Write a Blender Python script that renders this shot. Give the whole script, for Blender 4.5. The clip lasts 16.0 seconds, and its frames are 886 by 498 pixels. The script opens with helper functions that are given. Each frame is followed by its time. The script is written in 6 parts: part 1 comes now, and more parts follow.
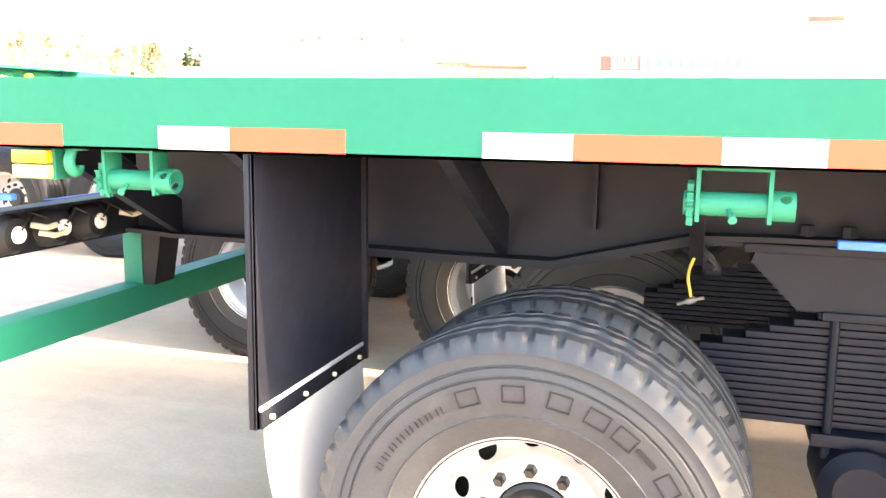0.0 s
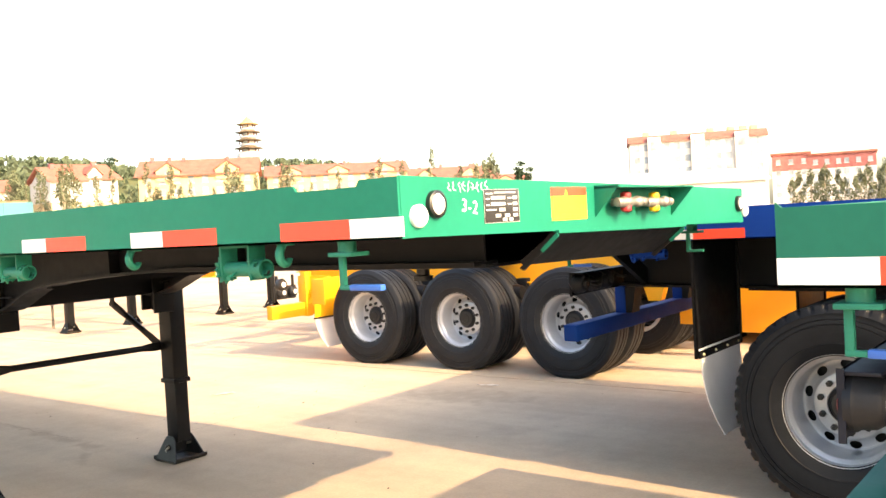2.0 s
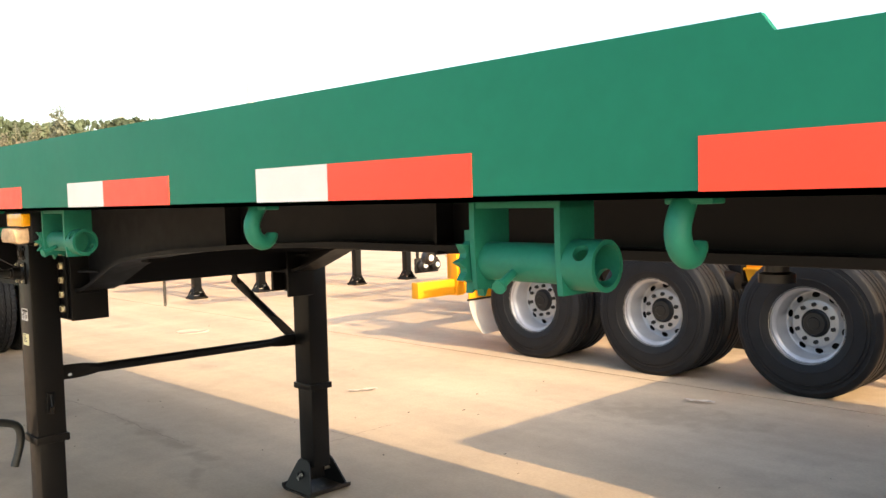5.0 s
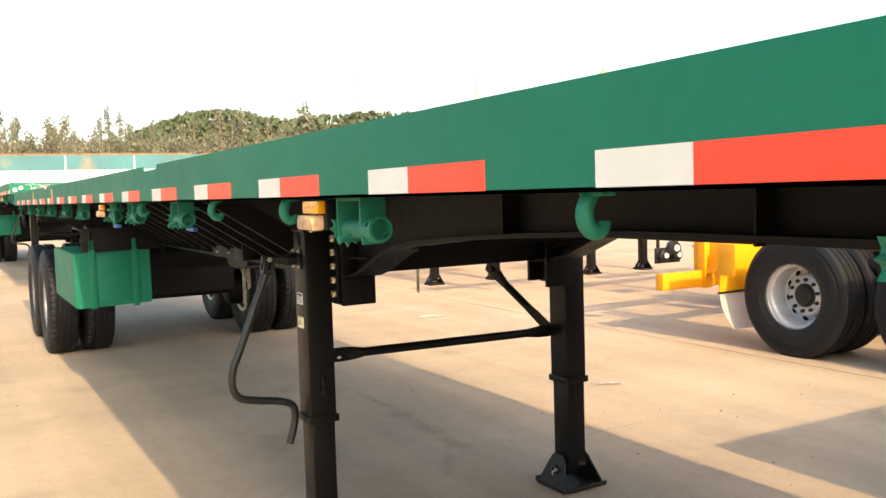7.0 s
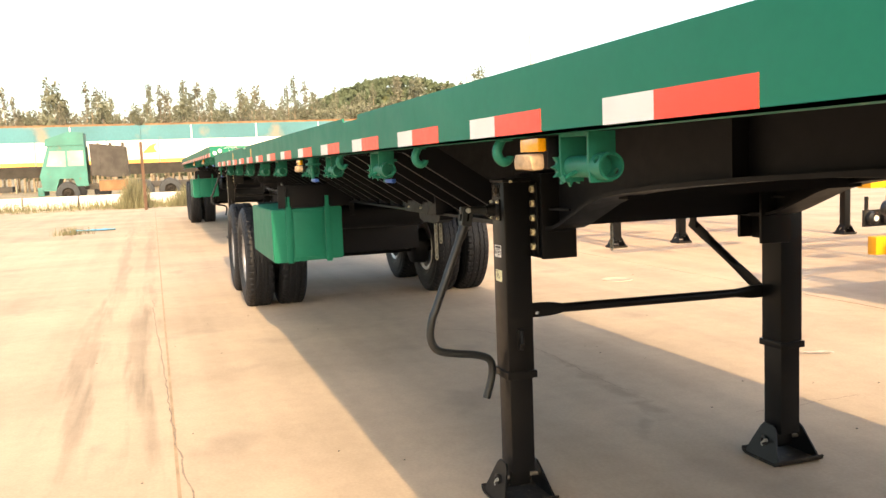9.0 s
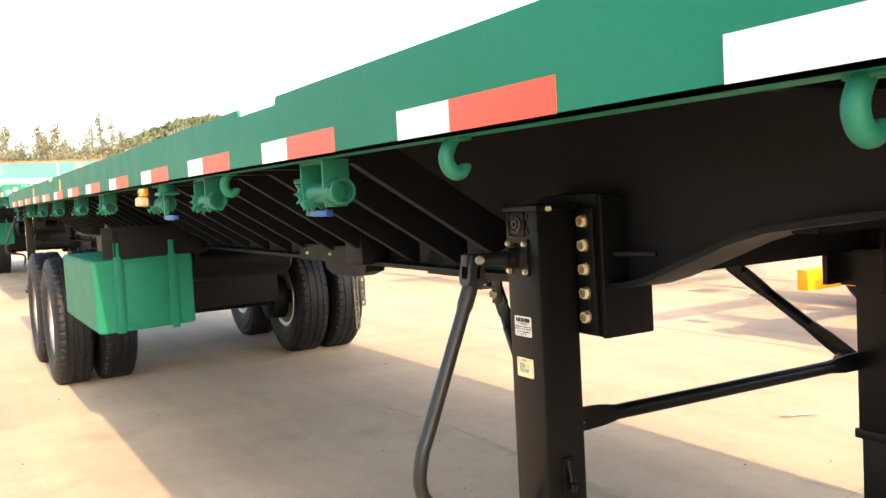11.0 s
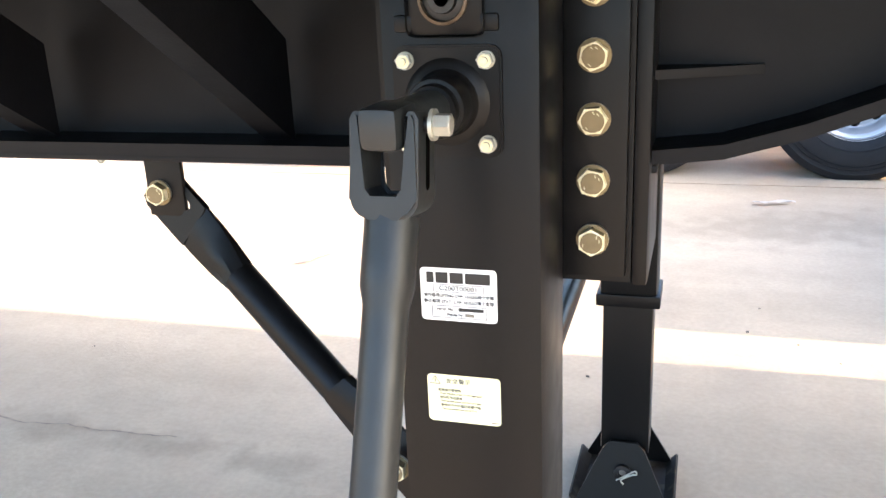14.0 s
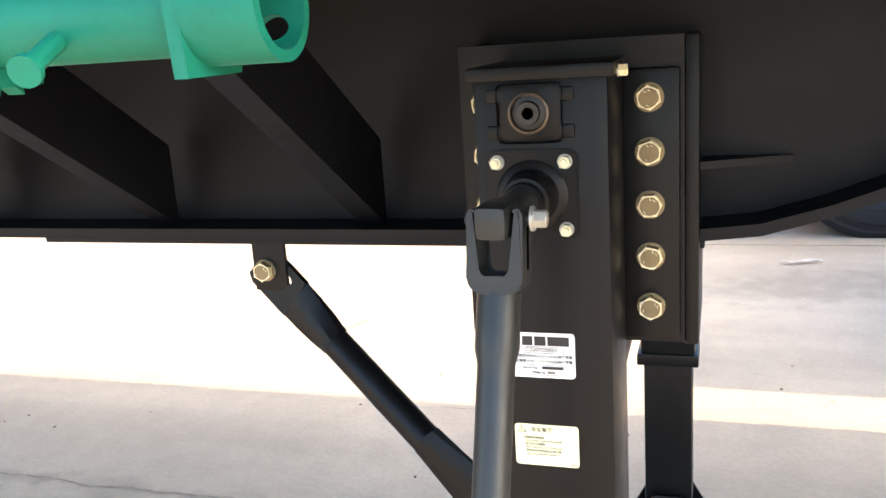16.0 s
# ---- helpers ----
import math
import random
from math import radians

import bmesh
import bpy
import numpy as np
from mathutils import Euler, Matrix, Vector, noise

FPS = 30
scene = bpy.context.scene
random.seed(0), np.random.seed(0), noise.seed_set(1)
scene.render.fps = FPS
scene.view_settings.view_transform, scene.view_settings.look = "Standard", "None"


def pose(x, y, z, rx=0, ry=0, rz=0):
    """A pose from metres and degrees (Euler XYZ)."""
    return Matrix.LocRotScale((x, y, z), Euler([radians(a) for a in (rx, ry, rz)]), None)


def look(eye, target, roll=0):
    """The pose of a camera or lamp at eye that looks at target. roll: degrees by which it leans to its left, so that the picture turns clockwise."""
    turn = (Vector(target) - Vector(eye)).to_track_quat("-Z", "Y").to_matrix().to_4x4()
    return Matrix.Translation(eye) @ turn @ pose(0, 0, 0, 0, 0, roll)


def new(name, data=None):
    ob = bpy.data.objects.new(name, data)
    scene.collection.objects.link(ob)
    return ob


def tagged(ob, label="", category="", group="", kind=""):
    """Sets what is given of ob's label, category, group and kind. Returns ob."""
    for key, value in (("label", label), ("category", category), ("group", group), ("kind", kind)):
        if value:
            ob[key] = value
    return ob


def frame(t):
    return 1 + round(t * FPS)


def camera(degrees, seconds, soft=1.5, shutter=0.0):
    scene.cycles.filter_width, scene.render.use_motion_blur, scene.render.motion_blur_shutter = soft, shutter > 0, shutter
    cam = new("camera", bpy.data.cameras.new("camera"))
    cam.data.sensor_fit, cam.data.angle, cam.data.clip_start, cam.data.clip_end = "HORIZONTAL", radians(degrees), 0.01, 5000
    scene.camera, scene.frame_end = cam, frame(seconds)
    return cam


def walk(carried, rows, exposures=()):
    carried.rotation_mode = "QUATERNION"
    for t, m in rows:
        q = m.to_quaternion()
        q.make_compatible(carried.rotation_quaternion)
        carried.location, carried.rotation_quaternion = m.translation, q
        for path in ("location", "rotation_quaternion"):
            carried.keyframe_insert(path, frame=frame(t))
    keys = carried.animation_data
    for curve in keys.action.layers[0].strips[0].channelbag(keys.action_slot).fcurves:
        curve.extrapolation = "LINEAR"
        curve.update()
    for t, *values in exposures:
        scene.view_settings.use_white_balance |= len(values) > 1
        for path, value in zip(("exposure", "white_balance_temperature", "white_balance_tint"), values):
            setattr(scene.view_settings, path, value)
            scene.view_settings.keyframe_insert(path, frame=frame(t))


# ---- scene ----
cam = camera(53.5, 16.0)
PATH = [
    (0, (-0.246, 0.156, 1.475), (-0.828, 2.043, 1.160), 0.7),
    (0.5, (-0.607, 0.144, 1.528), (-1.121, 2.061, 1.278), 0.6),
    (0.7, (-0.744, 0.128, 1.524), (-1.298, 2.035, 1.290), -0.1),
    (1, (-0.969, 0.070, 1.528), (-1.747, 1.898, 1.305), -3.4),
    (1.2, (-1.112, 0.064, 1.533), (-2.033, 1.825, 1.331), -3.3),
    (1.5, (-1.277, 0.140, 1.529), (-2.349, 1.823, 1.388), -4.3),
    (2, (-1.636, 0.156, 1.536), (-2.869, 1.729, 1.473), -3.2),
    (2.2, (-1.775, 0.178, 1.545), (-3.048, 1.718, 1.476), -3.7),
    (2.5, (-1.968, 0.212, 1.537), (-3.259, 1.737, 1.455), -3.9),
    (3, (-2.240, 0.424, 1.516), (-3.599, 1.890, 1.448), -3.2),
    (3.2, (-2.349, 0.521, 1.527), (-3.714, 1.982, 1.480), -3.4),
    (5.3, (-3.192, 1.135, 1.503), (-4.633, 2.517, 1.38), -1.4),
    (5.5, (-3.232, 1.146, 1.513), (-4.636, 2.566, 1.402), -1.7),
    (6, (-3.297, 1.177, 1.504), (-4.703, 2.594, 1.366), -2.1),
    (6.5, (-3.328, 1.13, 1.503), (-4.922, 2.33, 1.361), -2.4),
    (7, (-3.336, 1.06, 1.504), (-5.075, 2.039, 1.374), -1.8),
    (7.5, (-3.339, 1.036, 1.497), (-5.141, 1.887, 1.333), -1.7),
    (8, (-3.346, 1.035, 1.461), (-5.176, 1.814, 1.247), -2.6),
    (8.5, (-3.363, 1.005, 1.442), (-5.231, 1.69, 1.246), -2.6),
    (8.6, (-3.358, 0.997, 1.44), (-5.237, 1.655, 1.25), -2.3),
    (8.7, (-3.38, 0.998, 1.445), (-5.273, 1.614, 1.249), -2.2),
    (10.8, (-4.926, 1.118, 1.415), (-6.708, 2.017, 1.283), -2.8),
    (11, (-5.122, 1.120, 1.407), (-6.854, 2.113, 1.280), -3.1),
    (11.5, (-5.622, 1.215, 1.331), (-7.121, 2.490, 0.976), -5.6),
    (12, (-6.066, 1.354, 1.329), (-7.368, 2.799, 0.864), -6.0),
    (12.5, (-6.389, 1.496, 1.316), (-7.370, 3.148, 0.759), -5.4),
    (13, (-6.584, 1.653, 1.321), (-7.416, 3.386, 0.769), -3.4),
    (13.5, (-6.670, 1.652, 1.356), (-7.376, 3.429, 0.770), -2.0),
    (14, (-6.700, 1.656, 1.348), (-7.253, 3.476, 0.729), -2.5),
    (14.5, (-6.696, 1.669, 1.346), (-7.227, 3.494, 0.726), -3.6),
    (15, (-6.696, 1.669, 1.346), (-7.262, 3.476, 0.702), -3.7),
    (15.5, (-6.704, 1.632, 1.367), (-7.275, 3.451, 0.761), -3.3),
    (16, (-6.720, 1.502, 1.403), (-7.327, 3.346, 0.925), -3.9),
]
EXPOSURE = [(0, 4.04, 7150, 12), (0.5, 3.76, 7400, 12), (1.0, 3.76, 7550, 12), (1.6, 3.08, 7500, 11), (2.1, 2.14, 7250, 10), (2.7, 1.70, 7250, 9), (5.5, 1.70, 6950, 8), (7.0, 1.51, 7150, 8), (7.5, 1.41, 7250, 8), (8.5, 1.47, 7450, 10),
            (10.8, 2.08, 7050, 10), (11.3, 1.75, 7100, 11), (12.0, 1.55, 7200, 11), (12.6, 1.62, 7300, 11), (13.0, 2.03, 6500, 9), (13.5, 2.95, 5850, 8), (16, 2.78, 5950, 8)]
walk(cam, [(t, look(eye, target, roll)) for t, eye, target, roll in PATH],
     exposures=EXPOSURE)
# ---- light and exposure ----
SUN_EL, SUN_ROT = 30.6, 93.0
world = bpy.data.worlds.new("sky")
world.use_nodes = True
scene.world = world
wn = world.node_tree
sky = wn.nodes.new("ShaderNodeTexSky")
sky.sky_type, sky.sun_disc = "NISHITA", False
sky.sun_elevation, sky.sun_rotation = radians(SUN_EL), radians(SUN_ROT)
sky.dust_density, sky.air_density, sky.ozone_density = 3.1, 1.0, 0.45
bg = wn.nodes["Background"]
bg.inputs["Strength"].default_value = 0.15
wn.links.new(sky.outputs["Color"], bg.inputs["Color"])
sun = new("sun", bpy.data.lights.new("sun", "SUN"))
sun.data.energy, sun.data.angle, sun.data.color = 2.05, radians(0.6), (1.0, 0.74, 0.45)
sun.matrix_world = look((60, -3.0, 40), (60 - 1.69 * 40, -3.0 + 0.115 * 40, 0))


# ---- materials ----
def surface(name, base, rough=0.5, metal=0.0, vary=0.12, scale=3.0, grain=0.0, grain_scale=120.0, second=None, spots=0.5, bump=0.0, coat=0.0, spec=0.5, island=0.0, each=0.0):
    m = bpy.data.materials.new(name)
    m.use_nodes = True
    nt = m.node_tree
    b = nt.nodes["Principled BSDF"]
    b.inputs["Roughness"].default_value, b.inputs["Metallic"].default_value = rough, metal
    b.inputs["Coat Weight"].default_value = coat
    b.inputs["Specular IOR Level"].default_value = spec
    geo = nt.nodes.new("ShaderNodeNewGeometry")

    def noise_at(s, detail=4.0):
        n = nt.nodes.new("ShaderNodeTexNoise")
        n.inputs["Scale"].default_value, n.inputs["Detail"].default_value = s, detail
        nt.links.new(geo.outputs["Position"], n.inputs["Vector"])
        return n.outputs["Fac"]

    def ramp(fac, lo, hi, c0, c1):
        r = nt.nodes.new("ShaderNodeValToRGB")
        r.color_ramp.elements[0].position, r.color_ramp.elements[1].position = lo, hi
        r.color_ramp.elements[0].color, r.color_ramp.elements[1].color = (*c0, 1), (*c1, 1)
        nt.links.new(fac, r.inputs["Fac"])
        return r.outputs["Color"]

    def times(a, c):
        x = nt.nodes.new("ShaderNodeMix")
        x.data_type, x.blend_type = "RGBA", "MULTIPLY"
        x.inputs["Factor"].default_value = 1.0
        nt.links.new(a, x.inputs["A"]), nt.links.new(c, x.inputs["B"])
        return x.outputs["Result"]

    lo, hi = [c * (1 - vary) for c in base], [min(1, c * (1 + vary)) for c in base]
    col = ramp(noise_at(scale), 0.3, 0.7, lo, hi)
    if second:
        x = nt.nodes.new("ShaderNodeMix")
        x.data_type = "RGBA"
        nt.links.new(ramp(noise_at(scale * 2.3, 8.0), spots, spots + 0.16, (0, 0, 0), (1, 1, 1)), x.inputs["Factor"])
        nt.links.new(col, x.inputs["A"])
        x.inputs["B"].default_value = (*second, 1)
        col = x.outputs["Result"]
    if grain:
        col = times(col, ramp(noise_at(grain_scale, 3.0), 0.3, 0.7, (1 - grain,) * 3, (1 + 0 * grain,) * 3))
    if island:
        col = times(col, ramp(geo.outputs["Random Per Island"], 0.0, 1.0, (1 - island,) * 3, (1, 1, 1)))
    if each:
        info = nt.nodes.new("ShaderNodeObjectInfo")
        col = times(col, ramp(info.outputs["Random"], 0.0, 1.0, (1 - each,) * 3, (1, 1, 1)))
    nt.links.new(col, b.inputs["Base Color"])
    rr = nt.nodes.new("ShaderNodeMapRange")
    rr.inputs["To Min"].default_value, rr.inputs["To Max"].default_value = max(0.04, rough - 0.1), min(1, rough + 0.1)
    nt.links.new(noise_at(scale * 5), rr.inputs["Value"])
    nt.links.new(rr.outputs["Result"], b.inputs["Roughness"])
    if bump:
        bp = nt.nodes.new("ShaderNodeBump")
        bp.inputs["Strength"].default_value, bp.inputs["Distance"].default_value = bump, 0.004
        nt.links.new(noise_at(grain_scale, 5.0), bp.inputs["Height"])
        nt.links.new(bp.outputs["Normal"], b.inputs["Normal"])
    return m


GREEN = surface("green_paint", (0.0054, 0.160, 0.100), 0.52, vary=0.08, scale=1.6, grain=0.06, grain_scale=40, bump=0.04, spec=0.18)
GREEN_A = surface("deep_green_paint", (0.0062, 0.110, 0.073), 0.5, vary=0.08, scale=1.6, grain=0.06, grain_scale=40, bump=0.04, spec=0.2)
GREEN_W = surface("green_winch_paint", (0.0125, 0.158, 0.102), 0.5, vary=0.12, scale=14, grain=0.08, grain_scale=160, bump=0.08, spec=0.24)
BLUE = surface("blue_paint", (0.0025, 0.034, 0.20), 0.6, vary=0.1, scale=2, grain=0.06, bump=0.04, spec=0.12)
BLUE_H = surface("blue_grip_paint", (0.022, 0.10, 0.38), 0.5, vary=0.15, scale=30, bump=0.1)
YELLOW = surface("yellow_paint", (0.82, 0.36, 0.012), 0.45, vary=0.07, scale=2, grain=0.05, bump=0.04)
BLACK = surface("black_chassis_paint", (0.0038, 0.0044, 0.0062), 0.52, vary=0.2, scale=4, grain=0.15, grain_scale=220, bump=0.04, spec=0.19)
# Lighter copy of BLACK; the lift stands in for lens haze
BLACK_A = surface("haze_lifted_black_paint", (0.0072, 0.0092, 0.0172), 0.55, vary=0.15, scale=4, grain=0.12, grain_scale=200, bump=0.08, spec=0.24)
BLACK_LEG = surface("black_leg_paint", (0.0052, 0.0055, 0.0062), 0.36, vary=0.15, scale=6, second=(0.0105, 0.0100, 0.0102), spots=0.66, grain=0.12, grain_scale=260, bump=0.03, spec=0.2)
GREY_CRANK = surface("dark_grey_crank_paint", (0.0112, 0.0138, 0.0147), 0.45, vary=0.18, scale=12, grain=0.1, grain_scale=200, bump=0.05)
# Flat black laid on the crank fork in place of the shade inside open slots
SLOT = surface("slot_shade", (0.002, 0.002, 0.002), 0.9, vary=0.1, scale=60, spec=0.0)
RUBBER = surface("tyre_rubber", (0.0080, 0.0092, 0.0122), 0.58, vary=0.2, scale=7, second=(0.0155, 0.0165, 0.0185), spots=0.66, grain=0.15, bump=0.2, spec=0.3)
RUBBER_D = surface("dusty_tyre_rubber", (0.030, 0.035, 0.042), 0.55, vary=0.15, scale=6, second=(0.040, 0.043, 0.048), spots=0.56, grain=0.15, bump=0.2, spec=0.35)
RIM = surface("silver_rim_paint", (0.54, 0.545, 0.56), 0.38, 0.45, vary=0.06, scale=9, second=(0.42, 0.41, 0.39), spots=0.68, grain=0.05)
HUB = surface("black_hub", (0.0085, 0.0085, 0.009), 0.42, vary=0.2, scale=20, bump=0.1)
ZINC = surface("yellow_zinc_bolt", (0.84, 0.77, 0.49), 0.42, 0.06, vary=0.10, scale=60, second=(0.86, 0.82, 0.64), spots=0.5, grain=0.1, grain_scale=500)
ZINC_W = surface("silver_zinc_washer", (0.47, 0.465, 0.41), 0.42, 0.6, vary=0.1, scale=60)
TAPE_R = surface("red_reflective_tape", (0.92, 0.060, 0.026), 0.35, vary=0.04, scale=8, grain=0.08, grain_scale=700)
TAPE_W = surface("white_reflective_tape", (0.70, 0.72, 0.70), 0.35, vary=0.05, scale=8, grain=0.1, grain_scale=700)
AMBER = surface("amber_lens", (0.95, 0.40, 0.01), 0.2, vary=0.08, scale=60, grain=0.25, grain_scale=160, coat=0.5)
LENS_W = surface("clear_lamp_lens", (0.82, 0.84, 0.82), 0.18, vary=0.06, scale=40, grain=0.15, grain_scale=260, coat=0.6)
WRAP = surface("tan_wrapping_foam", (0.55, 0.38, 0.22), 0.8, vary=0.3, scale=40, bump=0.4)
WHITE_F = surface("white_rubber_flap", (0.72, 0.72, 0.70), 0.5, vary=0.06, scale=5, grain=0.05)
LABEL_S = surface("silver_label", (0.74, 0.75, 0.74), 0.4, vary=0.03, scale=30)
LABEL_Y = surface("pale_yellow_label", (0.80, 0.78, 0.48), 0.5, vary=0.03, scale=30)
INK = surface("black_ink", (0.015, 0.015, 0.015), 0.6, vary=0.1, scale=90)
INK_G = surface("grey_ink", (0.16, 0.15, 0.13), 0.6, vary=0.1, scale=90)
STEEL = surface("bare_steel", (0.45, 0.43, 0.40), 0.38, 0.9, vary=0.2, scale=40)
GALV = surface("dull_chain_steel", (0.34, 0.33, 0.27), 0.5, 0.7, vary=0.25, scale=60)
RED_C = surface("red_coupling_cap", (0.34, 0.022, 0.025), 0.4, vary=0.1, scale=40)
LABEL_L = surface("lemon_yellow_label", (0.86, 0.66, 0.03), 0.45, vary=0.03, scale=30)
CAST = surface("cast_alloy", (0.27, 0.25, 0.225), 0.45, 0.5, vary=0.2, scale=50, bump=0.2)
YEL_C = surface("yellow_coupling_cap", (0.75, 0.42, 0.01), 0.4, vary=0.1, scale=40)
HOSE = surface("yellow_air_hose", (0.50, 0.34, 0.03), 0.4, vary=0.15, scale=30)
DECK = surface("grey_steel_deck", (0.17, 0.17, 0.165), 0.6, vary=0.2, scale=3, second=(0.2, 0.13, 0.09), spots=0.64, bump=0.2)
PLATE_D = surface("dark_name_plate", (0.035, 0.033, 0.032), 0.35, 0.3, vary=0.1, scale=40)
WIRE = surface("black_wire", (0.015, 0.015, 0.015), 0.5)
PLUG = surface("cream_plug", (0.44, 0.37, 0.29), 0.5, vary=0.15, scale=80)


# ---- mesh helpers ----
def box(bm, x0, x1, y0, y1, z0, z1, bevel=0.0, m=None):
    r = bmesh.ops.create_cube(bm, size=1.0)
    vs = r["verts"]
    for v in vs:
        v.co = Vector((x0 + (v.co.x + 0.5) * (x1 - x0), y0 + (v.co.y + 0.5) * (y1 - y0), z0 + (v.co.z + 0.5) * (z1 - z0)))
    if bevel:
        es = list({e for v in vs for e in v.link_edges})
        r = bmesh.ops.bevel(bm, geom=es, offset=bevel, segments=2, affect="EDGES", profile=0.6)
        vs = list({v for f in r["faces"] for v in f.verts} | {v for v in vs if v.is_valid})
    if m is not None:
        for v in vs:
            v.co = m @ v.co
    return bm


def prism(bm, pts, axis, a0, a1):
    """A polygon of 2D points pushed along axis 'x', 'y' or 'z' from a0 to a1."""
    def at(p, a):
        return {"x": (a, p[0], p[1]), "y": (p[0], a, p[1]), "z": (p[0], p[1], a)}[axis]
    lo, hi = [bm.verts.new(at(p, a0)) for p in pts], [bm.verts.new(at(p, a1)) for p in pts]
    n = len(pts)
    bm.faces.new(lo[::-1]), bm.faces.new(hi)
    for i in range(n):
        bm.faces.new((lo[i], lo[(i + 1) % n], hi[(i + 1) % n], hi[i]))
    return bm


def lathe(bm, prof, axis, centre, seg=24, holes=None, wobble=None, close=False):
    """A profile of (radius, along) turned round an axis through centre."""
    c, rings = Vector(centre), []
    for k in range(seg):
        a = 2 * math.pi * k / seg
        ring = []
        for j, (r, w) in enumerate(prof):
            if wobble:
                r, w = wobble(k, j, r, w)
            u, v = r * math.cos(a), r * math.sin(a)
            ring.append(bm.verts.new(c + Vector({"x": (w, u, v), "y": (u, w, v), "z": (u, v, w)}[axis])))
        rings.append(ring)
    n = len(prof)
    for k in range(seg):
        for j in range(n if close else n - 1):
            if holes and holes(k, j):
                continue
            p, q = rings[k], rings[(k + 1) % seg]
            bm.faces.new((p[j], q[j], q[(j + 1) % n], p[(j + 1) % n]))
    for j, flip in ((0, False), (n - 1, True)):
        if not close and prof[j][0] > 1e-6 and prof[j][0] < 0.0:
            bm.faces.new([r[j] for r in rings])
    return bm


def rod(bm, p0, p1, r, seg=12, r2=None, caps=True):
    p0, p1 = Vector(p0), Vector(p1)
    d = p1 - p0
    m = Matrix.Translation((p0 + p1) / 2) @ d.to_track_quat("Z", "Y").to_matrix().to_4x4()
    bmesh.ops.create_cone(bm, cap_ends=caps, segments=seg, radius1=r, radius2=r if r2 is None else r2, depth=d.length, matrix=m)
    return bm


def smooth_path(pts, step=6):
    ps, out = [Vector(p) for p in pts], []
    ps = [2 * ps[0] - ps[1]] + ps + [2 * ps[-1] - ps[-2]]
    for i in range(1, len(ps) - 2):
        a, b, c, d = ps[i - 1:i + 3]
        for k in range(step):
            t = k / step
            out.append(0.5 * (2 * b + (c - a) * t + (2 * a - 5 * b + 4 * c - d) * t * t + (3 * b - a - 3 * c + d) * t ** 3))
    return out + [ps[-2]]


def sweep(bm, pts, r, seg=10, flat=None):
    """A round bar along points; flat: (factor along the first side, second side) of the section at each end."""
    ps = [Vector(p) for p in pts]
    rings, up = [], Vector((0.31, 0.2, 0.93)).normalized()
    for i, p in enumerate(ps):
        d = (ps[min(i + 1, len(ps) - 1)] - ps[max(i - 1, 0)]).normalized()
        s = d.cross(up).normalized()
        up = s.cross(d).normalized()
        rr = r(i / (len(ps) - 1)) if callable(r) else r
        rings.append([bm.verts.new(p + rr * (math.cos(2 * math.pi * k / seg) * s + math.sin(2 * math.pi * k / seg) * up)) for k in range(seg)])
    for a, b in zip(rings, rings[1:]):
        for k in range(seg):
            bm.faces.new((a[k], a[(k + 1) % seg], b[(k + 1) % seg], b[k]))
    bm.faces.new(rings[0][::-1]), bm.faces.new(rings[-1])
    return bm


def mesh_of(name, bm, material, smooth=True):
    bmesh.ops.recalc_face_normals(bm, faces=bm.faces)
    if smooth:
        for f in bm.faces:
            f.smooth = True
        for e in bm.edges:
            if len(e.link_faces) == 2 and e.calc_face_angle(0) > 0.6:
                e.smooth = False
    me = bpy.data.meshes.new(name)
    bm.to_mesh(me)
    bm.free()
    me.materials.append(material)
    return me


def put(name, me, parent, m=None, label=""):
    ob = new(name, me)
    ob.parent = parent
    if m is not None:
        ob.matrix_local = m
    return tagged(ob, label)


def part(name, bm, material, parent, label="", m=None):
    return put(name, mesh_of(name, bm, material), parent, m, label)


def thing(name, at, label, category, group="", kind=""):
    ob = new(name)
    ob.empty_display_size = 0.2
    ob.matrix_basis = at if isinstance(at, Matrix) else Matrix.Translation(at)
    return tagged(ob, label, category, group, kind)


def solid(name, bm, material, label, category, group="", kind="", m=None):
    ob = new(name, mesh_of(name, bm, material))
    if m is not None:
        ob.matrix_basis = m
    return tagged(ob, label, category, group, kind)


def B():
    return bmesh.new()


def bolt_mesh(name, across, high, washer, material, stud=False, stamped=False):
    """A hexagon head on a washer, standing along +z."""
    bm = B()
    if washer:
        rod(bm, (0, 0, 0), (0, 0, high * 0.2), washer, 20)
        for f in bm.faces:
            f.material_index = 1
    bmesh.ops.create_cone(bm, cap_ends=True, segments=6, radius1=across / 1.732, radius2=across / 1.732, depth=high * 0.75, matrix=Matrix.Translation((0, 0, high * 0.2 + high * 0.375)))
    rod(bm, (0, 0, high * 0.95), (0, 0, high), across * 0.47, 16, across * 0.44)
    if stud:
        n = len(bm.faces)
        rod(bm, (0, 0, high * 0.9), (0, 0, high * 1.25), across * 0.30, 12, across * 0.26)
        for f in list(bm.faces)[n:]:
            f.material_index = 2
    if stamped:
        n = len(bm.faces)
        for k, a in enumerate((20, 55, 200, 235)):
            c, s = 0.30 * across * math.cos(radians(a)), 0.30 * across * math.sin(radians(a))
            for d in (-0.0011, 0.0011):
                box(bm, c + d - 0.0003, c + d + 0.0003, s - 0.0016, s + 0.0016, high * 0.99, high * 1.012)
        for f in list(bm.faces)[n:]:
            f.material_index = 3
    me = mesh_of(name, bm, material)
    for extra in (ZINC_W, ZINC, STAMP):
        me.materials.append(extra)
    return me


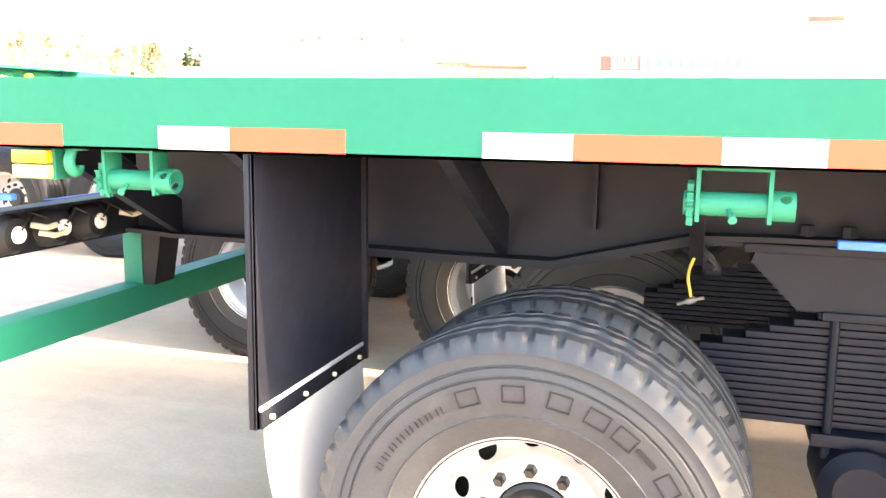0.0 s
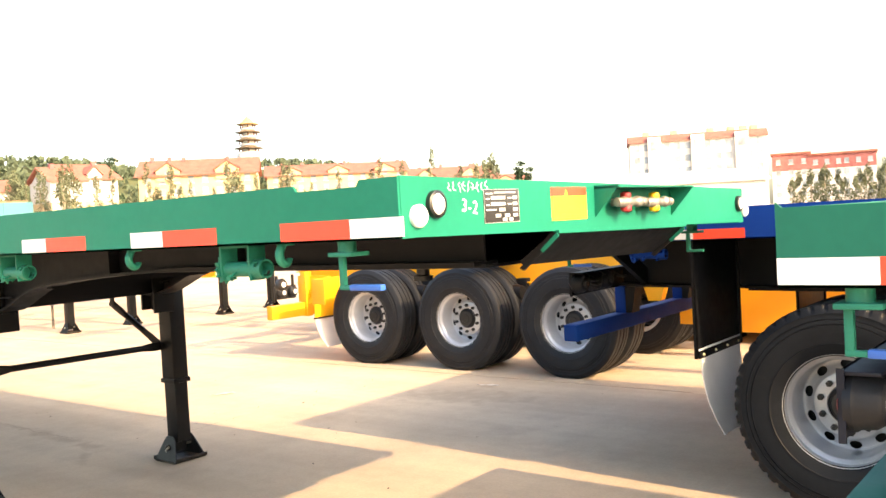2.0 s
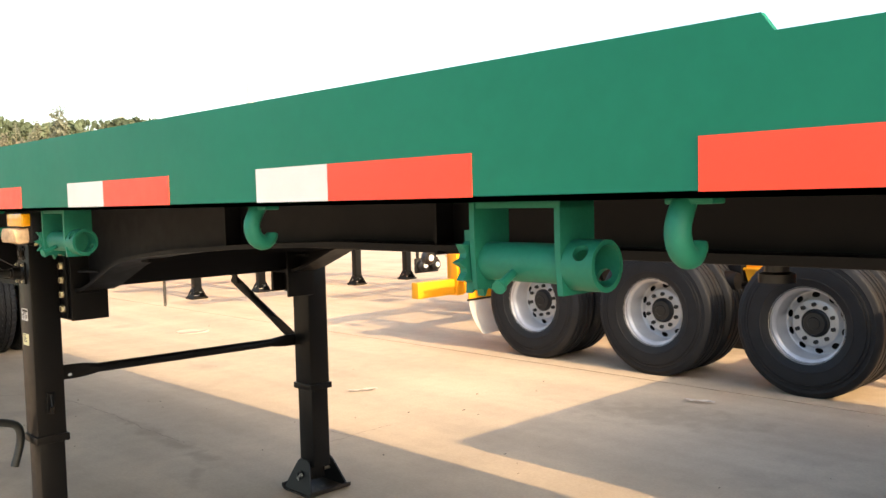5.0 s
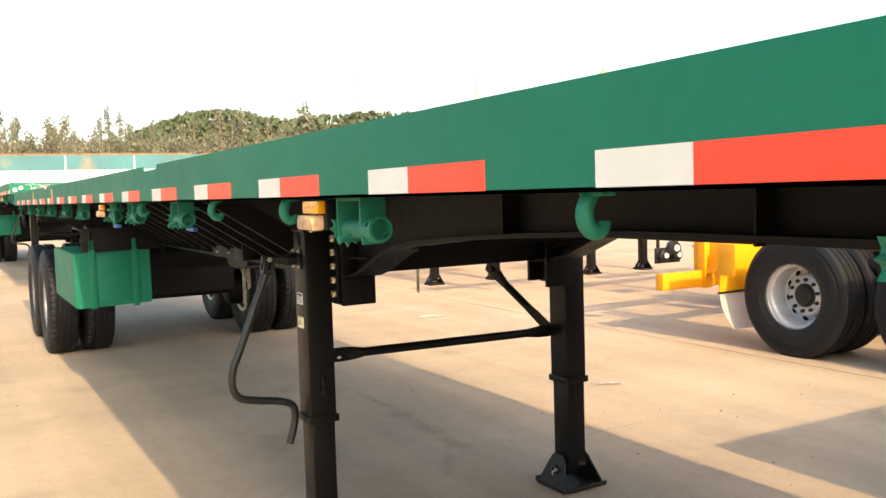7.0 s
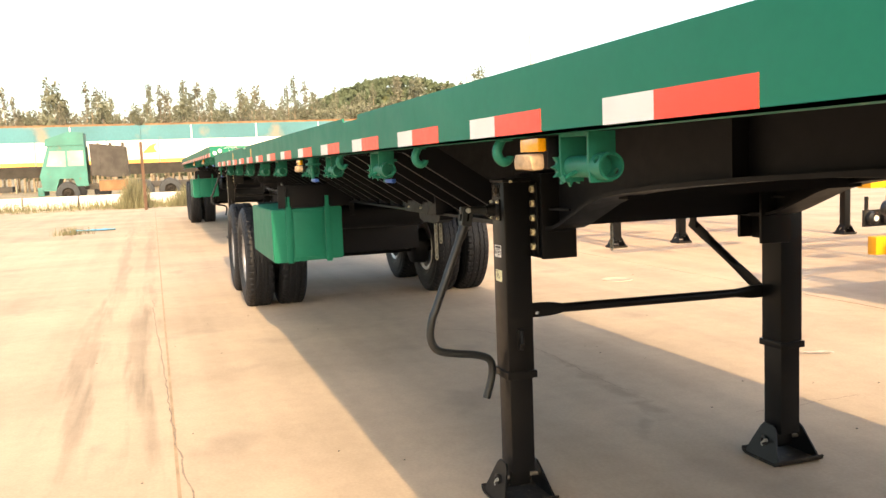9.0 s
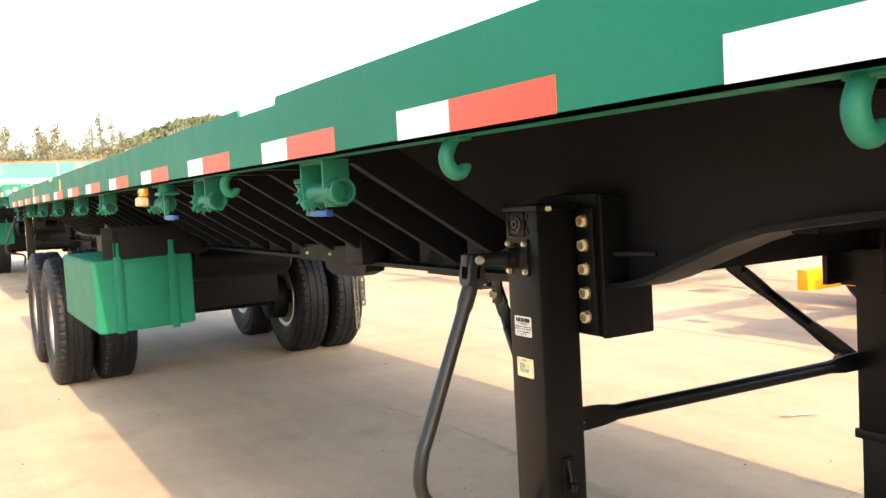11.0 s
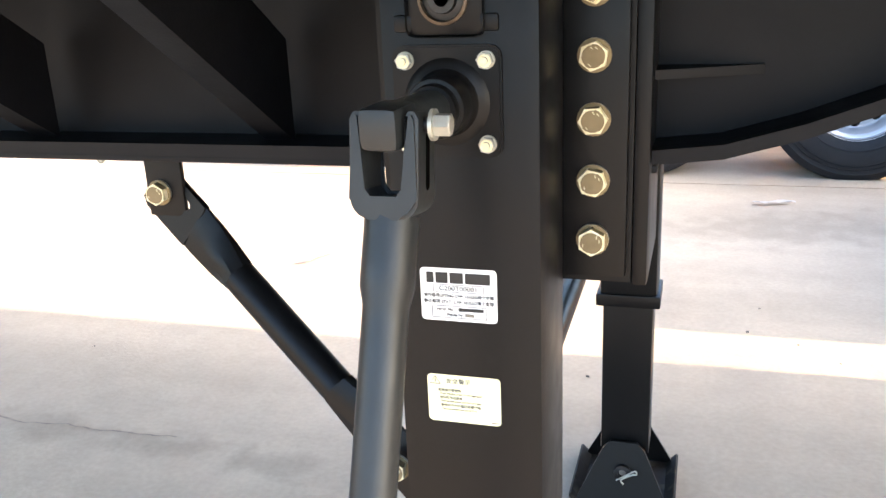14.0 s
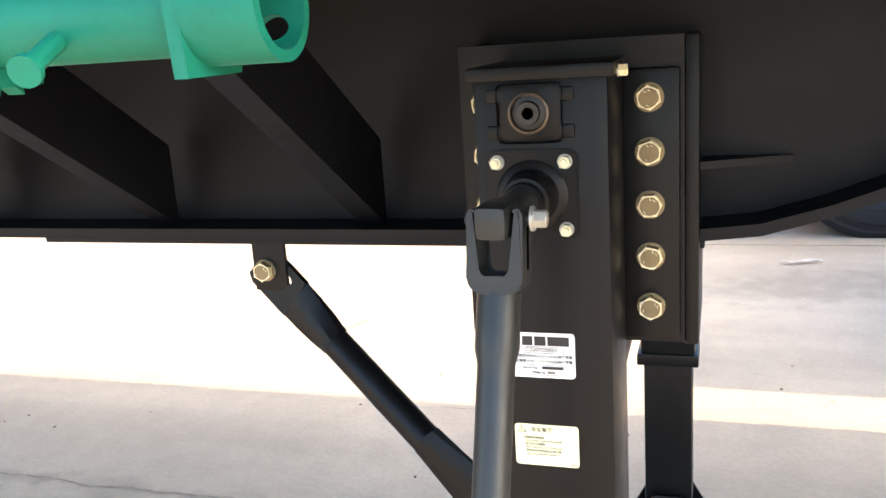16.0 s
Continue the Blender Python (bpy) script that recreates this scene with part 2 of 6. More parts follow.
# Bolt marks are coloured darker to imitate the shading of embossed figures
STAMP = surface("stamp_relief_shade", (0.22, 0.17, 0.09), 0.6, 0.3, scale=60)


HEX = bolt_mesh("hex_bolt", 0.0235, 0.014, 0.0158, ZINC, stamped=True)
HEX_K = bolt_mesh("flange_bolt", 0.0235, 0.014, 0.0, BLACK_A)
NUT = bolt_mesh("small_nut", 0.0112, 0.010, 0.0066, ZINC)
TO_Y = pose(0, 0, 0, 90)      # +z turned to -y
TO_X = pose(0, 0, 0, 0, 90)   # +z turned to +x


# ---- wheels ----
def tyre_mesh(name, lug, material):
    half = [(0.272, 0.112), (0.30, 0.128), (0.335, 0.137), (0.338, 0.1405), (0.341, 0.1380), (0.37, 0.1415), (0.40, 0.143), (0.426, 0.1425), (0.4285, 0.1375), (0.4315, 0.1375), (0.434, 0.1415), (0.450, 0.139), (0.4525, 0.134), (0.4555, 0.134), (0.458, 0.1372), (0.478, 0.133), (0.484, 0.135), (0.490, 0.131), (0.507, 0.124), (0.520, 0.117)]
    crown = [(0.5275, 0.108), (0.5285, 0.090), (0.530, 0.070), (0.521, 0.066), (0.521, 0.056), (0.5305, 0.052), (0.531, 0.018), (0.521, 0.014), (0.521, 0.004)]
    right = half + crown
    prof = [(r, -w) for r, w in right] + [(r, w) for r, w in right[::-1]]
    n, grooves = len(prof), {i for i, (r, w) in enumerate(prof) if r < 0.5235 and abs(w) < 0.1 or abs(w) in (0.070, 0.052, 0.018)}

    def wob(k, j, r, w):
        if lug:
            if j in grooves:
                w += 0.0045 * (1, 0.9, 0.2, -0.6, -1, -0.7, 0.1)[k % 7]
            edge = min(j, n - 1 - j)
            if k % 7 in (0, 1):
                r -= {18: 0.002, 19: 0.007, 20: 0.009, 21: 0.004}.get(edge, 0.0)
                w *= {18: 0.965, 19: 0.945, 20: 0.945}.get(edge, 1.0)
        return r, w
    bm = lathe(B(), prof, "y", (0, 0, 0), 336 if lug else 72, wobble=wob)
    return mesh_of(name, bm, material)


def rim_mesh(name):
    prof = [(0.278, -0.116), (0.286, -0.119), (0.287, -0.110), (0.277, -0.104), (0.272, -0.096), (0.270, -0.078), (0.252, -0.066), (0.246, -0.056), (0.240, 0.060), (0.235, 0.080), (0.2285, 0.085),
            (0.2215, 0.085), (0.2140, 0.083), (0.2060, 0.080), (0.1980, 0.076), (0.1910, 0.072), (0.1845, 0.067), (0.176, 0.050), (0.170, 0.044), (0.166, 0.042), (0.106, 0.041), (0.103, 0.05), (0.103, 0.11)]
    reach = {10: 3, 11: 5, 12: 6, 13: 6, 14: 5, 15: 3}

    def hand_hole(k, j):
        return j in reach and abs(k % 24 - 11.5) < reach[j]
    bm = lathe(B(), prof, "y", (0, 0, 0), 240, holes=hand_hole)
    # draw the edges of the hand holes out to true ovals
    run = [0.0]
    for p, q in zip(prof[9:17], prof[10:18]):
        run.append(run[-1] + math.dist(p, q))
    mid, rm = run[4], 0.206
    for v in bm.verts:
        if not v.is_boundary or not 0.18 < math.hypot(v.co.x, v.co.z) < 0.232:
            continue
        a = math.atan2(v.co.z, v.co.x)
        ca = (math.floor(math.degrees(a) / 36) * 36 + 18) * math.pi / 180
        j = min(range(8), key=lambda i: abs(math.hypot(v.co.x, v.co.z) - prof[9 + i][0]) + abs(v.co.y - prof[9 + i][1]))
        u, w = (a - ca) * rm, run[j] - mid
        far = math.hypot(u / 0.029, w / 0.0235)
        u, w = u / far, w / far + mid
        i = max(q for q in range(7) if run[q] <= w)
        f = (w - run[i]) / (run[i + 1] - run[i])
        r, y = (prof[9 + i][c] * (1 - f) + prof[10 + i][c] * f for c in (0, 1))
        v.co = (r * math.cos(ca + u / rm), y, r * math.sin(ca + u / rm))
    return mesh_of(name, bm, RIM)


def rim_ring_mesh(name):
    prof = [(0.2475, -0.061), (0.2475, 0.12), (0.278, 0.13), (0.287, 0.116)]
    return mesh_of(name, lathe(B(), prof, "y", (0, 0, 0), 48), RIM)


def hub_mesh(name):
    bm = lathe(B(), [(0.0, -0.024), (0.042, -0.024), (0.047, -0.018), (0.078, -0.016), (0.084, -0.010), (0.090, 0.004), (0.101, 0.010), (0.101, 0.10), (0.232, 0.12), (0.232, 0.2)], "y", (0, 0.029, 0), 40)
    return mesh_of(name, bm, HUB)


def wheel_nut_mesh(name):
    bm = rod(B(), (0, 0.024, 0), (0, -0.004, 0), 0.0165, 6)
    rod(bm, (0, -0.004, 0), (0, -0.014, 0), 0.010, 10)
    return mesh_of(name, bm, HUB)


# Side-wall marks take the darker rubber in place of the shade round raised lettering
def side_mark_mesh(name, solid_bar):
    """A raised block on a tyre's side wall, lying in x-z and facing -y."""
    bm, w, h, b = B(), 0.027, 0.0205, 0.0030
    for x0, x1, z0, z1 in ((-w, w, h - b, h), (-w, w, -h, b - h), (-w, b - w, b - h, h - b), (w - b, w, b - h, h - b)) if not solid_bar else ((-w, w, -0.006, 0.006),):
        box(bm, x0, x1, -0.0030, 0.004, z0, z1)
    return mesh_of(name, bm, RUBBER)


TYRE_RIB, TYRE_LUG, TYRE_LUG_D = tyre_mesh("rib_tyre", False, RUBBER), tyre_mesh("lug_tyre", True, RUBBER), tyre_mesh("lug_tyre_dusty", True, RUBBER_D)
RIM_M, RING_M, HUB_M, NUTS_M = rim_mesh("rim"), rim_ring_mesh("rim_ring"), hub_mesh("hub"), wheel_nut_mesh("wheel_nut")


MARK_S = mesh_of("side_wall_stroke", box(box(B(), -0.010, -0.0075, -0.0028, 0.004, -0.009, 0.009), 0.003, 0.0055, -0.0028, 0.004, -0.009, 0.009), RUBBER)
MARK_M, MARK_B = side_mark_mesh("side_wall_mark", False), side_mark_mesh("side_wall_bar", True)


def dual_wheel(parent, x, y, z, side, tyre, turn=0.0, marks=False, size=1.0):
    """Two tyres side by side; y is the middle of the outer tyre, side -1 faces -y."""
    m = pose(x, y, z, 0, 0, 0 if side < 0 else 180) @ pose(0, 0, 0, 0, turn) @ Matrix.Diagonal((size, 1, size, 1))
    w = put("wheel", RIM_M, parent, m, "silver-painted dished steel wheel")
    put("tyre", tyre, w, None, "black rubber tyre")
    put("hub", HUB_M, w, None, "black hub cap")
    for k in range(10):
        a = 36.0 * k + 18
        put("wheel_nut", NUTS_M, w, pose(0.137 * math.cos(radians(a)), 0.023, 0.137 * math.sin(radians(a))))
    if marks:
        for k, q in enumerate((34, 45, 54, 64.5, 77.5, 93, 109)):
            a = radians(q + turn)
            put("side_wall_mark", MARK_B if k == 1 else MARK_M, w, pose(0.392 * math.cos(a), -0.1425, 0.392 * math.sin(a), 0, 90 - math.degrees(a)))
        for k in range(8):
            a = radians(120 + 4.6 * k + turn)
            put("side_wall_mark", MARK_S, w, pose(0.384 * math.cos(a), -0.1425, 0.384 * math.sin(a), 0, 90 - math.degrees(a)))
    inner = put("wheel", RING_M, parent, m @ pose(0, 0.338, 0), "inner wheel of the pair")
    put("tyre", tyre, inner, Matrix.Identity(4), "black rubber tyre")
    return w


# ---- trailer parts (in the trailer's own frame: x to the front, y across from the near side, z from the ground) ----
def tape_pair(parent, x, z, white_first=True, y=-0.0012):
    """0.458 m of reflective tape, 50 mm high; y: its outer face."""
    a, b = (0.0, 0.181) if white_first else (0.273, 0.458)
    c, d = (0.1815, 0.458) if white_first else (0.0, 0.2725)
    part("tape", box(B(), x + a, x + b, y, 0.003, z, z + 0.051), TAPE_W, parent, "white reflective tape")
    part("tape", box(B(), x + c, x + d, y, 0.003, z, z + 0.051), TAPE_R, parent, "red reflective tape")


def bored_tube(bm, outer, inner, x0, x1, z, hx, hr, turn):
    """A tube along x round (0, z), with one round bore of radius hr straight through both of its walls at x = hx."""
    nx, seg = 26, 120
    skins = []
    for r in (outer, inner):
        grid = []
        for k in range(seg):
            row = []
            for j in range(nx + 1):
                x, a = x0 + (x1 - x0) * j / nx, 2 * math.pi * k / seg
                for side in (0, 180):
                    d = (a - radians(turn + side) + math.pi) % (2 * math.pi) - math.pi
                    u, v = x - hx, outer * math.sin(d)
                    far = math.hypot(u, v)
                    if abs(d) < 1.2 and abs(far - hr) < 0.0009 and 0 < j < nx:
                        x, a = hx + u * hr / far, radians(turn + side) + math.asin(v * hr / far / outer)
                row.append(bm.verts.new((x, r * math.cos(a), z + r * math.sin(a))))
            grid.append(row)
        skins.append(grid)

    def solid_cell(k, j):
        a, x = 2 * math.pi * (k % seg + 0.5) / seg, x0 + (x1 - x0) * (j + 0.5) / nx
        return math.hypot(x - hx, outer * math.sin(a - radians(turn))) > hr
    p, q = skins
    for k in range(seg):
        m = (k + 1) % seg
        for j in range(nx):
            if not solid_cell(k, j):
                continue
            bm.faces.new((p[k][j], p[m][j], p[m][j + 1], p[k][j + 1]))
            bm.faces.new((q[k][j], q[k][j + 1], q[m][j + 1], q[m][j]))
            for (k1, j1), a, b in (((k - 1, j), (k, j), (k, j + 1)), ((k + 1, j), (m, j + 1), (m, j)), ((k, j - 1), (m, j), (k, j)), ((k, j + 1), (k, j + 1), (m, j + 1))):
                if j1 < 0 or j1 >= nx or not solid_cell(k1, j1):
                    bm.faces.new((p[a[0]][a[1]], p[b[0]][b[1]], q[b[0]][b[1]], q[a[0]][a[1]]))


def winch_meshes(paint):
    bm = B()
    for x in (-0.133, 0.0):
        prism(bm, [(-0.030, 0.0), (0.034, 0.0), (0.034, -0.06), (0.026, -0.108), (-0.026, -0.108), (-0.030, -0.06)], "x", x - 0.004, x + 0.004)
    box(bm, -0.137, 0.004, -0.028, 0.033, -0.008, 0.0)
    brk = mesh_of("winch_bracket", bm, paint)
    bm = B()
    rod(bm, (-0.160, 0, -0.074), (0.0, 0, -0.074), 0.024, 24)
    bored_tube(bm, 0.0295, 0.0235, 0.004, 0.046, -0.074, 0.0275, 0.0102, 147)
    rod(bm, (-0.075, -0.02, -0.085), (-0.068, -0.052, -0.098), 0.0055, 10)
    rod(bm, (-0.068, -0.052, -0.098), (-0.067, -0.056, -0.0995), 0.0085, 12)
    drum = mesh_of("winch_drum", bm, paint)
    bm, pts = B(), []
    for k in range(12):
        for q, r in ((0, 0.0455), (0.38, 0.034), (0.72, 0.034)):
            a = 2 * math.pi * (k + q) / 12
            pts.append((r * math.cos(a), -0.074 + r * math.sin(a)))
    prism(bm, pts, "x", -0.153, -0.141)
    return brk, drum, mesh_of("winch_ratchet", bm, paint)


WINCH, WINCH_B = winch_meshes(GREEN_W), winch_meshes(BLUE)


def winch(parent, x, z, y=0.073, meshes=None, label="green strap winch"):
    """x: the middle of the plate next to the open drum end; z: the rail's underside."""
    ms = meshes or WINCH
    w = put("winch", ms[0], parent, pose(x, y, z), label)
    put("drum", ms[1], w)
    put("ratchet", ms[2], w)


def hook_mesh():
    bm = B()
    arc = [(0.021, 0.004), (0.010, -0.010), (0.002, -0.029), (0.005, -0.046), (0.016, -0.057), (0.029, -0.057), (0.038, -0.048), (0.039, -0.043)]
    sweep(bm, smooth_path([(x, 0, z) for x, z in arc], 6), lambda t: 0.0118 + 0.0020 * math.sin(3.1 * t) - 0.0045 * t ** 3, 18)
    box(bm, -0.018, 0.034, -0.013, 0.013, -0.006, 0.001, 0.002, pose(0.019, 0, 0, 0, 0, -88))
    return mesh_of("rope_hook", bm, GREEN_W)


HOOK_M = hook_mesh()


def hook(parent, x, z, y=0.040):
    put("hook", HOOK_M, parent, pose(x + 0.018, y - 0.018, z, 0, 0, 88), "green rope hook")


def twist_lock(parent, x, z, y=0.05, grip=True):
    """A container lock under the rail, with a bent rod and a blue grip."""
    bm = B()
    rod(bm, (x, y, z + 0.002), (x, y, z - 0.030), 0.026, 18)
    box(bm, x - 0.042, x + 0.046, y - 0.035, y + 0.04, z - 0.042, z - 0.030, 0.003)
    box(bm, x - 0.030, x - 0.012, y - 0.008, y + 0.008, z - 0.125, z - 0.040, 0.003)
    box(bm, x - 0.030, x + 0.055, y - 0.009, y + 0.009, z - 0.134, z - 0.122, 0.003)
    t = part("twist_lock", bm, GREEN_W, parent, "green container twist lock")
    if grip:
        part("grip", box(B(), x + 0.010, x + 0.125, y - 0.012, y + 0.010, z - 0.136, z - 0.119, 0.004), BLUE_H, t, "blue-painted lever")


AMBER_P = surface("faded_amber_lens", (0.78, 0.40, 0.15), 0.3, vary=0.15, scale=60)


def side_lamp(parent, x, z, wrapped=False, y=0.012):
    bm = B()
    box(bm, x - 0.004, x + 0.112, y + 0.022, y + 0.07, z - 0.076, z - 0.001, 0.002)
    lamp = part("side_lamp", bm, GREEN_W if not wrapped else BLACK, parent, "side marker lamp bracket")
    part("lens", box(B(), x + 0.002, x + 0.106, y, y + 0.022, z - 0.036, z - 0.004, 0.004), AMBER, lamp, "amber lens")
    if wrapped:
        bm = box(B(), x - 0.010, x + 0.090, y - 0.012, y + 0.03, z - 0.078, z - 0.040, 0.010)
        for v in bm.verts:
            v.co += 0.006 * noise.noise_vector(v.co * 40)
        part("wrapping", bm, WRAP, lamp, "lamp wrapped in tan packing foam")
    else:
        part("lens", box(B(), x + 0.002, x + 0.106, y, y + 0.022, z - 0.072, z - 0.040, 0.004), AMBER_P, lamp, "pale faded amber lens")


def beam(parent, x0, x1, bottom, top, y, width=0.14, flange=0.014, web=0.010, label="black steel main beam", paint=BLACK):
    """An I-beam along x. bottom: (x, z) points of its underside from x0 to x1."""
    pts = [(x, z) for x, z in bottom if x0 < x < x1]

    def z_at(x):
        for (a, p), (b, q) in zip(bottom, bottom[1:]):
            if a <= x <= b:
                return p + (q - p) * (x - a) / (b - a)
        return bottom[0][1] if x < bottom[0][0] else bottom[-1][1]
    line = [(x0, z_at(x0))] + pts + [(x1, z_at(x1))]
    bm = B()
    prism(bm, [(x, z + flange) for x, z in line] + [(x1, top), (x0, top)], "y", y - web / 2, y + web / 2)
    prism(bm, line + [(x, z + flange) for x, z in line[::-1]], "y", y - width / 2, y + width / 2)
    return part("main_beam", bm, paint, parent, label)


def outrigger(parent, x, y0, y1, z0, z1, top, paint=BLACK, deep=0.105):
    """A channel-shaped cross arm from the beam (y1, z1) out to the rail (y0, z0), its lower flange turned to the rear."""
    bm = B()
    reach = min(y1, y0 + (y1 - y0) * max(0.0, z0 + deep - top) / (z0 - z1)) if z0 > z1 else y0
    prism(bm, [(0.012, z0), (y0, z0), (y1, z1), (y1, z1 + deep), (reach, min(top, z0 + deep)), (0.012, min(top, z0 + deep))], "x", x - 0.004, x + 0.004)
    prism(bm, [(0.062, z0), (y0, z0), (y1, z1), (y1, z1 - 0.007), (y0, z0 - 0.007), (0.062, z0 - 0.004)], "x", x - 0.030, x + 0.004)
    return mesh_of("outrigger", bm, paint)


# ---- ground ----
CONC = surface("warm_concrete", (0.565, 0.447, 0.323), 0.85, vary=0.10, scale=0.55, second=(0.455, 0.363, 0.27), spots=0.60, grain=0.10, grain_scale=55, bump=0.35, spec=0.25, each=0.10)


def streak(m, stretch, depth, seed):
    """Long faint tyre streaks along x, multiplied into a material's colour."""
    nt = m.node_tree
    b = nt.nodes["Principled BSDF"]
    old = b.inputs["Base Color"].links[0].from_socket
    geo, mp, n = nt.nodes.new("ShaderNodeNewGeometry"), nt.nodes.new("ShaderNodeMapping"), nt.nodes.new("ShaderNodeTexNoise")
    mp.inputs["Scale"].default_value, mp.inputs["Location"].default_value = stretch, (seed, seed, 0)
    mp.inputs["Rotation"].default_value = (0, 0, 0.04 * seed)
    n.inputs["Scale"].default_value, n.inputs["Detail"].default_value = 1.0, 5.0
    r, x = nt.nodes.new("ShaderNodeValToRGB"), nt.nodes.new("ShaderNodeMix")
    r.color_ramp.elements[0].position, r.color_ramp.elements[1].position = 0.36, 0.60
    r.color_ramp.elements[0].color, r.color_ramp.elements[1].color = (1 - depth,) * 3 + (1,), (1, 1, 1, 1)
    x.data_type, x.blend_type = "RGBA", "MULTIPLY"
    x.inputs["Factor"].default_value = 1.0
    nt.links.new(geo.outputs["Position"], mp.inputs["Vector"]), nt.links.new(mp.outputs["Vector"], n.inputs["Vector"])
    nt.links.new(n.outputs["Fac"], r.inputs["Fac"]), nt.links.new(old, x.inputs["A"]), nt.links.new(r.outputs["Color"], x.inputs["B"])
    nt.links.new(x.outputs["Result"], b.inputs["Base Color"])


streak(CONC, (0.16, 2.6, 1.0), 0.11, 1.0)
streak(CONC, (0.9, 0.35, 1.0), 0.10, 7.0)
streak(CONC, (9.0, 9.0, 1.0), 0.055, 3.0)


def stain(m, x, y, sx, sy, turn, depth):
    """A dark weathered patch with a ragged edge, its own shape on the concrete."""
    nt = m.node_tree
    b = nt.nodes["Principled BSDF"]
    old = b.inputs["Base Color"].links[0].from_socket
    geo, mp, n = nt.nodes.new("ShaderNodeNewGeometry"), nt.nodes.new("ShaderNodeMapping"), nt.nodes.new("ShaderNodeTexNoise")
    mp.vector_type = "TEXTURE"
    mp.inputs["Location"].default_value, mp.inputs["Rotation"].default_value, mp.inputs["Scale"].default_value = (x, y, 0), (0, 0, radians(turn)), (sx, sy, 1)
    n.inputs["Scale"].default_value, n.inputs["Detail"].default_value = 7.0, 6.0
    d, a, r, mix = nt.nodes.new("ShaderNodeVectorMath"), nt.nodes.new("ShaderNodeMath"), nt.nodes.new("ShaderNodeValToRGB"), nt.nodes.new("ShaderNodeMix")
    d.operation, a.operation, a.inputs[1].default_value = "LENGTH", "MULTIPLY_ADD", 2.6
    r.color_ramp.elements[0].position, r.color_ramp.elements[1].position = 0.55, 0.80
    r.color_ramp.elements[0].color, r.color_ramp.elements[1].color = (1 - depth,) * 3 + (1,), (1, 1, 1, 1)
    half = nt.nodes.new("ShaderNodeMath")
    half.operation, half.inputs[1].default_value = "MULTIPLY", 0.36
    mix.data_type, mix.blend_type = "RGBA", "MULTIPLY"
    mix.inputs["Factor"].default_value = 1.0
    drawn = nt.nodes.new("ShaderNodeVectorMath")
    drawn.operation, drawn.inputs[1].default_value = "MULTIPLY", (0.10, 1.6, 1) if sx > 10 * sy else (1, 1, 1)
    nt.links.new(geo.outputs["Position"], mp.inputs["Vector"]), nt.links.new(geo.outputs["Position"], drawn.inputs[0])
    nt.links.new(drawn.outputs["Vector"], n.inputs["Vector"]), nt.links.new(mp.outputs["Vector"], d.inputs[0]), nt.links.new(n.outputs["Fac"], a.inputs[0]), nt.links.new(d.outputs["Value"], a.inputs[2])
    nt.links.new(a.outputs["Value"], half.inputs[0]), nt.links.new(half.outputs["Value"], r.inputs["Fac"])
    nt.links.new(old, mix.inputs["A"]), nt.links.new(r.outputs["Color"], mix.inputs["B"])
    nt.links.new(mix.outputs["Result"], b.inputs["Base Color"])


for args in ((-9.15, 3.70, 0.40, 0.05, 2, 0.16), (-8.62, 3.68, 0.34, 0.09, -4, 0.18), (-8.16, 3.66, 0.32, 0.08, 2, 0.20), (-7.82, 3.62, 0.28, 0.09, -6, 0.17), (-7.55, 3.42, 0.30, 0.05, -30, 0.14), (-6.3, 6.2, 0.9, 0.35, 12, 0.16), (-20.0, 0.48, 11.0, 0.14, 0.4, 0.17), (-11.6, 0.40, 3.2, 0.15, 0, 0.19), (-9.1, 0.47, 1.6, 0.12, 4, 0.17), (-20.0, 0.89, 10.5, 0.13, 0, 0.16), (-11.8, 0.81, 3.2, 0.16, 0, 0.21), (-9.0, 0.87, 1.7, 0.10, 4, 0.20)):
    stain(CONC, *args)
EARTH = surface("dry_earth", (0.30, 0.25, 0.17), 0.95, vary=0.2, scale=0.2, second=(0.12, 0.14, 0.05), spots=0.5, bump=0.3)
JOINT = surface("joint_filler", (0.36, 0.26, 0.17), 0.9, vary=0.2, scale=6)
bm = B()
bmesh.ops.create_grid(bm, x_segments=24, y_segments=24, size=1500)
for v in bm.verts:
    v.co.z = -0.05
solid("ground", bm, EARTH, "dry earth with sparse grass round the yard", "ground", kind="structure")
pavement = solid("pavement", box(B(), -49.5, 35, -24, 66, -0.049, -0.006), JOINT, "concrete yard paving with filled joints", "pavement", kind="structure")

# ---- flatbed trailer with landing legs ----
DUSTY = surface("dusty_black_paint", (0.020, 0.017, 0.014), 0.7, vary=0.3, scale=12, second=(0.075, 0.060, 0.044), spots=0.56, grain=0.2, bump=0.2, spec=0.25)
NUT_S = bolt_mesh("silver_nut", 0.0118, 0.0085, 0.0074, ZINC_W, stud=True)
BX, BY, BZ = -3.089, 1.837, 1.497      # front near corner of the side rail, and its underside
LONG, WIDE = 12.86, 2.50
LEAN = 0.018                            # fall of the long trailer's deck across its width


def neck(x):
    return x - BX


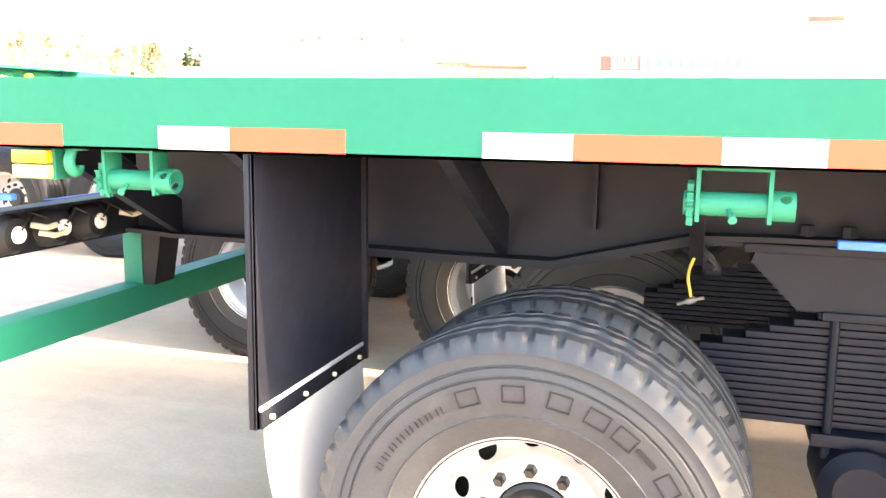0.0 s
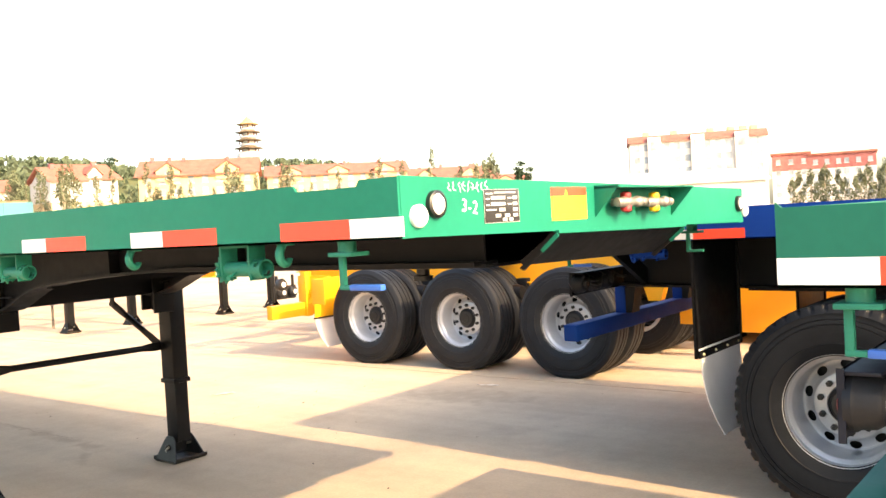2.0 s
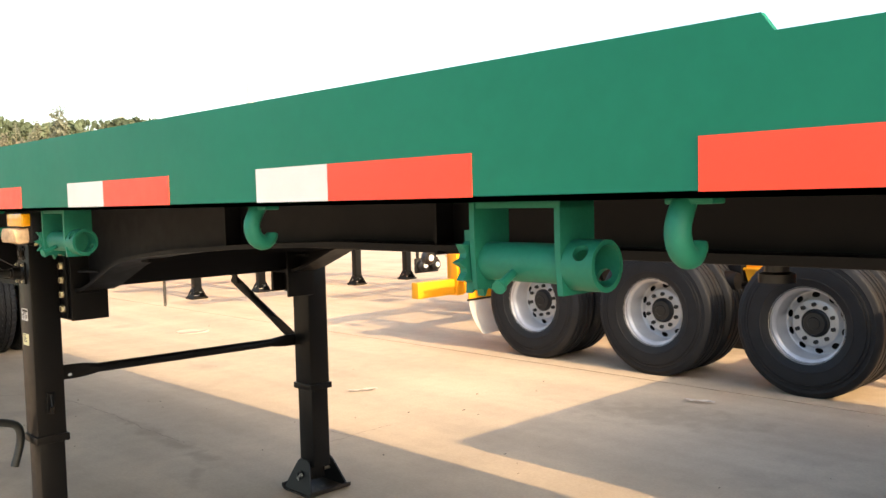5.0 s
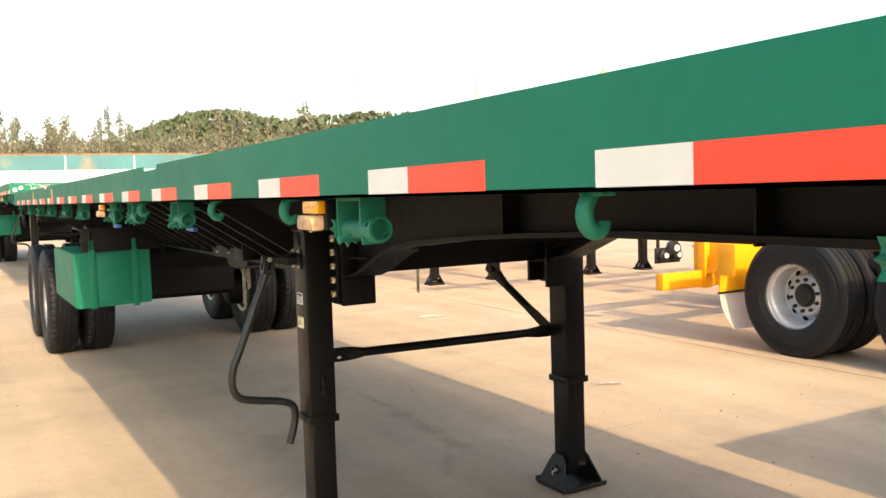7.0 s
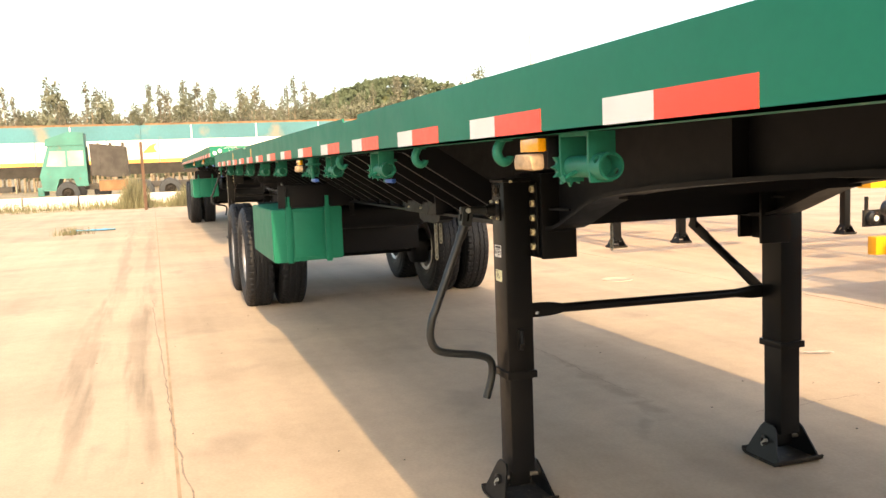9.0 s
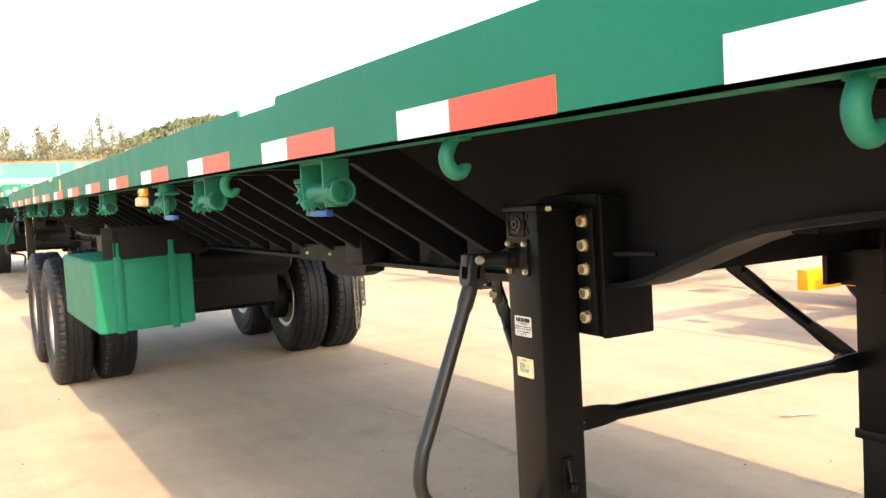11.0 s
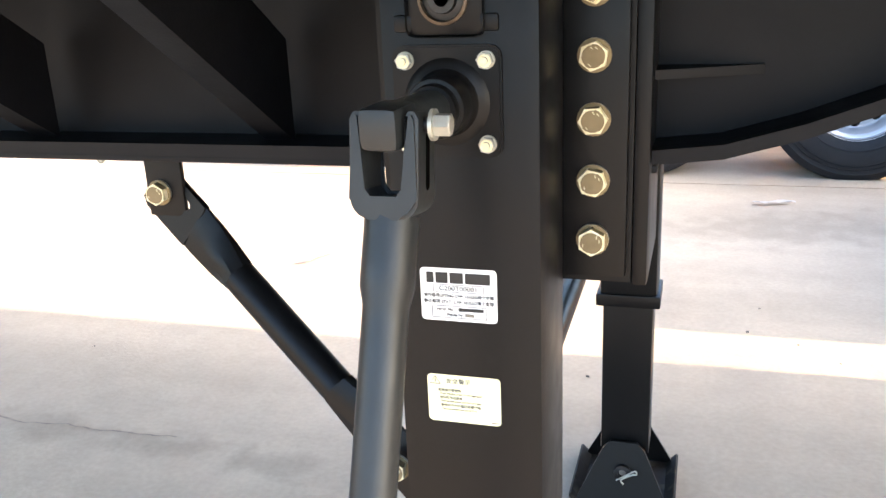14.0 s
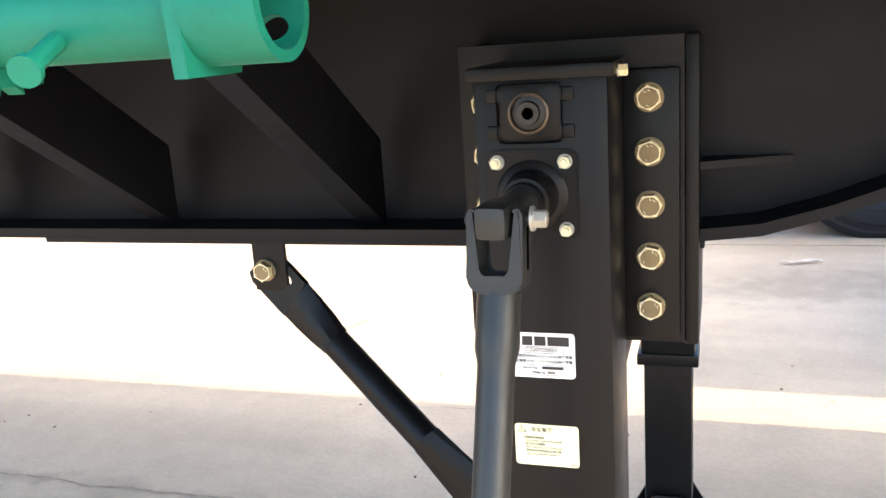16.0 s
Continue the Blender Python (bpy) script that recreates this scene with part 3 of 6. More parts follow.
def rail(parent, x0, x1, z0, z1, y, notches=(), material=GREEN, inner=1, label=""):
    """A side rail along x with a folded lower lip; notches: (x0, x1, depth) cut out of its top."""
    pts = [(x0, z0), (x1, z0), (x1, z1)]
    for a, b, d in sorted(notches, reverse=True):
        pts += [(b, z1), (b - 0.012, z1 - d), (a + 0.012, z1 - d), (a, z1)]
    pts = [p for p in pts if x0 - 1e-6 <= p[0] <= x1 + 1e-6] + [(x0, z1)]
    clean = [p for i, p in enumerate(pts) if p != pts[i - 1]]
    bm = prism(B(), clean, "y", y, y + 0.008 * inner)
    prism(bm, [(y, z0), (y + 0.058 * inner, z0), (y + 0.058 * inner, z0 + 0.007), (y, z0 + 0.007)], "x", x0, x1)
    ob = part("side_rail", bm, material, parent, label)
    return ob


def foot(parent, x, y):
    bm = prism(B(), [(x - 0.133, 0.030), (x - 0.128, 0.012), (x - 0.105, 0.0), (x + 0.105, 0.0), (x + 0.128, 0.012), (x + 0.133, 0.030), (x + 0.128, 0.034), (x + 0.103, 0.010), (x - 0.103, 0.010), (x - 0.128, 0.034)], "y", y - 0.125, y + 0.125)
    ft = part("foot", bm, DUSTY, parent, "dusty pressed steel landing foot")
    for s in (-1, 1):
        bm = prism(B(), [(x - 0.118, 0.012), (x + 0.118, 0.012), (x + 0.052, 0.150), (x + 0.034, 0.168), (x - 0.034, 0.168), (x - 0.052, 0.150)], "y", y - 0.004, y + 0.004)
        for v in bm.verts:
            v.co.y += s * (0.116 - 0.30 * (v.co.z - 0.012))
        part("gusset", bm, BLACK_LEG, ft)
    part("lug", box(B(), x - 0.018, x + 0.018, y - 0.045, y + 0.045, 0.060, 0.132, 0.004), BLACK_LEG, ft)
    part("pin", rod(B(), (x, y - 0.098, 0.095), (x, y + 0.098, 0.095), 0.009, 12), STEEL, ft, "steel foot pin")
    for s in (-1, 1):
        boss = lathe(B(), [(0.022, 0.0), (0.022, s * 0.010), (0.012, s * 0.012), (0.012, 0.0)], "y", (x, y + s * 0.094, 0.095), 20)
        part("boss", boss, HUB, ft, "black pin boss")
    pin = sweep(B(), smooth_path([(x - 0.014, y - 0.109, 0.078), (x + 0.016, y - 0.112, 0.101), (x + 0.032, y - 0.110, 0.110), (x + 0.036, y - 0.110, 0.101), (x + 0.024, y - 0.110, 0.098), (x - 0.002, y - 0.112, 0.082), (x + 0.004, y - 0.112, 0.070)], 4), 0.0022, 6)
    part("cotter_pin", pin, ZINC_W, ft, "bent steel cotter pin")


def landing_leg(parent, x, y, face, detailed, lift=0.0):
    """A square landing leg; x, y its middle; face -1 when the outer side looks to -y."""
    h, w, top = 0.060, 0.069, 1.358               # half depth across the trailer, half width along it
    bm = box(B(), x - w, x + w, y - h, y + h, 0.545, top, 0.014)
    leg = part("landing_leg", bm, BLACK_LEG, parent, "black square landing leg tube")
    box_in = box(B(), x - 0.061, x + 0.061, y - 0.052, y + 0.052, 0.128, 0.60, 0.008)
    part("inner_tube", box_in, BLACK_LEG, leg)
    part("collar", box(B(), x - 0.077, x + 0.077, y - 0.067, y + 0.067, 0.534, 0.566, 0.005), BLACK_LEG, leg, "welded collar")
    part("cap", box(B(), x - 0.073, x + 0.073, y - 0.063, y + 0.063, 1.352, 1.366, 0.003), BLACK_LEG, leg)
    foot(parent, x, y)
    b = y - face * (h + 0.012)                      # back face, towards the beam
    # mounting plate with turned flanges
    bm = box(B(), x - 0.100, x + 0.132, min(b, b - face * 0.014), max(b, b - face * 0.014), 1.040, 1.385, 0.0)
    mount = part("mounting_plate", bm, BLACK_LEG, parent, "black bolted leg mounting plate")
    mount.location.z = lift
    part("side_plate", box(B(), x + 0.132, x + 0.148, min(b, b - face * 0.155), max(b, b - face * 0.155), 1.036, 1.385, 0.005), BLACK_LEG, mount)
    part("side_plate", box(B(), x - 0.118, x - 0.100, min(b, b - face * 0.08), max(b, b - face * 0.08), 1.045, 1.385, 0.0), BLACK_LEG, mount)
    flange = box(B(), x + w - 0.004, x + 0.128, min(b, b + face * 0.012), max(b, b + face * 0.012), 1.048, 1.352, 0.005)
    box(flange, x - 0.100, x - w + 0.004, min(b, b + face * 0.012), max(b, b + face * 0.012), 1.048, 1.352, 0.003)
    part("bolting_flange", flange, BLACK_LEG, leg)
    bf = b + face * 0.012
    for k in range(5):
        for dx in (0.096, -0.086):
            put("hex_bolt", HEX, mount, pose(x + dx, bf, 1.087 + 0.0585 * k) @ (TO_Y if face < 0 else pose(0, 0, 0, -90)) @ pose(0, 0, 0, 0, 0, 17 * k), "yellow zinc hex bolt")
    if not detailed:
        return leg
    put("hex_nut", NUT, leg, pose(x + w + 0.004, y - 0.030, 1.356) @ TO_X, "yellow zinc nut")
    part("pull_bracket", box(B(), x + w - 0.01, x + w + 0.006, y - 0.02, y + 0.016, 0.655, 0.745, 0.004), BLACK_LEG, leg)
    part("pull_hook", sweep(B(), smooth_path([(x + w + 0.004, y, 0.735), (x + w + 0.016, y, 0.69), (x + w + 0.022, y - 0.008, 0.668), (x + w + 0.034, y - 0.012, 0.672), (x + w + 0.038, y - 0.012, 0.69)], 4), 0.008, 8), BLACK_LEG, leg)
    return leg


def holed_plate(bm, m, x0, x1, half, thick, hole, size):
    """A plate in the x-z plane of m from x0 to x1, with rounded end at x0 and an oval hole (centre x, z) of that half size."""
    n, outer, inner = 32, [], []
    for k in range(n):
        a = 2 * math.pi * k / n
        c, d = math.cos(a), math.sin(a)
        q = min((x1 - hole[0]) / c if c > 1e-6 else 9, (x0 - hole[0]) / c if c < -1e-6 else 9, (half - hole[1]) / d if d > 1e-6 else 9, (-half - hole[1]) / d if d < -1e-6 else 9)
        outer.append((hole[0] + q * c, hole[1] + q * d))
        inner.append((hole[0] + size[0] * c, hole[1] + size[1] * d))
    rings = [[bm.verts.new(m @ Vector((p[0], y, p[1]))) for p in ring] for y in (-thick / 2, thick / 2) for ring in (outer, inner)]
    for a, b in ((0, 1), (3, 2), (2, 0), (1, 3)):
        for k in range(n):
            bm.faces.new((rings[a][k], rings[a][(k + 1) % n], rings[b][(k + 1) % n], rings[b][k]))


def flat_bar_brace(parent, p0, p1, r=0.0205, name="brace", slot=False):
    """A tube brace with flattened ends, from p0 to p1; slot: an oval hole through the flat end at p0."""
    p0, p1 = Vector(p0), Vector(p1)
    d = (p1 - p0).normalized()
    a, b = p0 + d * 0.15, p1 - d * 0.15
    bm = rod(B(), a, b, r, 16)
    for p, q, cut in ((p0 - d * 0.02, a, slot), (p1 + d * 0.02, b, False)):
        e = (q - p).normalized()
        side = e.cross(Vector((0, 1, 0)) if abs(e.y) < 0.7 else Vector((1, 0, 0))).normalized()
        up = side.cross(e)
        rows = []
        if cut:
            m = Matrix((e, up, side)).transposed().to_4x4()
            m.translation = p
            holed_plate(bm, m, 0.0, 0.085, 0.031, 0.009, (0.056, 0.013), (0.010, 0.007))
        for f, (w, t) in ((0.0, (0.029, 0.005)), (0.55, (0.029, 0.006)), (1.0, (r * 0.98, r * 0.98))) if not cut else ((0.49, (0.031, 0.0046)), (0.66, (0.0295, 0.008)), (0.84, (0.0255, 0.014)), (1.0, (r * 0.98, r * 0.98))):
            c = p + (q - p) * f
            rows.append([bm.verts.new(c + side * w * u + up * t * v) for u, v in ((1, 0.4), (0.4, 1), (-0.4, 1), (-1, 0.4), (-1, -0.4), (-0.4, -1), (0.4, -1), (1, -0.4))])
        for s, t in zip(rows, rows[1:]):
            for k in range(8):
                bm.faces.new((s[k], s[(k + 1) % 8], t[(k + 1) % 8], t[k]))
        bm.faces.new(rows[0])
    return part(name, bm, BLACK_LEG, parent, "black tube brace with flattened ends")


def text_mesh(words, size, material, bold=0.0, spacing=1.0):
    cu = bpy.data.curves.new("words", "FONT")
    cu.body, cu.size, cu.align_x, cu.align_y, cu.extrude, cu.offset = words, size, "CENTER", "CENTER", 0.0002, bold
    cu.space_character = spacing
    ob = new("words", cu)
    me = bpy.data.meshes.new_from_object(ob.evaluated_get(bpy.context.evaluated_depsgraph_get()))
    bpy.data.objects.remove(ob)
    me.materials.clear()
    me.materials.append(material)
    return me


def flatbed(at, label, detailed=True):
    t = thing("flatbed_trailer", at, label, "trailer", "green flatbed trailers")
    X = neck
    z, top = BZ, BZ + 0.159
    rail(t, -LONG, 0.0, z, top, 0.0, [(X(-3.475), X(-3.222), 0.017), (X(-7.44), X(-7.13), 0.019), (X(-12.0), X(-11.75), 0.018)], label="green painted side rail")
    rail(t, -LONG, 0.0, z - LEAN * WIDE, top - LEAN * WIDE, WIDE, inner=-1)
    bm = prism(B(), [(0.008, z + 0.002), (WIDE - 0.008, z + 0.002 - LEAN * WIDE), (WIDE - 0.008, top + 0.002 - LEAN * WIDE), (0.008, top + 0.002)], "x", -0.008, 0.0015)
    front = part("front_plate", bm, GREEN, t, "green front end plate")
    part("rear_plate", box(B(), -LONG, -LONG + 0.008, 0.008, WIDE - 0.008, z, top), GREEN, t)
    part("deck", prism(B(), [(0.01, top - 0.028), (WIDE - 0.01, top - 0.028 - LEAN * WIDE), (WIDE - 0.01, top - 0.024 - LEAN * WIDE), (0.01, top - 0.024)], "x", -LONG + 0.01, -0.01), DECK, t, "grey steel checker deck")
    tape_pair(t, X(-3.535), z + 0.006, white_first=False)
    for k in range(16):
        tape_pair(t, X(-4.283 - 0.7425 * k), z + 0.006)
    for x in (-11.37, -13.15):
        part("marker_label", box(B(), X(x), X(x) + 0.07, -0.001, 0.003, z + 0.03, z + 0.13), YEL_C, t, "yellow marker label")
    for x in (-3.736, -5.174, -6.975, -7.974, -8.664, -9.954, -10.93, -12.1, -13.2, -14.3):
        winch(t, X(x), z)
    for x in (-3.590, -4.358, -5.655, -6.405, -7.70):
        hook(t, X(x), z)
    for x, y in ((-3.325, 0.05), (-7.42, 0.19), (-8.55, 0.05), (-15.6, 0.05)):
        twist_lock(t, X(x), z, y)
    side_lamp(t, X(-5.463), z - 0.002, wrapped=True)
    side_lamp(t, X(-8.90), z - 0.002, wrapped=True)
    bottom = [(-LONG, 1.17), (X(-15.3), 1.156), (X(-6.76), 1.154), (X(-6.68), 1.162), (X(-6.61), 1.182), (X(-6.54), 1.208), (X(-6.46), 1.238), (X(-6.38), 1.269), (X(-6.28), 1.296), (X(-6.12), 1.316), (X(-5.9), 1.335), (X(-5.5), 1.360), (X(-5.0), 1.380), (X(-3.3), 1.380)]
    for y in (0.735, WIDE - 0.735):
        beam(t, -LONG + 0.02, X(-3.35), bottom, top - 0.03, y)
        for x in (-4.6, -5.55, -8.4, -9.6, -10.6):
            part("stiffener", box(B(), X(x) - 0.004, X(x) + 0.004, y - 0.06, y + 0.06, 1.37 if x > -6 else 1.25, top - 0.04), BLACK, t)
        part("stiffener", prism(B(), [(X(-6.752), y - 0.055), (X(-6.752), y + 0.055), (X(-6.645), y + 0.010), (X(-6.645), y - 0.010)], "z", 1.234, 1.243), BLACK, t)
    x = -7.14
    base_m = outrigger(t, 0.0, 0.195, 0.705, z + 0.003, 1.172, top - 0.03)
    while x > -15.85:
        put("outrigger", base_m, t, pose(X(x), 0, 0), "tapered black cross arm")
        put("outrigger", base_m, t, pose(X(x), WIDE, 0, 0, 0, 180))
        x -= 0.313
    for x in (-3.7, -4.3, -4.9, -5.5, -6.1):
        part("cross_member", box(B(), X(x) - 0.03, X(x) + 0.03, 0.06, WIDE - 0.06, top - 0.11, top - 0.03), BLACK, t)
    part("kingpin_plate", box(B(), X(-5.2), X(-3.33), 0.70, WIDE - 0.70, 1.372, 1.384, 0.003), BLACK, t, "black coupling plate")
    part("kingpin", lathe(B(), [(0.0, 1.285), (0.042, 1.285), (0.042, 1.305), (0.028, 1.31), (0.028, 1.335), (0.045, 1.34), (0.045, 1.375)], "z", (X(-4.05), WIDE / 2, 0), 20), HUB, t)
    for x in (-8.6, -11.0, -15.3):
        part("cross_beam", box(B(), X(x) - 0.04, X(x) + 0.04, 0.74, WIDE - 0.74, 1.20, 1.42), BLACK, t)
    for x in (-6.25, -6.85):
        part("cross_beam", box(B(), X(x) - 0.03, X(x) + 0.03, 0.74, WIDE - 0.74, 1.16 if x < -6.5 else 1.29, 1.45), BLACK, t)
    # sloped nose under the front plate
    def low(y):
        return z - LEAN * y
    bm, rows = B(), []
    for y in (0.765, 1.765):
        rows.append([bm.verts.new(p) for p in ((-0.004, y, low(y) + 0.002), (0.004, y, low(y) - 0.008), (X(-3.22), y, 1.376 - LEAN * (y - 0.76)), (X(-3.235), y, 1.388 - LEAN * (y - 0.76)))])
    for k in range(4):
        bm.faces.new((rows[0][k], rows[0][(k + 1) % 4], rows[1][(k + 1) % 4], rows[1][k]))
    bm.faces.new(rows[0]), bm.faces.new(rows[1])
    nose = part("nose_plate", bm, BLACK, t, "sloped black nose plate")
    for y in (0.757, 1.766):
        d = low(y) - z
        bm = prism(B(), [(0.006, z - 0.004 + d), (0.012, z - 0.016 + d), (X(-3.215), 1.372 + d), (X(-3.231), 1.380 + d), (-0.010, z + 0.002 + d)], "y", y, y + 0.009)
        cheek = part("nose_cheek", bm, BLACK, nose, "black edge plate")
        ex, ez = 0.006 + 0.42 * (X(-3.215) - 0.006), z - 0.010 + d + 0.42 * (1.376 - z)
        part("green_edge", prism(B(), [(0.008, z - 0.003 + d), (0.014, z - 0.016 + d), (ex + 0.002, ez - 0.006), (ex - 0.006, ez + 0.004)], "y", y - 0.002, y + 0.003), GREEN, cheek)
    bm = prism(B(), [(0.757, low(0.757) - 0.006), (1.775, low(1.775) - 0.006), (1.775, low(1.775) + 0.004), (0.757, low(0.757) + 0.004)], "x", -0.006, 0.016)
    part("nose_lip", bm, GREEN, nose)
    twist_lock(t, X(-3.325), low(WIDE), WIDE - 0.05, grip=False)
    # lamps, plates and couplings on the front plate
    for y, dz in ((0.070, 0.057), (0.144, 0.088), (2.428, 0.088), (2.498, 0.057)):
        ring, zl = dz > 0.07, low(y) + dz
        if ring:
            part("lamp_ring", lathe(B(), [(0.037, 0.0), (0.037, 0.016), (0.030, 0.020), (0.030, 0.012)], "x", (0.0, y, zl), 28), HUB, front, "black rubber lamp ring")
        part("lamp", lathe(B(), [(0.0305, 0.0), (0.0305, 0.012), (0.024, 0.020), (0.011, 0.0235), (0.0, 0.024)], "x", (0.0, y, zl), 28), LENS_W, front, "round clear front lamp")
    px, pz = 0.369, low(0.46) + 0.034
    name_plate = part("name_plate", box(B(), 0.0, 0.0035, px, px + 0.182, pz, pz + 0.098, 0.001), PLATE_D, front, "dark metal maker's plate")
    DULL = surface("dull_plate_print", (0.50, 0.50, 0.49), 0.4, vary=0.1, scale=60)
    for r, y0, w in ((0.068, 0.036, 0.072), (0.050, 0.036, 0.072), (0.033, 0.075, 0.030), (0.016, 0.056, 0.026), (0.016, 0.104, 0.026), (0.004, 0.092, 0.022), (0.068, 0.148, 0.024), (0.050, 0.148, 0.024), (0.033, 0.148, 0.024), (0.016, 0.148, 0.024), (0.004, 0.126, 0.020)):
        part("plate_print", box(B(), 0.0036, 0.0042, px + y0, px + y0 + w, pz + r, pz + r + 0.0095), DULL, name_plate)
    for y0, w, r in ((0.010, 0.034, 0.083), (0.054, 0.110, 0.086), (0.010, 0.018, 0.068), (0.010, 0.018, 0.050), (0.010, 0.05, 0.036), (0.122, 0.020, 0.070), (0.122, 0.020, 0.052)):
        part("plate_print", box(B(), 0.0036, 0.0042, px + y0, px + y0 + w, pz + r, pz + r + 0.004), DULL, name_plate)
    for e in ((0.0, 0.182, 0.097, 0.098), (0.0, 0.182, 0.0, 0.001), (0.0, 0.001, 0.0, 0.098), (0.181, 0.182, 0.0, 0.098)):
        part("plate_edge", box(B(), 0.0036, 0.0042, px + e[0], px + e[1], pz + e[2], pz + e[3]), DULL, name_plate)
    lz = low(0.85) + 0.036
    lab = part("warning_label", box(B(), 0.0015, 0.003, 0.741, 0.971, lz, lz + 0.078), LABEL_L, front, "yellow warning label with an orange head")
    head = part("label_head", box(B(), 0.0015, 0.003, 0.741, 0.971, lz + 0.0785, lz + 0.107), TAPE_R, lab)
    part("warning_mark", prism(B(), [(0.826, lz + 0.083), (0.846, lz + 0.083), (0.836, lz + 0.100)], "x", 0.003, 0.0034), LABEL_L, head)
    # chalk strokes that cannot be read
    rnd = random.Random(4)
    y0, zz, tall = 0.205, low(0.3) + 0.137, 0.026
    for k in range(9):
        bm, y = B(), y0 + 0.0215 * k
        pts = [(0.0022, y + 0.016 * rnd.random(), zz + tall * (0.5 - q) + 0.006 * (rnd.random() - 0.5)) for q in (0.0, 0.3, 0.65, 1.0)]
        sweep(bm, smooth_path(pts, 4), 0.0013, 5)
        if rnd.random() < 0.6:
            sweep(bm, [(0.0022, y - 0.002, zz + tall * rnd.uniform(-0.3, 0.3)), (0.0022, y + 0.016, zz + tall * rnd.uniform(-0.3, 0.3))], 0.0012, 5)
        part("paint_stroke", bm, LABEL_S, front, "white paint-pen stroke")
    upright = Matrix(((0, 0, 1, 0.0022), (1, 0, 0, 0.302), (0, 1, 0, low(0.3) + 0.080), (0, 0, 0, 1)))
    put("paint_mark", text_mesh("3-2", 0.052, LABEL_S, 0.0, 1.15), front, upright @ pose(0, 0, 0, 0, 0, -8), "white paint-pen figures")
    y0, y1 = 1.030, 1.670
    hood = prism(B(), [(0.0, low(1.4) + 0.152), (0.098, low(1.4) + 0.150), (0.098, low(1.4) + 0.146), (0.0, low(1.4) + 0.146)], "y", y0, y1)
    for y in (y0, y1 - 0.006):
        prism(hood, [(0.0, low(y) + 0.040), (0.0, low(y) + 0.152), (0.098, low(y) + 0.150)], "y", y, y + 0.006)
    part("coupling_hood", hood, GREEN, front, "green hood over the air couplings")
    for y, cap in ((1.140, RED_C), (1.375, YEL_C)):
        zc = low(y) + 0.092
        bm = lathe(B(), [(0.0, -0.035), (0.017, -0.035), (0.021, -0.030), (0.021, 0.010), (0.026, 0.016), (0.026, 0.050), (0.021, 0.060), (0.018, 0.105), (0.024, 0.112), (0.027, 0.124), (0.024, 0.142), (0.015, 0.150), (0.015, 0.162), (0.020, 0.166), (0.020, 0.180), (0.0, 0.182)], "y", (0.0, 0.0, 0.0), 18)
        bm.transform(Matrix.Translation((0.048, y, zc)) @ Matrix.Diagonal((0.80, 1, 0.80, 1)))
        rod(bm, (0.0, y + 0.02, zc), (0.050, y + 0.02, zc), 0.014, 14)
        cpl = part("air_coupling", bm, CAST, front, "cast metal air coupling")
        for sgn in (-1, 1):
            bm = lathe(B(), [(0.012, 0.012), (0.0185, 0.015), (0.0205, 0.022), (0.0185, 0.032), (0.009, 0.037), (0.0, 0.038)], "z", (0.048, y + 0.034, 0), 18)
            for v in bm.verts:
                v.co.z = zc + sgn * v.co.z
            part("cap", bm, cap, cpl)
    # legs
    lx, ly0, ly1 = X(-6.893), 2.416 - BY, 3.742 - BY
    leg = landing_leg(t, lx, ly0, -1, True)
    landing_leg(t, X(-6.853), ly1, 1, False)
    flat_bar_brace(t, (X(-6.900), 2.490 - BY, 0.805), (X(-6.915), 3.690 - BY, 0.788), name="cross_brace", slot=True)
    flat_bar_brace(t, (X(-7.336), 2.574 - BY, 1.093), (X(-6.972), 2.45 - BY, 0.80), slot=True)
    flat_bar_brace(t, (X(-7.345), 3.60 - BY, 1.085), (X(-6.965), 3.70 - BY, 0.80))
    for y in (2.562, 3.588):
        part("brace_lug", box(B(), X(-7.350), X(-7.300), y - BY - 0.003, y - BY + 0.005, 1.066, 1.155, 0.002), BLACK_LEG, t)
    for p in ((-7.331, 2.558, 1.096), (-7.000, 2.436, 0.832), (-6.97, 3.66, 0.795)):
        put("hex_bolt", HEX, t, pose(X(p[0]), p[1] - BY, p[2]) @ TO_Y, "yellow zinc hex bolt")
    # gear cover, bearing and crank on the near leg
    fy = ly0 - 0.060
    cx = X(-6.902)
    pts = []
    for qx, qz, a0 in ((1, 1, 0), (-1, 1, 90), (-1, -1, 180), (1, -1, 270)):
        for a in (0, 30, 60, 90):
            pts.append((cx + qx * 0.036 + 0.010 * math.cos(radians(a0 + a)), 1.239 + qz * 0.036 + 0.010 * math.sin(radians(a0 + a))))
    bm = prism(B(), pts, "y", fy - 0.006, fy + 0.002)
    bmesh.ops.bevel(bm, geom=[e for e in bm.edges if e.verts[0].co.y < fy - 0.005 and e.verts[1].co.y < fy - 0.005], offset=0.0018, segments=2, affect="EDGES")
    lathe(bm, [(0.0365, fy - 0.0058), (0.0345, fy - 0.0075), (0.0315, fy - 0.009), (0.0280, fy - 0.0105), (0.0258, fy - 0.014), (0.0248, fy - 0.020), (0.0245, fy - 0.040), (0.0236, fy - 0.0415), (0.0205, fy - 0.042), (0.0202, fy - 0.050), (0.0195, fy - 0.051), (0.0, fy - 0.051)], "y", (cx, 0, 1.239), 28)
    part("gear_cover", bm, BLACK_LEG, leg, "black gear cover plate")
    for dx in (-0.034, 0.034):
        for dz in (-0.034, 0.034):
            put("hex_nut", NUT_S, leg, pose(cx + dx, fy - 0.006, 1.239 + dz) @ TO_Y @ pose(0, 0, 0, 0, 0, 20), "zinc hex nut")
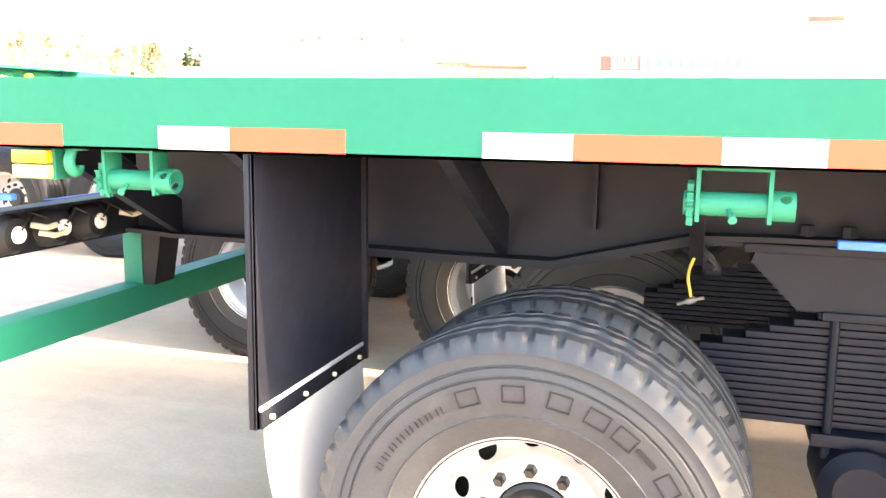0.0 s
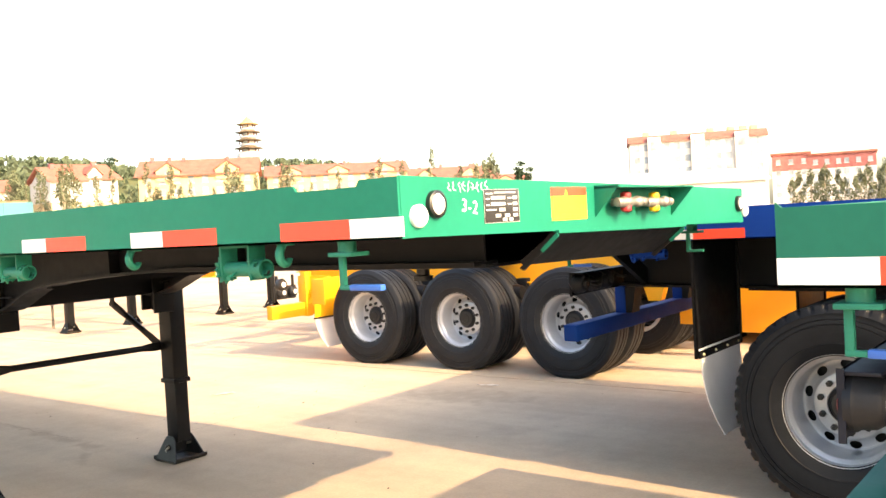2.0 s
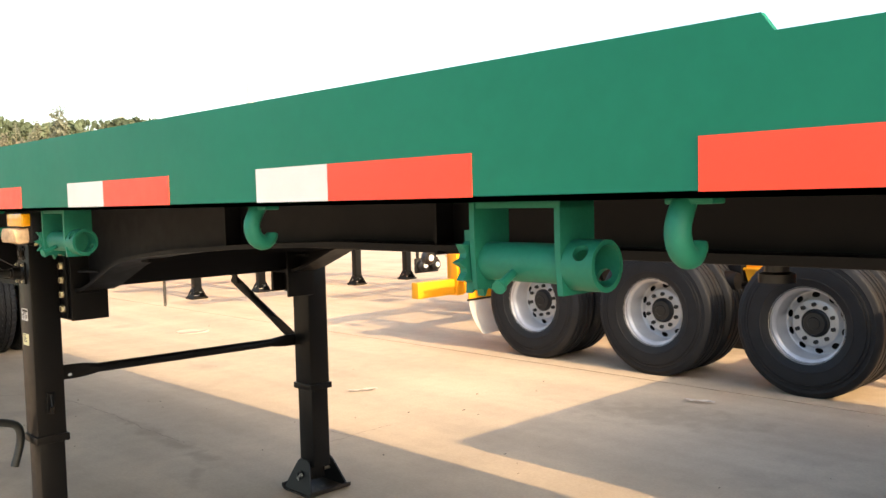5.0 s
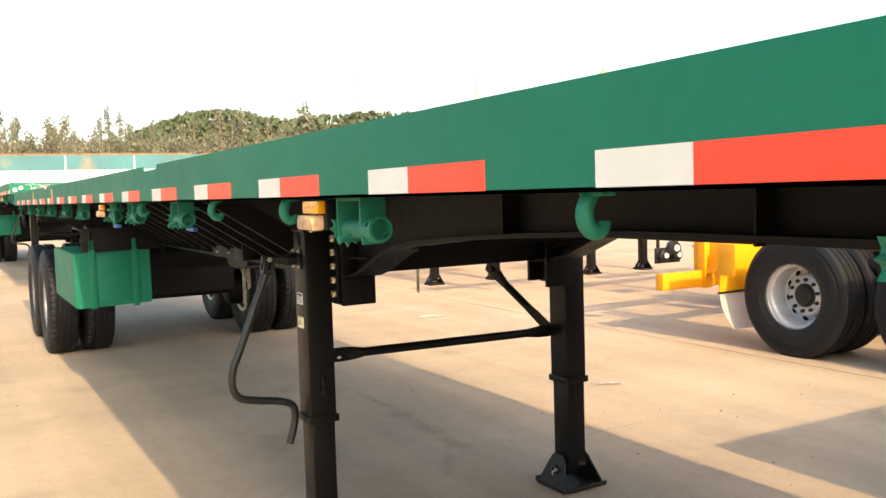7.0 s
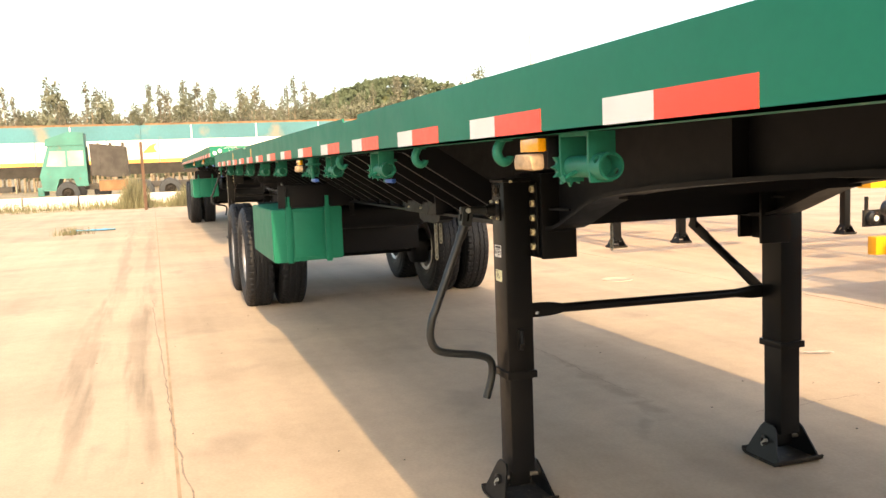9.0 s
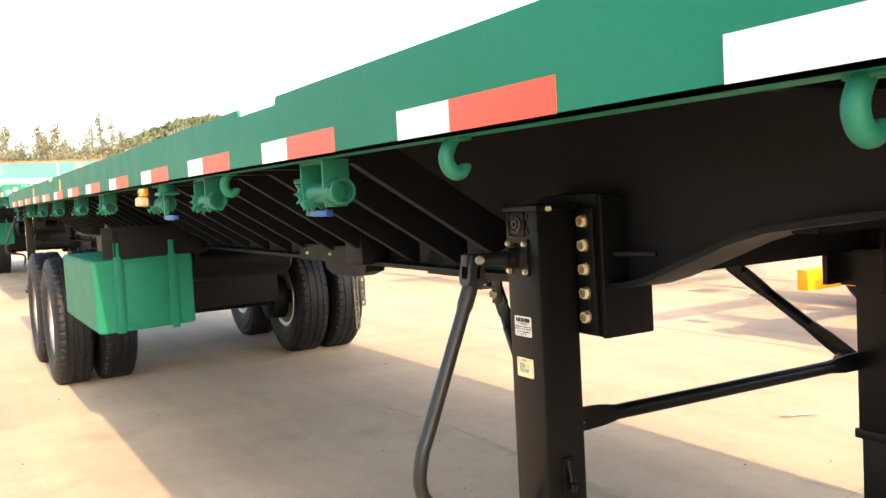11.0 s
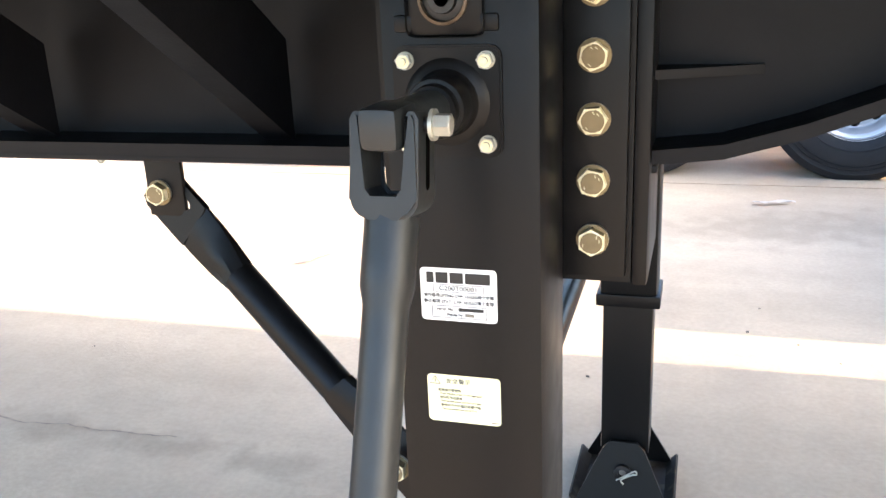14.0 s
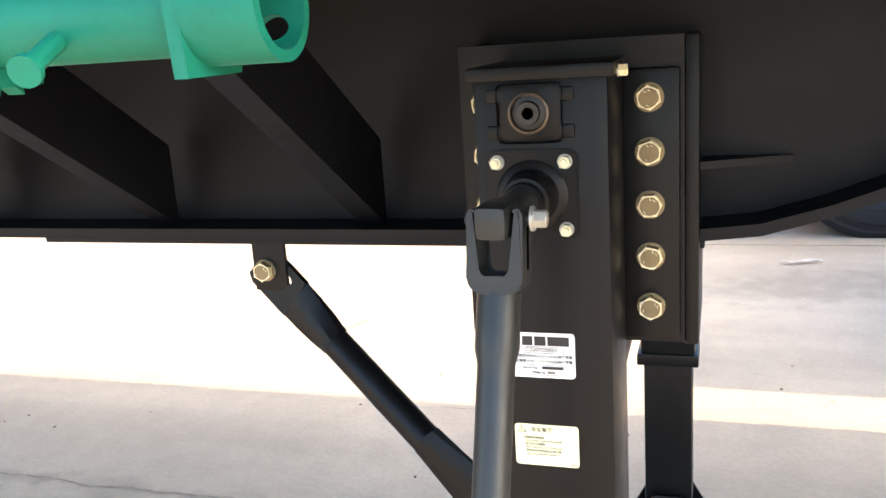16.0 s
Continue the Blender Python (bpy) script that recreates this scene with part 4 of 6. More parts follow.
    bm = box(B(), cx - 0.0325, cx + 0.0325, fy - 0.004, fy + 0.002, 1.291, 1.350, 0.008)
    part("bearing_boss", bm, BLACK_LEG, leg)
    for dx in (-0.036, 0.036):
        for dz in (1.302, 1.338):
            part("tab", box(B(), cx + dx - 0.008, cx + dx + 0.008, fy - 0.0035, fy + 0.002, dz - 0.007, dz + 0.007, 0.003), BLACK_LEG, leg)
    part("bearing_ring", lathe(B(), [(0.0205, fy - 0.003), (0.0205, fy - 0.009), (0.0180, fy - 0.010), (0.0170, fy - 0.007)], "y", (cx, 0, 1.321), 28), surface("brown_bearing_steel", (0.09, 0.07, 0.05), 0.4, 0.6, scale=30), leg)
    bm = lathe(B(), [(0.0170, fy - 0.006), (0.012, fy - 0.007), (0.011, fy - 0.012), (0.006, fy - 0.012), (0.006, fy - 0.004), (0.0, fy - 0.004)], "y", (cx, 0, 1.321), 24)
    part("bearing_plug", bm, HUB, leg)
    hx, hy, hz = X(-6.905), 2.222 - BY, 1.244
    bm = rod(B(), (cx, fy - 0.03, 1.239), (hx, hy + 0.01, hz - 0.002), 0.0165, 20)
    box(bm, -0.0148, 0.0148, -0.026, 0.016, -0.0152, 0.0152, 0.0075, pose(hx, hy, hz, 0, 0, -4))
    crank = part("crank_shaft", bm, GREY_CRANK, t, "dark grey crank shaft")
    lean = Matrix.Translation((hx, hy, hz)) @ pose(0, 0, 0, -9) @ Matrix.Translation((-hx, -hy, -hz))
    w, wi = 0.0245, 0.0155
    ring = [(-w, 0.004)] + [(-w + r * (1 - math.cos(radians(q))), -0.050 - r * math.sin(radians(q))) for r in (0.014,) for q in (0, 18, 36, 54, 72, 90)]
    ring += [(-p, q) for p, q in ring[::-1]]
    ring += [(w - 0.003, 0.009), (wi + 0.002, 0.009), (wi, 0.006), (wi, -0.044), (wi - 0.005, -0.0505), (-wi + 0.005, -0.0505), (-wi, -0.044), (-wi, 0.006), (-wi - 0.002, 0.009), (-w + 0.003, 0.009)]
    bm = prism(B(), [(hx + p, hz + q) for p, q in ring], "y", hy - 0.0190, hy + 0.0235)
    bmesh.ops.bevel(bm, geom=[e for e in bm.edges if abs(e.verts[0].co.y - e.verts[1].co.y) < 1e-5], offset=0.0026, segments=2, affect="EDGES")
    for v in bm.verts:
        v.co = lean @ v.co
    fork = part("crank_fork", bm, GREY_CRANK, crank)
    for sx in (-1, 1):
        pts = [(hy + 0.0045 + 0.0042 * math.cos(radians(q)), hz - (0.010 if q < 180 else 0.041) + 0.0042 * math.sin(radians(q))) for q in range(0, 361, 30)]
        bm = prism(B(), pts, "x", hx + sx * (w - 0.001), hx + sx * (w + 0.0003))
        for v in bm.verts:
            v.co = lean @ v.co
        part("slot", bm, SLOT, fork, "flat black oval for the shade inside a slot")
    part("crank_pin", rod(B(), (hx - 0.029, hy, hz), (hx + 0.036, hy, hz), 0.006, 12), HUB, crank)
    put("crank_bolt", bolt_mesh("crank_bolt", 0.0140, 0.014, 0.0110, ZINC_W), crank, pose(hx + 0.029, hy, hz) @ TO_X)
    top_p = lean @ Vector((hx, hy, hz - 0.064))
    low_p = Vector((X(-6.904), 2.056 - BY, 0.80))
    path = [top_p.lerp(low_p, q) for q in (0.0, 0.12, 0.3, 0.5, 0.7, 0.88)] + [low_p, (X(-6.910), 2.050 - BY, 0.725), (X(-6.911), 2.080 - BY, 0.672), (X(-6.914), 2.16 - BY, 0.650), (X(-6.919), 2.25 - BY, 0.634), (X(-6.924), 2.312 - BY, 0.605), (X(-6.930), 2.322 - BY, 0.54), (X(-6.935), 2.296 - BY, 0.44)]
    part("crank_handle", sweep(B(), smooth_path(path, 5), lambda q: 0.0195 if q < 0.08 else 0.0165, 16), GREY_CRANK, crank, "bent dark grey crank handle")
    # stickers on the near leg
    sx, sy = X(-6.900), fy - 0.0006

    def rounded(x0, x1, z0, z1, r):
        pts = []
        for qx, qz, a0 in ((x1 - r, z1 - r, 0), (x0 + r, z1 - r, 90), (x0 + r, z0 + r, 180), (x1 - r, z0 + r, 270)):
            pts += [(qx + r * math.cos(radians(a0 + a)), qz + r * math.sin(radians(a0 + a))) for a in (0, 22, 45, 68, 90)]
        return prism(B(), pts, "y", sy, fy + 0.001)

    def words(s, size, dx, zz, mat=INK, bold=0.0, parent=None, wide=0.0):
        me = text_mesh(s, size, mat, bold)
        xs = [v.co.x for v in me.vertices]
        mx = wide / (max(xs) - min(xs)) if wide else 1.0
        put("printed_line", me, parent, pose(sx + dx, sy - 0.0003, zz, 90) @ Matrix.Diagonal((mx, 1, 1, 1)))

    def block(x0, x1, z0, z1, name, mat, parent):
        part(name, box(B(), sx + x0, sx + x1, sy - 0.0004, sy, z0, z1), mat, parent)

    def frame_of(x0, x1, z0, z1, parent, w=0.0003):
        for e in ((x0, x1, z0, z0 + w), (x0, x1, z1 - w, z1), (x0, x0 + w, z0 + w, z1 - w), (x1 - w, x1, z0 + w, z1 - w)):
            block(*e, "rule", INK, parent)
    st = part("maker_sticker", rounded(sx - 0.035, sx + 0.035, 1.0425, 1.0925, 0.004), LABEL_S, leg, "silver maker's sticker with printed lines")
    # the maker's mark as plain blocks
    for a0, a1 in ((-0.029, -0.0225), (-0.0205, -0.0095), (-0.0075, 0.0045), (0.0065, 0.029)):
        block(a0, a1, 1.0785, 1.0885, "mark_block", INK, st)
    words("C200T00001", 0.0062, 0, 1.0735, parent=st, wide=0.034)
    frame_of(-0.023, 0.023, 1.0700, 1.0772, st)
    words("\u5355\u5347\u8f7d\u8377LIFTING CAP: 12t/LEG\u6bcf\u4e2a\u652f\u817f", 0.0042, 0.0, 1.0664, parent=st, wide=0.064)
    words("\u9759\u6b62\u8f7d\u8377 STAT  CAP: 25t/LEG\u6bcf\u4e2a\u652f\u817f", 0.0042, 0.0, 1.0607, parent=st, wide=0.064)
    frame_of(-0.025, 0.025, 1.0455, 1.0570, st)
    words("Serial No.", 0.0042, -0.0125, 1.0537, parent=st)
    block(-0.0005, 0.0225, 1.0522, 1.0553, "small_print", INK, st)
    words("Made by", 0.0042, -0.004, 1.0485, parent=st)
    block(0.0055, 0.0135, 1.0472, 1.0500, "small_print", INK_G, st)
    st2 = part("warning_sticker", rounded(sx - 0.033, sx + 0.036, 0.9405, 0.9885, 0.004), LABEL_Y, leg, "pale yellow warning sticker with small print")
    tri = [(sx - 0.0305, 0.9790), (sx - 0.0205, 0.9790), (sx - 0.0255, 0.9868)]
    for i in range(3):
        (xa, za), (xb, zb) = tri[i], tri[(i + 1) % 3]
        part("warning_mark", sweep(B(), [(xa, sy - 0.0002, za), (xb, sy - 0.0002, zb)], 0.00035, 4), INK_G, st2)
    block(-0.0259, -0.0252, 0.9808, 0.9845, "warning_mark", INK_G, st2)
    words("\u5b89\u5168\u8b66\u793a", 0.0056, -0.0035, 0.9822, INK_G, parent=st2, wide=0.023)
    words("\u5411\u91cc\u63a8\u4e3a\u9ad8\u901f\u6863", 0.0034, -0.0120, 0.9728, INK_G, parent=st2, wide=0.0215)
    words("Push handle crank in for high gear", 0.0026, -0.0010, 0.9692, INK_G, parent=st2, wide=0.040)
    words("\u5411\u5916\u62c9\u4e3a\u4f4e\u901f\u6863", 0.0034, -0.0110, 0.9652, INK_G, parent=st2, wide=0.0215)
    words("Pull handle crank out for Low gear", 0.0026, -0.0010, 0.9616, INK_G, parent=st2, wide=0.039)
    words("\u4f7f\u7528\u4e2d\u4e0d\u5141\u8bb8\u8d85\u8fc7\u652f\u817f\u884c\u7a0b", 0.0034, -0.0020, 0.9574, INK_G, parent=st2, wide=0.038)
    words("Do not exceed the travel limit", 0.0026, -0.0030, 0.9536, INK_G, parent=st2, wide=0.033)
    block(0.027, 0.034, 0.9428, 0.9436, "small_print", INK_G, st2)
    # tool box, chain and running gear
    yb = 1.872 - BY
    bm = prism(B(), [(yb, 1.12), (0.595, 1.13), (0.595, 0.715), (yb + 0.02, 0.700), (yb, 0.712)], "x", X(-11.80), X(-10.45))
    bmesh.ops.bevel(bm, geom=list(bm.edges), offset=0.008, segments=2, affect="EDGES")
    tb = part("tool_box", bm, GREEN, t, "green steel tool box")
    for y in (yb + 0.11, yb + 0.42):
        bm = box(B(), X(-10.455), X(-10.438), y, y + 0.045, 0.695, 1.14, 0.003)
        box(bm, X(-10.47), X(-10.44), y + 0.008, y + 0.036, 1.12, 1.22, 0.003)
        part("strap", bm, GREEN, tb)
    part("lid", box(B(), X(-10.452), X(-10.441), yb + 0.17, yb + 0.40, 0.74, 1.10, 0.003), GREEN, tb)
    bm = prism(B(), [(X(-10.70), 1.12), (X(-10.44), 1.12), (X(-10.44), 1.29), (X(-10.70), 1.33)], "y", yb + 0.12, yb + 0.13)
    box(bm, X(-10.475), X(-10.465), yb + 0.06, 0.70, 1.13, 1.31, 0.002)
    part("box_bracket", bm, BLACK, t)
    for x in (-11.95, -12.33):
        bm = lathe(B(), [(0.0, -0.50), (0.10, -0.49), (0.145, -0.46), (0.15, -0.42), (0.15, 0.42), (0.145, 0.46), (0.10, 0.49), (0.0, 0.50)], "y", (X(x), WIDE / 2, 0.98), 24)
        tank = part("air_tank", bm, BLACK, t, "black air tank hung between the beams")
        for y in (-0.3, 0.3):
            part("strap", box(B(), X(x) - 0.155, X(x) + 0.155, WIDE / 2 + y, WIDE / 2 + y + 0.04, 0.97, 1.22, 0.004), BLACK, tank)
    for x, low in ((-12.70, 0.53), (-13.75, 0.70)):
        part("cross_beam", box(B(), X(x) - 0.05, X(x) + 0.05, 0.62, WIDE - 0.62, low, 1.20, 0.004), BLACK, t)
    for y in (0.735, WIDE - 0.735):
        part("beam_skirt", box(B(), X(-14.9), X(-12.5), y - 0.012, y + 0.012, 0.93, 1.16), BLACK, t)
    part("chain_bracket", prism(B(), [(X(-8.52), 1.140), (X(-8.50), 1.118), (X(-8.44), 1.102), (X(-8.22), 1.104), (X(-8.13), 1.126), (X(-8.12), 1.152), (X(-8.52), 1.152)], "y", 0.665, 0.745), BLACK, t)
    plate = part("lug_plate", box(B(), X(-8.76), X(-8.14), 0.648, 0.656, 1.154, 1.222, 0.003), BLACK, t)
    for x, zz in ((-8.66, 1.184), (-8.41, 1.188), (-8.22, 1.203)):
        put("hex_bolt", NUT_S, plate, pose(X(x), 0.648, zz) @ TO_Y, "zinc hex bolt")
    part("doubler_plate", box(B(), X(-7.655), X(-6.74), 0.672, 0.798, 1.1455, 1.1535, 0.002), BLACK, t, "black doubling plate under the beam")
    for cx2, cy in ((-8.268, 2.523 - BY), (-8.262, 3.643 - BY)):
        bm = B()
        for k, s in [(k, s) for k in range(11) for s in (0, 1)]:
            zc2, dy = 1.092 - 0.0205 * k, 0.028 * s
            rot = pose(X(cx2), cy + dy, zc2 - 0.01 * s, 0, 0, 25 + 90 * (k % 2))
            pts = [rot @ Vector((0.0092 * math.cos(a), 0, 0.0165 * math.sin(a))) for a in [2 * math.pi * i / 10 for i in range(11)]]
            if not s and (k < 10 or cy > 1) or s and k <= 4 and cy < 1:
                sweep(bm, pts, 0.0037, 6)
        part("chain", bm, GALV, t, "hanging steel chain")
    bm = box(B(), X(-8.2), X(-8.05), 0.62, 0.72, 1.16, 1.27, 0.004)
    part("lug_plate", bm, BLACK, t)
    for x in (-13.06, -14.40):
        for side, y in ((-1, 0.168), (1, WIDE + 0.03)):
            dual_wheel(t, X(x), y, 0.515, side, TYRE_LUG, 13 * (x + 3))
        bm = rod(B(), (X(x), 0.2, 0.515), (X(x), WIDE - 0.2, 0.515), 0.065, 16)
        for y in (0.52, WIDE - 0.52):
            lathe(bm, [(0.0, -0.09), (0.15, -0.09), (0.19, -0.07), (0.2, 0.07), (0.0, 0.07)], "y", (X(x), y, 0.515), 24)
        part("axle", bm, BLACK, t, "black axle tube with brake drums")
        for y in (0.60, WIDE - 0.60):
            part("brake_chamber", lathe(B(), [(0.0, -0.08), (0.07, -0.08), (0.082, -0.04), (0.088, 0.0), (0.082, 0.04), (0.07, 0.09), (0.0, 0.095)], "x", (X(x) + 0.28, y + (0.12 if y < 1 else -0.12), 0.60), 20), BLACK, t)
    for y in (0.735, WIDE - 0.735):
        spring(t, X(-13.775), y, 1.14)
    return t


def spring(parent, x, y, top, dark=BLACK):
    """A trunnion leaf pack: short leaves above, long ones resting on the axles."""
    bm = prism(B(), [(x - 0.30, top - 0.05), (x - 0.28, top), (x + 0.28, top), (x + 0.30, top - 0.05), (x + 0.18, top - 0.17), (x - 0.18, top - 0.17)], "y", y - 0.07, y + 0.07)
    box(bm, x - 0.32, x + 0.32, y - 0.085, y + 0.085, top - 0.024, top, 0.006)
    hang = part("spring_hanger", bm, dark, parent, "black spring hanger bracket")
    n = 15
    for k in range(n):
        half = min(0.64, 0.125 + 0.058 * k)
        z1 = top - 0.178 - 0.0205 * k
        part("leaf", box(B(), x - half, x + half, y - 0.05, y + 0.05, z1 - 0.0165, z1, 0.002), dark, hang)
    bm = B()
    for dx in (-0.085, 0.085):
        for dy in (-0.062, 0.062):
            rod(bm, (x + dx, y + dy, top - 0.17), (x + dx, y + dy, top - 0.56), 0.012, 10)
    box(bm, x - 0.12, x + 0.12, y - 0.085, y + 0.085, top - 0.19, top - 0.168, 0.004)
    box(bm, x - 0.125, x + 0.125, y - 0.085, y + 0.085, top - 0.525, top - 0.49, 0.004)
    part("u_bolt", bm, dark, hang)
    part("trunnion", lathe(B(), [(0.0, -0.14), (0.07, -0.14), (0.105, -0.11), (0.11, 0.1), (0.0, 0.1)], "y", (x, y, top - 0.62), 24), dark, hang)


# ---- trailers seen from their rear end ----
def rear_trailer(at, label, paint, winch_paint, tyre, group, axles, spring_x):
    """x runs forward from the rear end, y from the near side."""
    dark = BLACK_A if paint is not BLUE else BLACK
    t = thing("flatbed_trailer", at, label, "trailer", group)
    z, top, long = 1.372, 1.537, 12.86
    rail(t, 0, long, z, top, 0.0, [(0.0, 0.243, 0.011)], paint, label="painted side rail")
    rail(t, 0, long, z, top, WIDE, (), paint, -1)
    part("rear_plate", box(B(), 0.0, 0.008, 0.008, WIDE - 0.008, z + 0.002, top - 0.012), paint, t)
    part("front_plate", box(B(), long - 0.008, long, 0.008, WIDE - 0.008, z, top), paint, t)
    part("deck", box(B(), 0.01, long - 0.01, 0.01, WIDE - 0.01, top - 0.028, top - 0.024), DECK, t, "grey steel checker deck")
    for k in range(17):
        tape_pair(t, 0.757 * k - (0 if k == 0 else 0.334 if k > 2 and paint is not BLUE else 0.037), z + 0.006)
    for k in range(8):
        winch(t, 0.667 + 1.363 * k, z, 0.073, WINCH if paint is not BLUE else WINCH_B, "strap winch in the trailer's colour")
    for x in (0.435, 3.4, 6.1):
        hook(t, x, z)
    side_lamp(t, 0.292, z - 0.002)
    twist_lock(t, 0.135, z)
    beam_y = 0.735
    bottom = [(0.05, 1.075), (0.3, 1.06), (0.94, 1.054), (1.2, 1.048), (1.505, 1.048), (1.71, 1.098), (1.885, 1.140), (2.1, 1.145), (long - 3.6, 1.145), (long - 2.9, 1.25), (long - 0.4, 1.25)]
    for y in (beam_y, WIDE - beam_y):
        beam(t, 0.12, long - 0.4, bottom, top - 0.03, y, 0.15, paint=dark)
        bm = prism(B(), [(0.95, 1.040), (1.51, 1.036), (1.72, 1.087), (1.89, 1.128), (3.6, 1.132), (3.6, 1.144), (1.88, 1.139), (1.71, 1.097), (1.505, 1.047), (0.95, 1.051)], "y", y - 0.06, y + 0.06)
        part("flange_liner", bm, dark, t)
        for x in (1.62, 2.62, 3.9):
            part("stiffener", box(B(), x - 0.004, x + 0.004, y - 0.06, y + 0.06, 1.15, top - 0.03), dark, t)
        for x in (2.16, 2.26):
            put("hex_bolt", HEX_K, t, pose(x, y - 0.05, 1.157) @ Matrix.Diagonal((1.4, 1.4, 2.6, 1)), "black flange bolt")
    om = outrigger(t, 0.0, 0.12, beam_y - 0.03, z + 0.003, 1.075, top - 0.03, dark)
    for k in range(22):
        x = 0.30 + 0.535 * k
        if abs(x - 0.948) > 0.05:
            put("outrigger", om, t, pose(x, 0, 0), "tapered black cross arm")
            put("outrigger", om, t, pose(x, WIDE, 0, 0, 0, 180))
    # light bar with rubber lamp pots
    bm = box(B(), 0.070, 0.080, 0.123, WIDE - 0.123, 1.057, 1.195, 0.001)
    box(bm, 0.070, 0.150, 0.123, WIDE - 0.123, 1.187, 1.195, 0.001)
    for y in (0.118, WIDE - 0.123):
        box(bm, 0.068, 0.083, y, y + 0.006, 1.05, 1.2)
    bar = part("light_bar", bm, dark, t, "black rear light bar")
    for y in (0.17, 0.345, 0.50, WIDE - 0.17, WIDE - 0.345, WIDE - 0.50):
        pot = part("tail_lamp", lathe(B(), [(0.060, 0.078), (0.062, 0.095), (0.057, 0.102), (0.054, 0.132), (0.044, 0.148), (0.02, 0.152), (0.0, 0.152)], "x", (0, y, 1.127), 24), RUBBER, bar, "black rubber lamp pot")
        part("lens", lathe(B(), [(0.055, 0.0695), (0.05, 0.067), (0.0, 0.066)], "x", (0, y, 1.127), 24), RED_C, pot)
        part("lamp_back", lathe(B(), [(0.024, 0.150), (0.022, 0.160), (0.0, 0.162)], "x", (0, y, 1.127), 16), LABEL_S if paint is not BLUE else HUB, pot, "plastic lamp back")
    for y, zz in ((0.24, 1.145), (0.27, 1.12), (0.62, 1.14)):
        pl = sweep(B(), [(0.13, y, zz), (0.16, y + 0.03, zz - 0.01), (0.165, y + 0.06, zz - 0.005)], 0.0085, 8)
        part("plug", pl, PLUG if paint is not BLUE else WIRE, bar, "cable plug")
    for y0, y1 in ((0.17, 0.345), (0.345, 0.50), (0.50, 0.64)):
        w = smooth_path([(0.165, y0, 1.14), (0.15, y0 + 0.05, 1.172), (0.115, (y0 + y1) / 2, 1.178), (0.165, y1, 1.13)], 6)
        part("wire", sweep(B(), w, 0.0028, 6), WIRE, bar)
    # under-run bumper
    bp = part("bumper", box(B(), 0.030, 0.122, 0.086, WIDE - 0.086, 0.785, 0.885, 0.008), paint, t, "painted square under-run bar")
    for y in (0.735, WIDE - 0.85):
        part("upright", box(B(), 0.050, 0.122, y, y + 0.115, 0.883, 1.06, 0.003), paint, bp)
        bm = prism(B(), [(0.122, 0.885), (0.165, 0.885), (0.195, 1.055), (0.122, 1.055)], "y", y + 0.004, y + 0.115)
        part("gusset", bm, BLACK, bp)
    # mud flap plate and flap
    for y0, y1 in ((0.005, 0.655), (WIDE - 0.655, WIDE - 0.005)):
        bm = box(B(), 0.944, 0.950, y0, y1, 0.735, z, 0.0)
        box(bm, 0.930, 0.950, y0, y0 + 0.014, 0.735, z, 0.002)
        box(bm, 0.930, 0.965, y1 - 0.018, y1, 0.735, z, 0.002)
        plate = part("mudguard_plate", bm, dark, t, "black mudguard plate")
        plate.location.x = 0.0 if paint is not BLUE else -0.055
        strip = box(B(), 0.952, 0.960, y0 + 0.01, y1 - 0.02, 0.735, 0.775, 0.001)
        part("clamp_strip", strip, dark, plate)
        part("clamp_edge", box(B(), 0.951, 0.957, y0 + 0.01, y1 - 0.02, 0.777, 0.788, 0.001), LABEL_S, plate)
        for k in range(4):
            put("hex_nut", NUT, plate, pose(0.960, y0 + 0.05 + (y1 - y0 - 0.12) * k / 3, 0.755) @ TO_X, "zinc nut")
        bm, rows = B(), []
        for k in range(12):
            q = k / 11
            half = 0.5 * (y1 - y0 - 0.06) * (1 - 0.35 * max(0, q - 0.55) ** 1.2)
            mid = (y0 + y1) / 2
            rows.append([(0.952 + 0.075 * q * q + 0.012 * math.sin(3 * u) * q, mid + half * u * (1 if u > 0 else 1 - 0.25 * q * q), 0.745 - 0.44 * q) for u in (-1, -0.6, -0.2, 0.2, 0.6, 1)])
        vs = [[bm.verts.new(p) for p in r] for r in rows]
        ws = [[bm.verts.new((p[0] + 0.006, p[1], p[2])) for p in r] for r in rows]
        for g, flip in ((vs, 0), (ws, 1)):
            for a, b in zip(g, g[1:]):
                for i in range(5):
                    bm.faces.new((a[i], a[i + 1], b[i + 1], b[i]))
        edge = lambda g: g[0] + [r[-1] for r in g[1:]] + g[-1][-2::-1] + [r[0] for r in g[-2:0:-1]]
        ea, eb = edge(vs), edge(ws)
        for i in range(len(ea)):
            bm.faces.new((ea[i], ea[(i + 1) % len(ea)], eb[(i + 1) % len(ea)], eb[i]))
        part("mud_flap", bm, WHITE_F, plate, "white rubber mud flap")
    for x in axles:
        for side, y in ((-1, 0.14 if paint is BLUE else 0.20), (1, WIDE - 0.20)):
            dual_wheel(t, x, y, 0.513 if paint is BLUE else 0.498, side, tyre, 20 * x, paint is not BLUE and side < 0, 1.0 if paint is BLUE else 0.955)
        bm = rod(B(), (x, 0.25, 0.513), (x, WIDE - 0.25, 0.513), 0.065, 16)
        part("axle", bm, dark, t, "black axle tube")
    for y in (beam_y, WIDE - beam_y):
        spring(t, spring_x, y, 1.143, dark)
    hose = smooth_path([(1.905, 0.67, 1.14), (1.888, 0.655, 1.10), (1.874, 0.645, 1.05), (1.884, 0.632, 0.995)], 6)
    h = part("air_hose", sweep(B(), hose, 0.0042, 8), HOSE, t, "yellow air hose")
